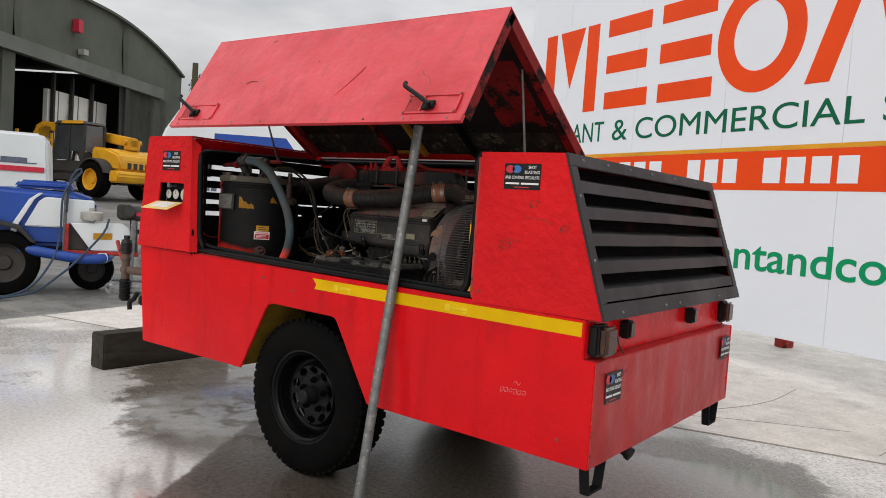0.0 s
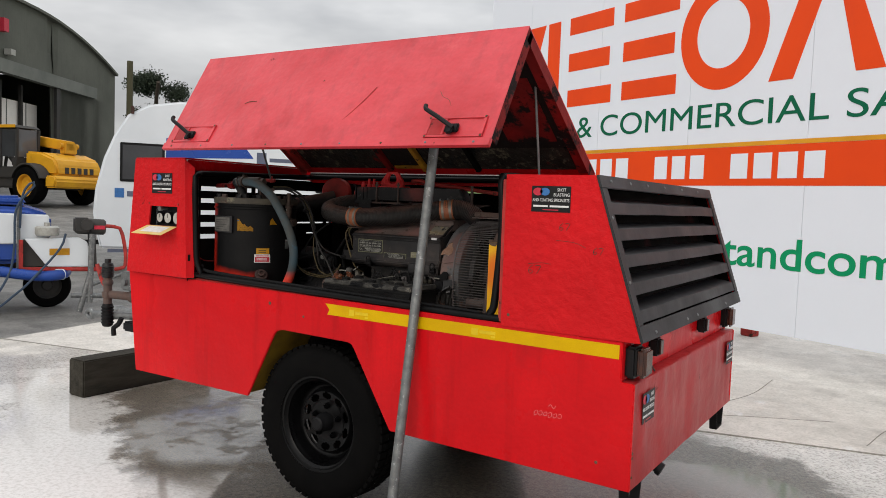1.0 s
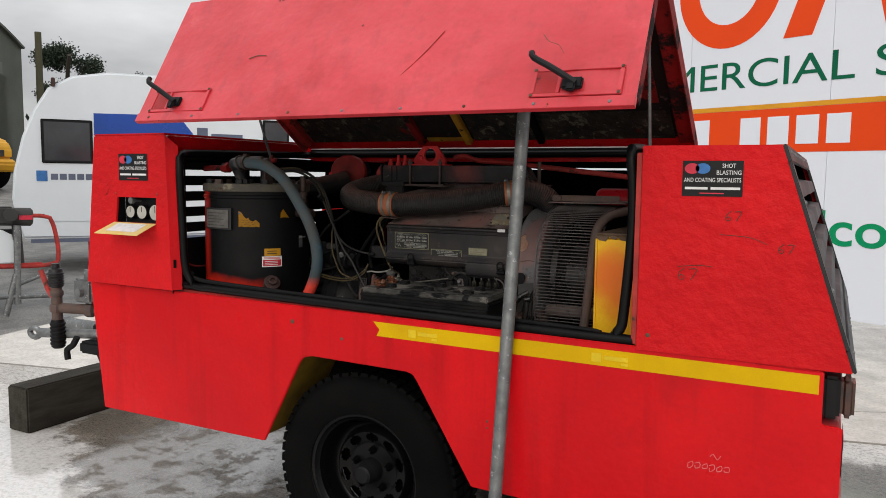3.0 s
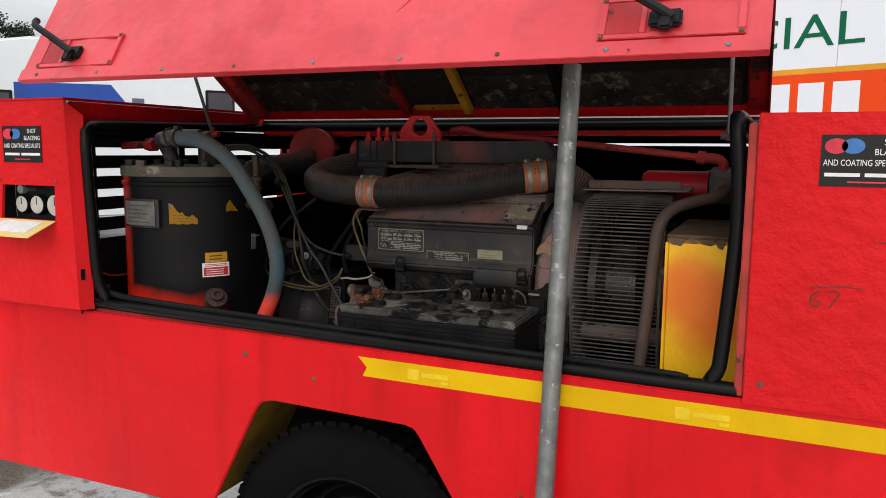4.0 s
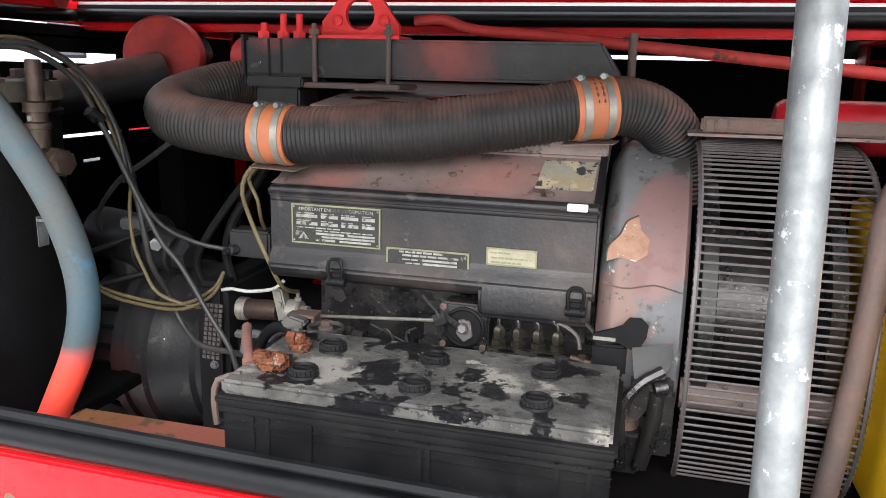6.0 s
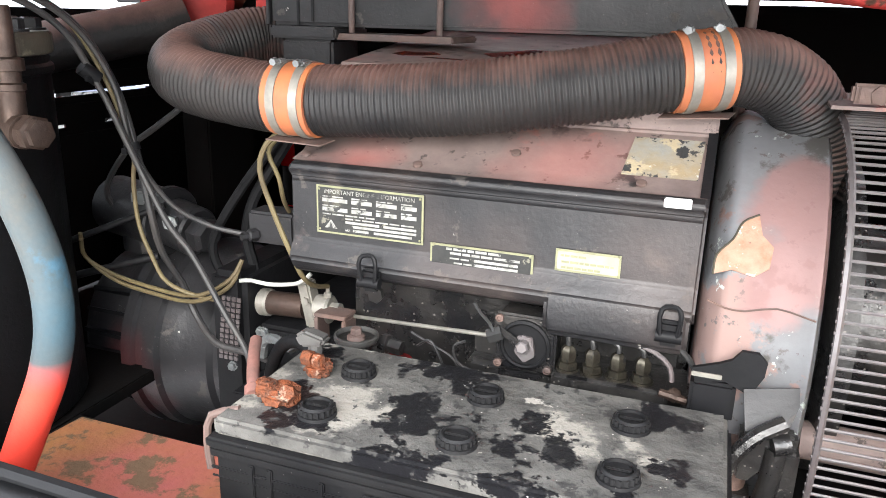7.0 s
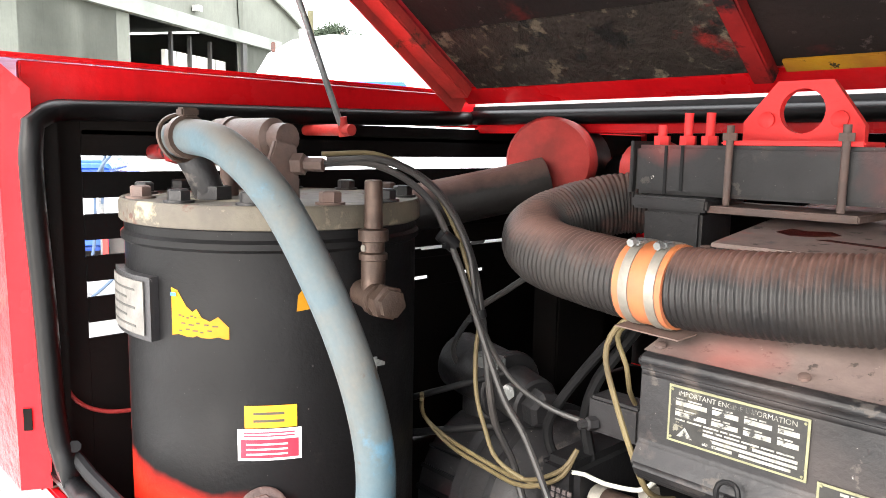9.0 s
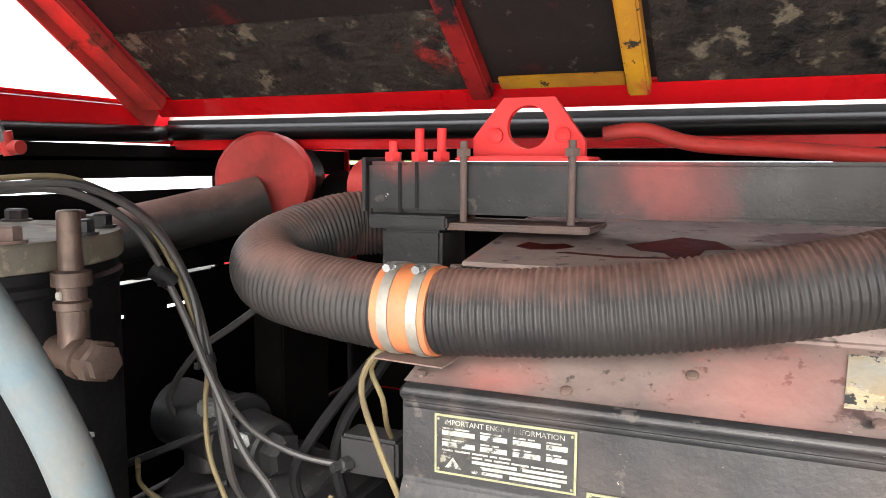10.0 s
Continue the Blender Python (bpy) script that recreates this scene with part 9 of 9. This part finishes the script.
    part("side_tank", box((-0.95, -1.0, 0.5), (0.75, -0.55, 0.79), 0.05), M_MACHINE_DARK, t)
    for x in (-1.4, 1.4):
        for y, sy in ((-0.98, -1), (0.98, 1)):
            wheel_at(t, (x, y, 0.6), 0.6, 0.42, (0, sy, 0), M_MACHINE)
            arc = [(x + 0.72 * math.cos(q), 0.6 + 0.72 * math.sin(q)) for q in [radians(20 + 14 * k) for k in range(11)]]
            arc += [(x + 0.67 * math.cos(q), 0.6 + 0.67 * math.sin(q)) for q in [radians(160 - 14 * k) for k in range(11)]]
            part("mudguard", prism(arc, "y", y - 0.2, y + 0.2), M_MACHINE_DARK, t, "black mudguard")
    t.matrix_basis = Matrix.Translation(at) @ Matrix.Rotation(radians(turn), 4, "Z")
    return t


# paler copy of the cab glass, reflected sky put into its colour
M_GLASS_PALE = material("sky_lit_cab_glass", (0.12, 0.125, 0.13), (0.09, 0.09, 0.1), 1.0, 0.05, 0.1, spec=0.6, bump=0.0)
telehandler((-23.55, 11.7, yard_height(-23.0, 11.8)), 9)


# ---- the arched hangar ----
def hangar():
    """Gable wall with an arched roof, drawn in the plane of its front."""
    a, z = Vector((-25.2, 4.3, 0)), Vector((-37.7, 24.3, 0))
    u = (z - a).normalized()
    back = Vector((-u.y, u.x, 0))
    if back.x > 0:
        back = -back
    h = thing("arched_hangar", a, "dark green arched steel hangar with a wide dark doorway", "hangar")
    m = plate_frame(a, u, (0, 0, 1))
    s = 1.0 if (m.to_3x3() @ Vector((0, 0, 1))).dot(back) > 0 else -1.0
    L = (z - a).length
    n = 28

    def roof(x):
        # a flattened arch over the span, its eaves at 6.6 m
        t = min(1.0, abs(x - 14.4) / 9.6) if x > 14.4 else min(1.0, (14.4 - x) / 20.5)
        return 7.75 + 1.8 * (1 - t ** 2.0)

    d0, d1, dz = 8.5, 16.9, 6.2
    xs = sorted(set([-6 + (L + 6) * k / n for k in range(n + 1)] + [d0, d1]))
    bm = bmesh.new()
    for x0, x1 in zip(xs, xs[1:]):
        lo = dz if d0 - 1e-6 <= x0 and x1 <= d1 + 1e-6 else 0.0
        q = [bm.verts.new(m @ Vector((x, y, 0))) for x, y in ((x0, lo), (x1, lo), (x1, roof(x1)), (x0, roof(x0)))]
        bm.faces.new(q)
    bmesh.ops.remove_doubles(bm, verts=bm.verts, dist=0.001)
    bmesh.ops.recalc_face_normals(bm, faces=bm.faces)
    bmesh.ops.solidify(bm, geom=list(bm.faces), thickness=0.15)
    part("gable_wall", bm, M_HANGAR, h, "dark green clad gable", 20)
    bm = bmesh.new()
    rows = [[bm.verts.new(m @ Vector((x, roof(x) + 0.06, d * s))) for x in xs] for d in (-0.35, 15.0, 30.0)]
    for p, q in zip(rows, rows[1:]):
        for k in range(len(xs) - 1):
            bm.faces.new((p[k], p[k + 1], q[k + 1], q[k]))
    bmesh.ops.recalc_face_normals(bm, faces=bm.faces)
    bmesh.ops.solidify(bm, geom=list(bm.faces), thickness=0.12)
    part("roof", bm, M_HANGAR, h, "dark arched sheet roof", 20)

    def blk(x0, y0, x1, y1, e0, e1):
        p, q = sorted((e0 * s, e1 * s))
        return tile(m, x0, y0, x1, y1, p, q)

    part("lintel", blk(-6, 6.21, L - 2.6, 6.78, -0.36, -0.16), M_HANGAR_TRIM, h, "grey-green door rail")
    part("side_wall", blk(L - 0.3, 0, L, 7.7, 0.2, 30), M_HANGAR, h)
    part("side_wall", blk(-6, 0, -5.7, 7.7, 0.2, 30), M_HANGAR, h)
    part("back_wall", blk(-6, 0, L, 9.5, 29.5, 30), M_INSIDE, h, "dark back wall")
    part("inner_wall", blk(12.3, 0.0, d1 + 0.4, 5.35, 0.9, 1.1), M_BRICKPALE, h, "pale sheeted wall inside the doorway")
    for x in (12.45, 13.9, 15.6):
        part("stanchion", blk(x, 0.0, x + 0.14, 6.1, 0.7, 0.85), M_MACHINE_DARK, h)
    for x in (13.1, 14.7, 16.3):
        part("sheet_joint", blk(x, 0.0, x + 0.05, 5.35, 0.88, 0.899), M_HANGAR_TRIM, h)
    part("rail", blk(12.3, 3.5, d1 + 0.3, 3.66, 0.7, 0.85), M_MACHINE_DARK, h)
    b = rod(m @ Vector((12.6, 1.8, 0.72 * s)), m @ Vector((13.95, 4.6, 0.72 * s)), 0.05, 8)
    part("brace", b, M_MACHINE_DARK, h)
    part("sliding_door", blk(d1 + 0.05, 0.0, L - 0.9, 6.19, -0.15, -0.03), M_HANGAR, h, "dark green sliding door")
    part("sliding_door", blk(3.0, 0.0, d0, 6.19, -0.15, -0.03), M_HANGAR, h, "dark green sliding door")
    part("door_post", blk(d1, 0, d1 + 0.35, 6.2, -0.3, -0.16), M_MACHINE_DARK, h)
    part("wall_lamp", blk(12.2, 7.9, 12.55, 8.45, -0.5, -0.2), M_LOGORED, h, "small red alarm box on the gable")
    part("flood_lamp", blk(12.7, 7.0, 13.05, 7.25, -0.5, -0.2), M_PALEPLATE, h)


hangar()


# ---- trees, pole and far hill ----
def tree(at, height, spread, seed, clumps=2600):
    rnd = random.Random(seed)
    at = Vector(at)
    t = thing("tree", at, "dark evergreen tree beyond the yard", "tree", group="trees beyond the yard")
    limbs = [hose([at, at + Vector((0.1, 0.1, height * 0.4)), at + Vector((0, 0.2, height * 0.85))], height * 0.014, 8, 1.0, bulge=lambda i, n: 1.2 - 0.9 * i / n)]
    for k in range(7):
        a = rnd.uniform(0, 6.28)
        z = height * rnd.uniform(0.3, 0.7)
        limbs.append(hose([at + Vector((0, 0, z)), at + Vector((math.cos(a) * spread * 0.4, math.sin(a) * spread * 0.4, z + height * 0.12)), at + Vector((math.cos(a) * spread * 0.8, math.sin(a) * spread * 0.8, z + height * 0.2))], height * 0.012, 6, 1.0))
    part("trunk", joined(*limbs), M_BARK, t, "dark trunk and limbs")
    verts, faces = [], []
    lobes = [(rnd.uniform(0, 6.28), rnd.uniform(0.1, 0.75), rnd.uniform(0.35, 0.95), rnd.uniform(0.22, 0.42)) for k in range(11)]
    for k in range(clumps):
        a, rr, hz, size = lobes[k % len(lobes)]
        c = at + Vector((math.cos(a) * rr * spread, math.sin(a) * rr * spread, hz * height * 0.92))
        d = Vector((rnd.gauss(0, 1), rnd.gauss(0, 1), rnd.gauss(0, 0.8)))
        p = c + d.normalized() * size * spread * rnd.uniform(0.4, 1.05)
        for q in range(5):
            o = p + Vector((rnd.gauss(0, 1), rnd.gauss(0, 1), rnd.gauss(0, 1))) * spread * 0.07
            e1 = Vector((rnd.gauss(0, 1), rnd.gauss(0, 1), rnd.gauss(0, 1))).normalized() * spread * 0.036
            e2 = Vector((rnd.gauss(0, 1), rnd.gauss(0, 1), rnd.gauss(0, 1))).normalized() * spread * 0.03
            i = len(verts)
            verts += [o - e1, o + e2, o + e1, o - e2]
            faces.append((i, i + 1, i + 2, i + 3))
    me = bpy.data.meshes.new("crown")
    me.from_pydata([v - at for v in verts], [], faces)
    me.materials.append(M_LEAF)
    ob = new("crown", me)
    ob.parent = t
    tagged(ob, "ragged dark foliage")


tree((-47.4, 34.35, 0), 11.4, 2.4, 4, 4200)
tree((-45.4, 37.3, 0), 8.9, 2.3, 5, 3000)
tree((-43.3, 37.6, 0), 9.6, 1.2, 6, 900)
solo("telegraph_pole", rod((-30.85, 20.65, 0.5), (-30.85, 20.65, 7.6), 0.17, 12, 0.14), M_CONCRETE_POST, "weathered wooden telegraph pole behind the yard", "pole", at=(-30.85, 20.65, 1.2))


def hedge():
    rnd = random.Random(21)
    verts, faces = [], []
    for k in range(5200):
        s = rnd.uniform(0, 13)
        top = 3.4 + 0.8 * math.sin(s * 1.7) + 0.5 * math.sin(s * 3.1)
        o = Vector((-s * 1.1 + rnd.gauss(0, 0.9), s * 2.2 + rnd.gauss(0, 0.7), top * rnd.uniform(0.02, 1.0) ** 0.6 + rnd.gauss(0, 0.2)))
        e1, e2 = [Vector((rnd.gauss(0, 1), rnd.gauss(0, 1), rnd.gauss(0, 1))).normalized() * q for q in (0.24, 0.17)]
        i = len(verts)
        verts += [o - e1, o + e2, o + e1, o - e2]
        faces.append((i, i + 1, i + 2, i + 3))
    me = bpy.data.meshes.new("hedge")
    me.from_pydata(verts, [], faces)
    me.materials.append(M_LEAF)
    ob = new("hedge", me)
    ob.location = (-40, 27, 0)
    return tagged(ob, "dark ragged hedge along the field edge", "hedge", kind="stuff")


hedge()



def hill():
    bm = bmesh.new()
    n, m = 40, 6
    rows = []
    for i in range(m + 1):
        row = []
        for k in range(n + 1):
            ang = radians(20 + 200 * k / n)
            r = 70 + i * 40
            hgt = i / m * (13 + 5 * noise.noise(Vector((k * 0.35, i * 0.2, 2.0))))
            row.append(bm.verts.new((math.cos(ang) * r, math.sin(ang) * r, hgt - 0.3)))
        rows.append(row)
    for p, q in zip(rows, rows[1:]):
        for k in range(n):
            bm.faces.new((p[k], p[k + 1], q[k + 1], q[k]))
    bmesh.ops.recalc_face_normals(bm, faces=bm.faces)
    return bm


solo("far_hill", hill(), M_GRASS, "low green hill in the distance", "hill", kind="structure")
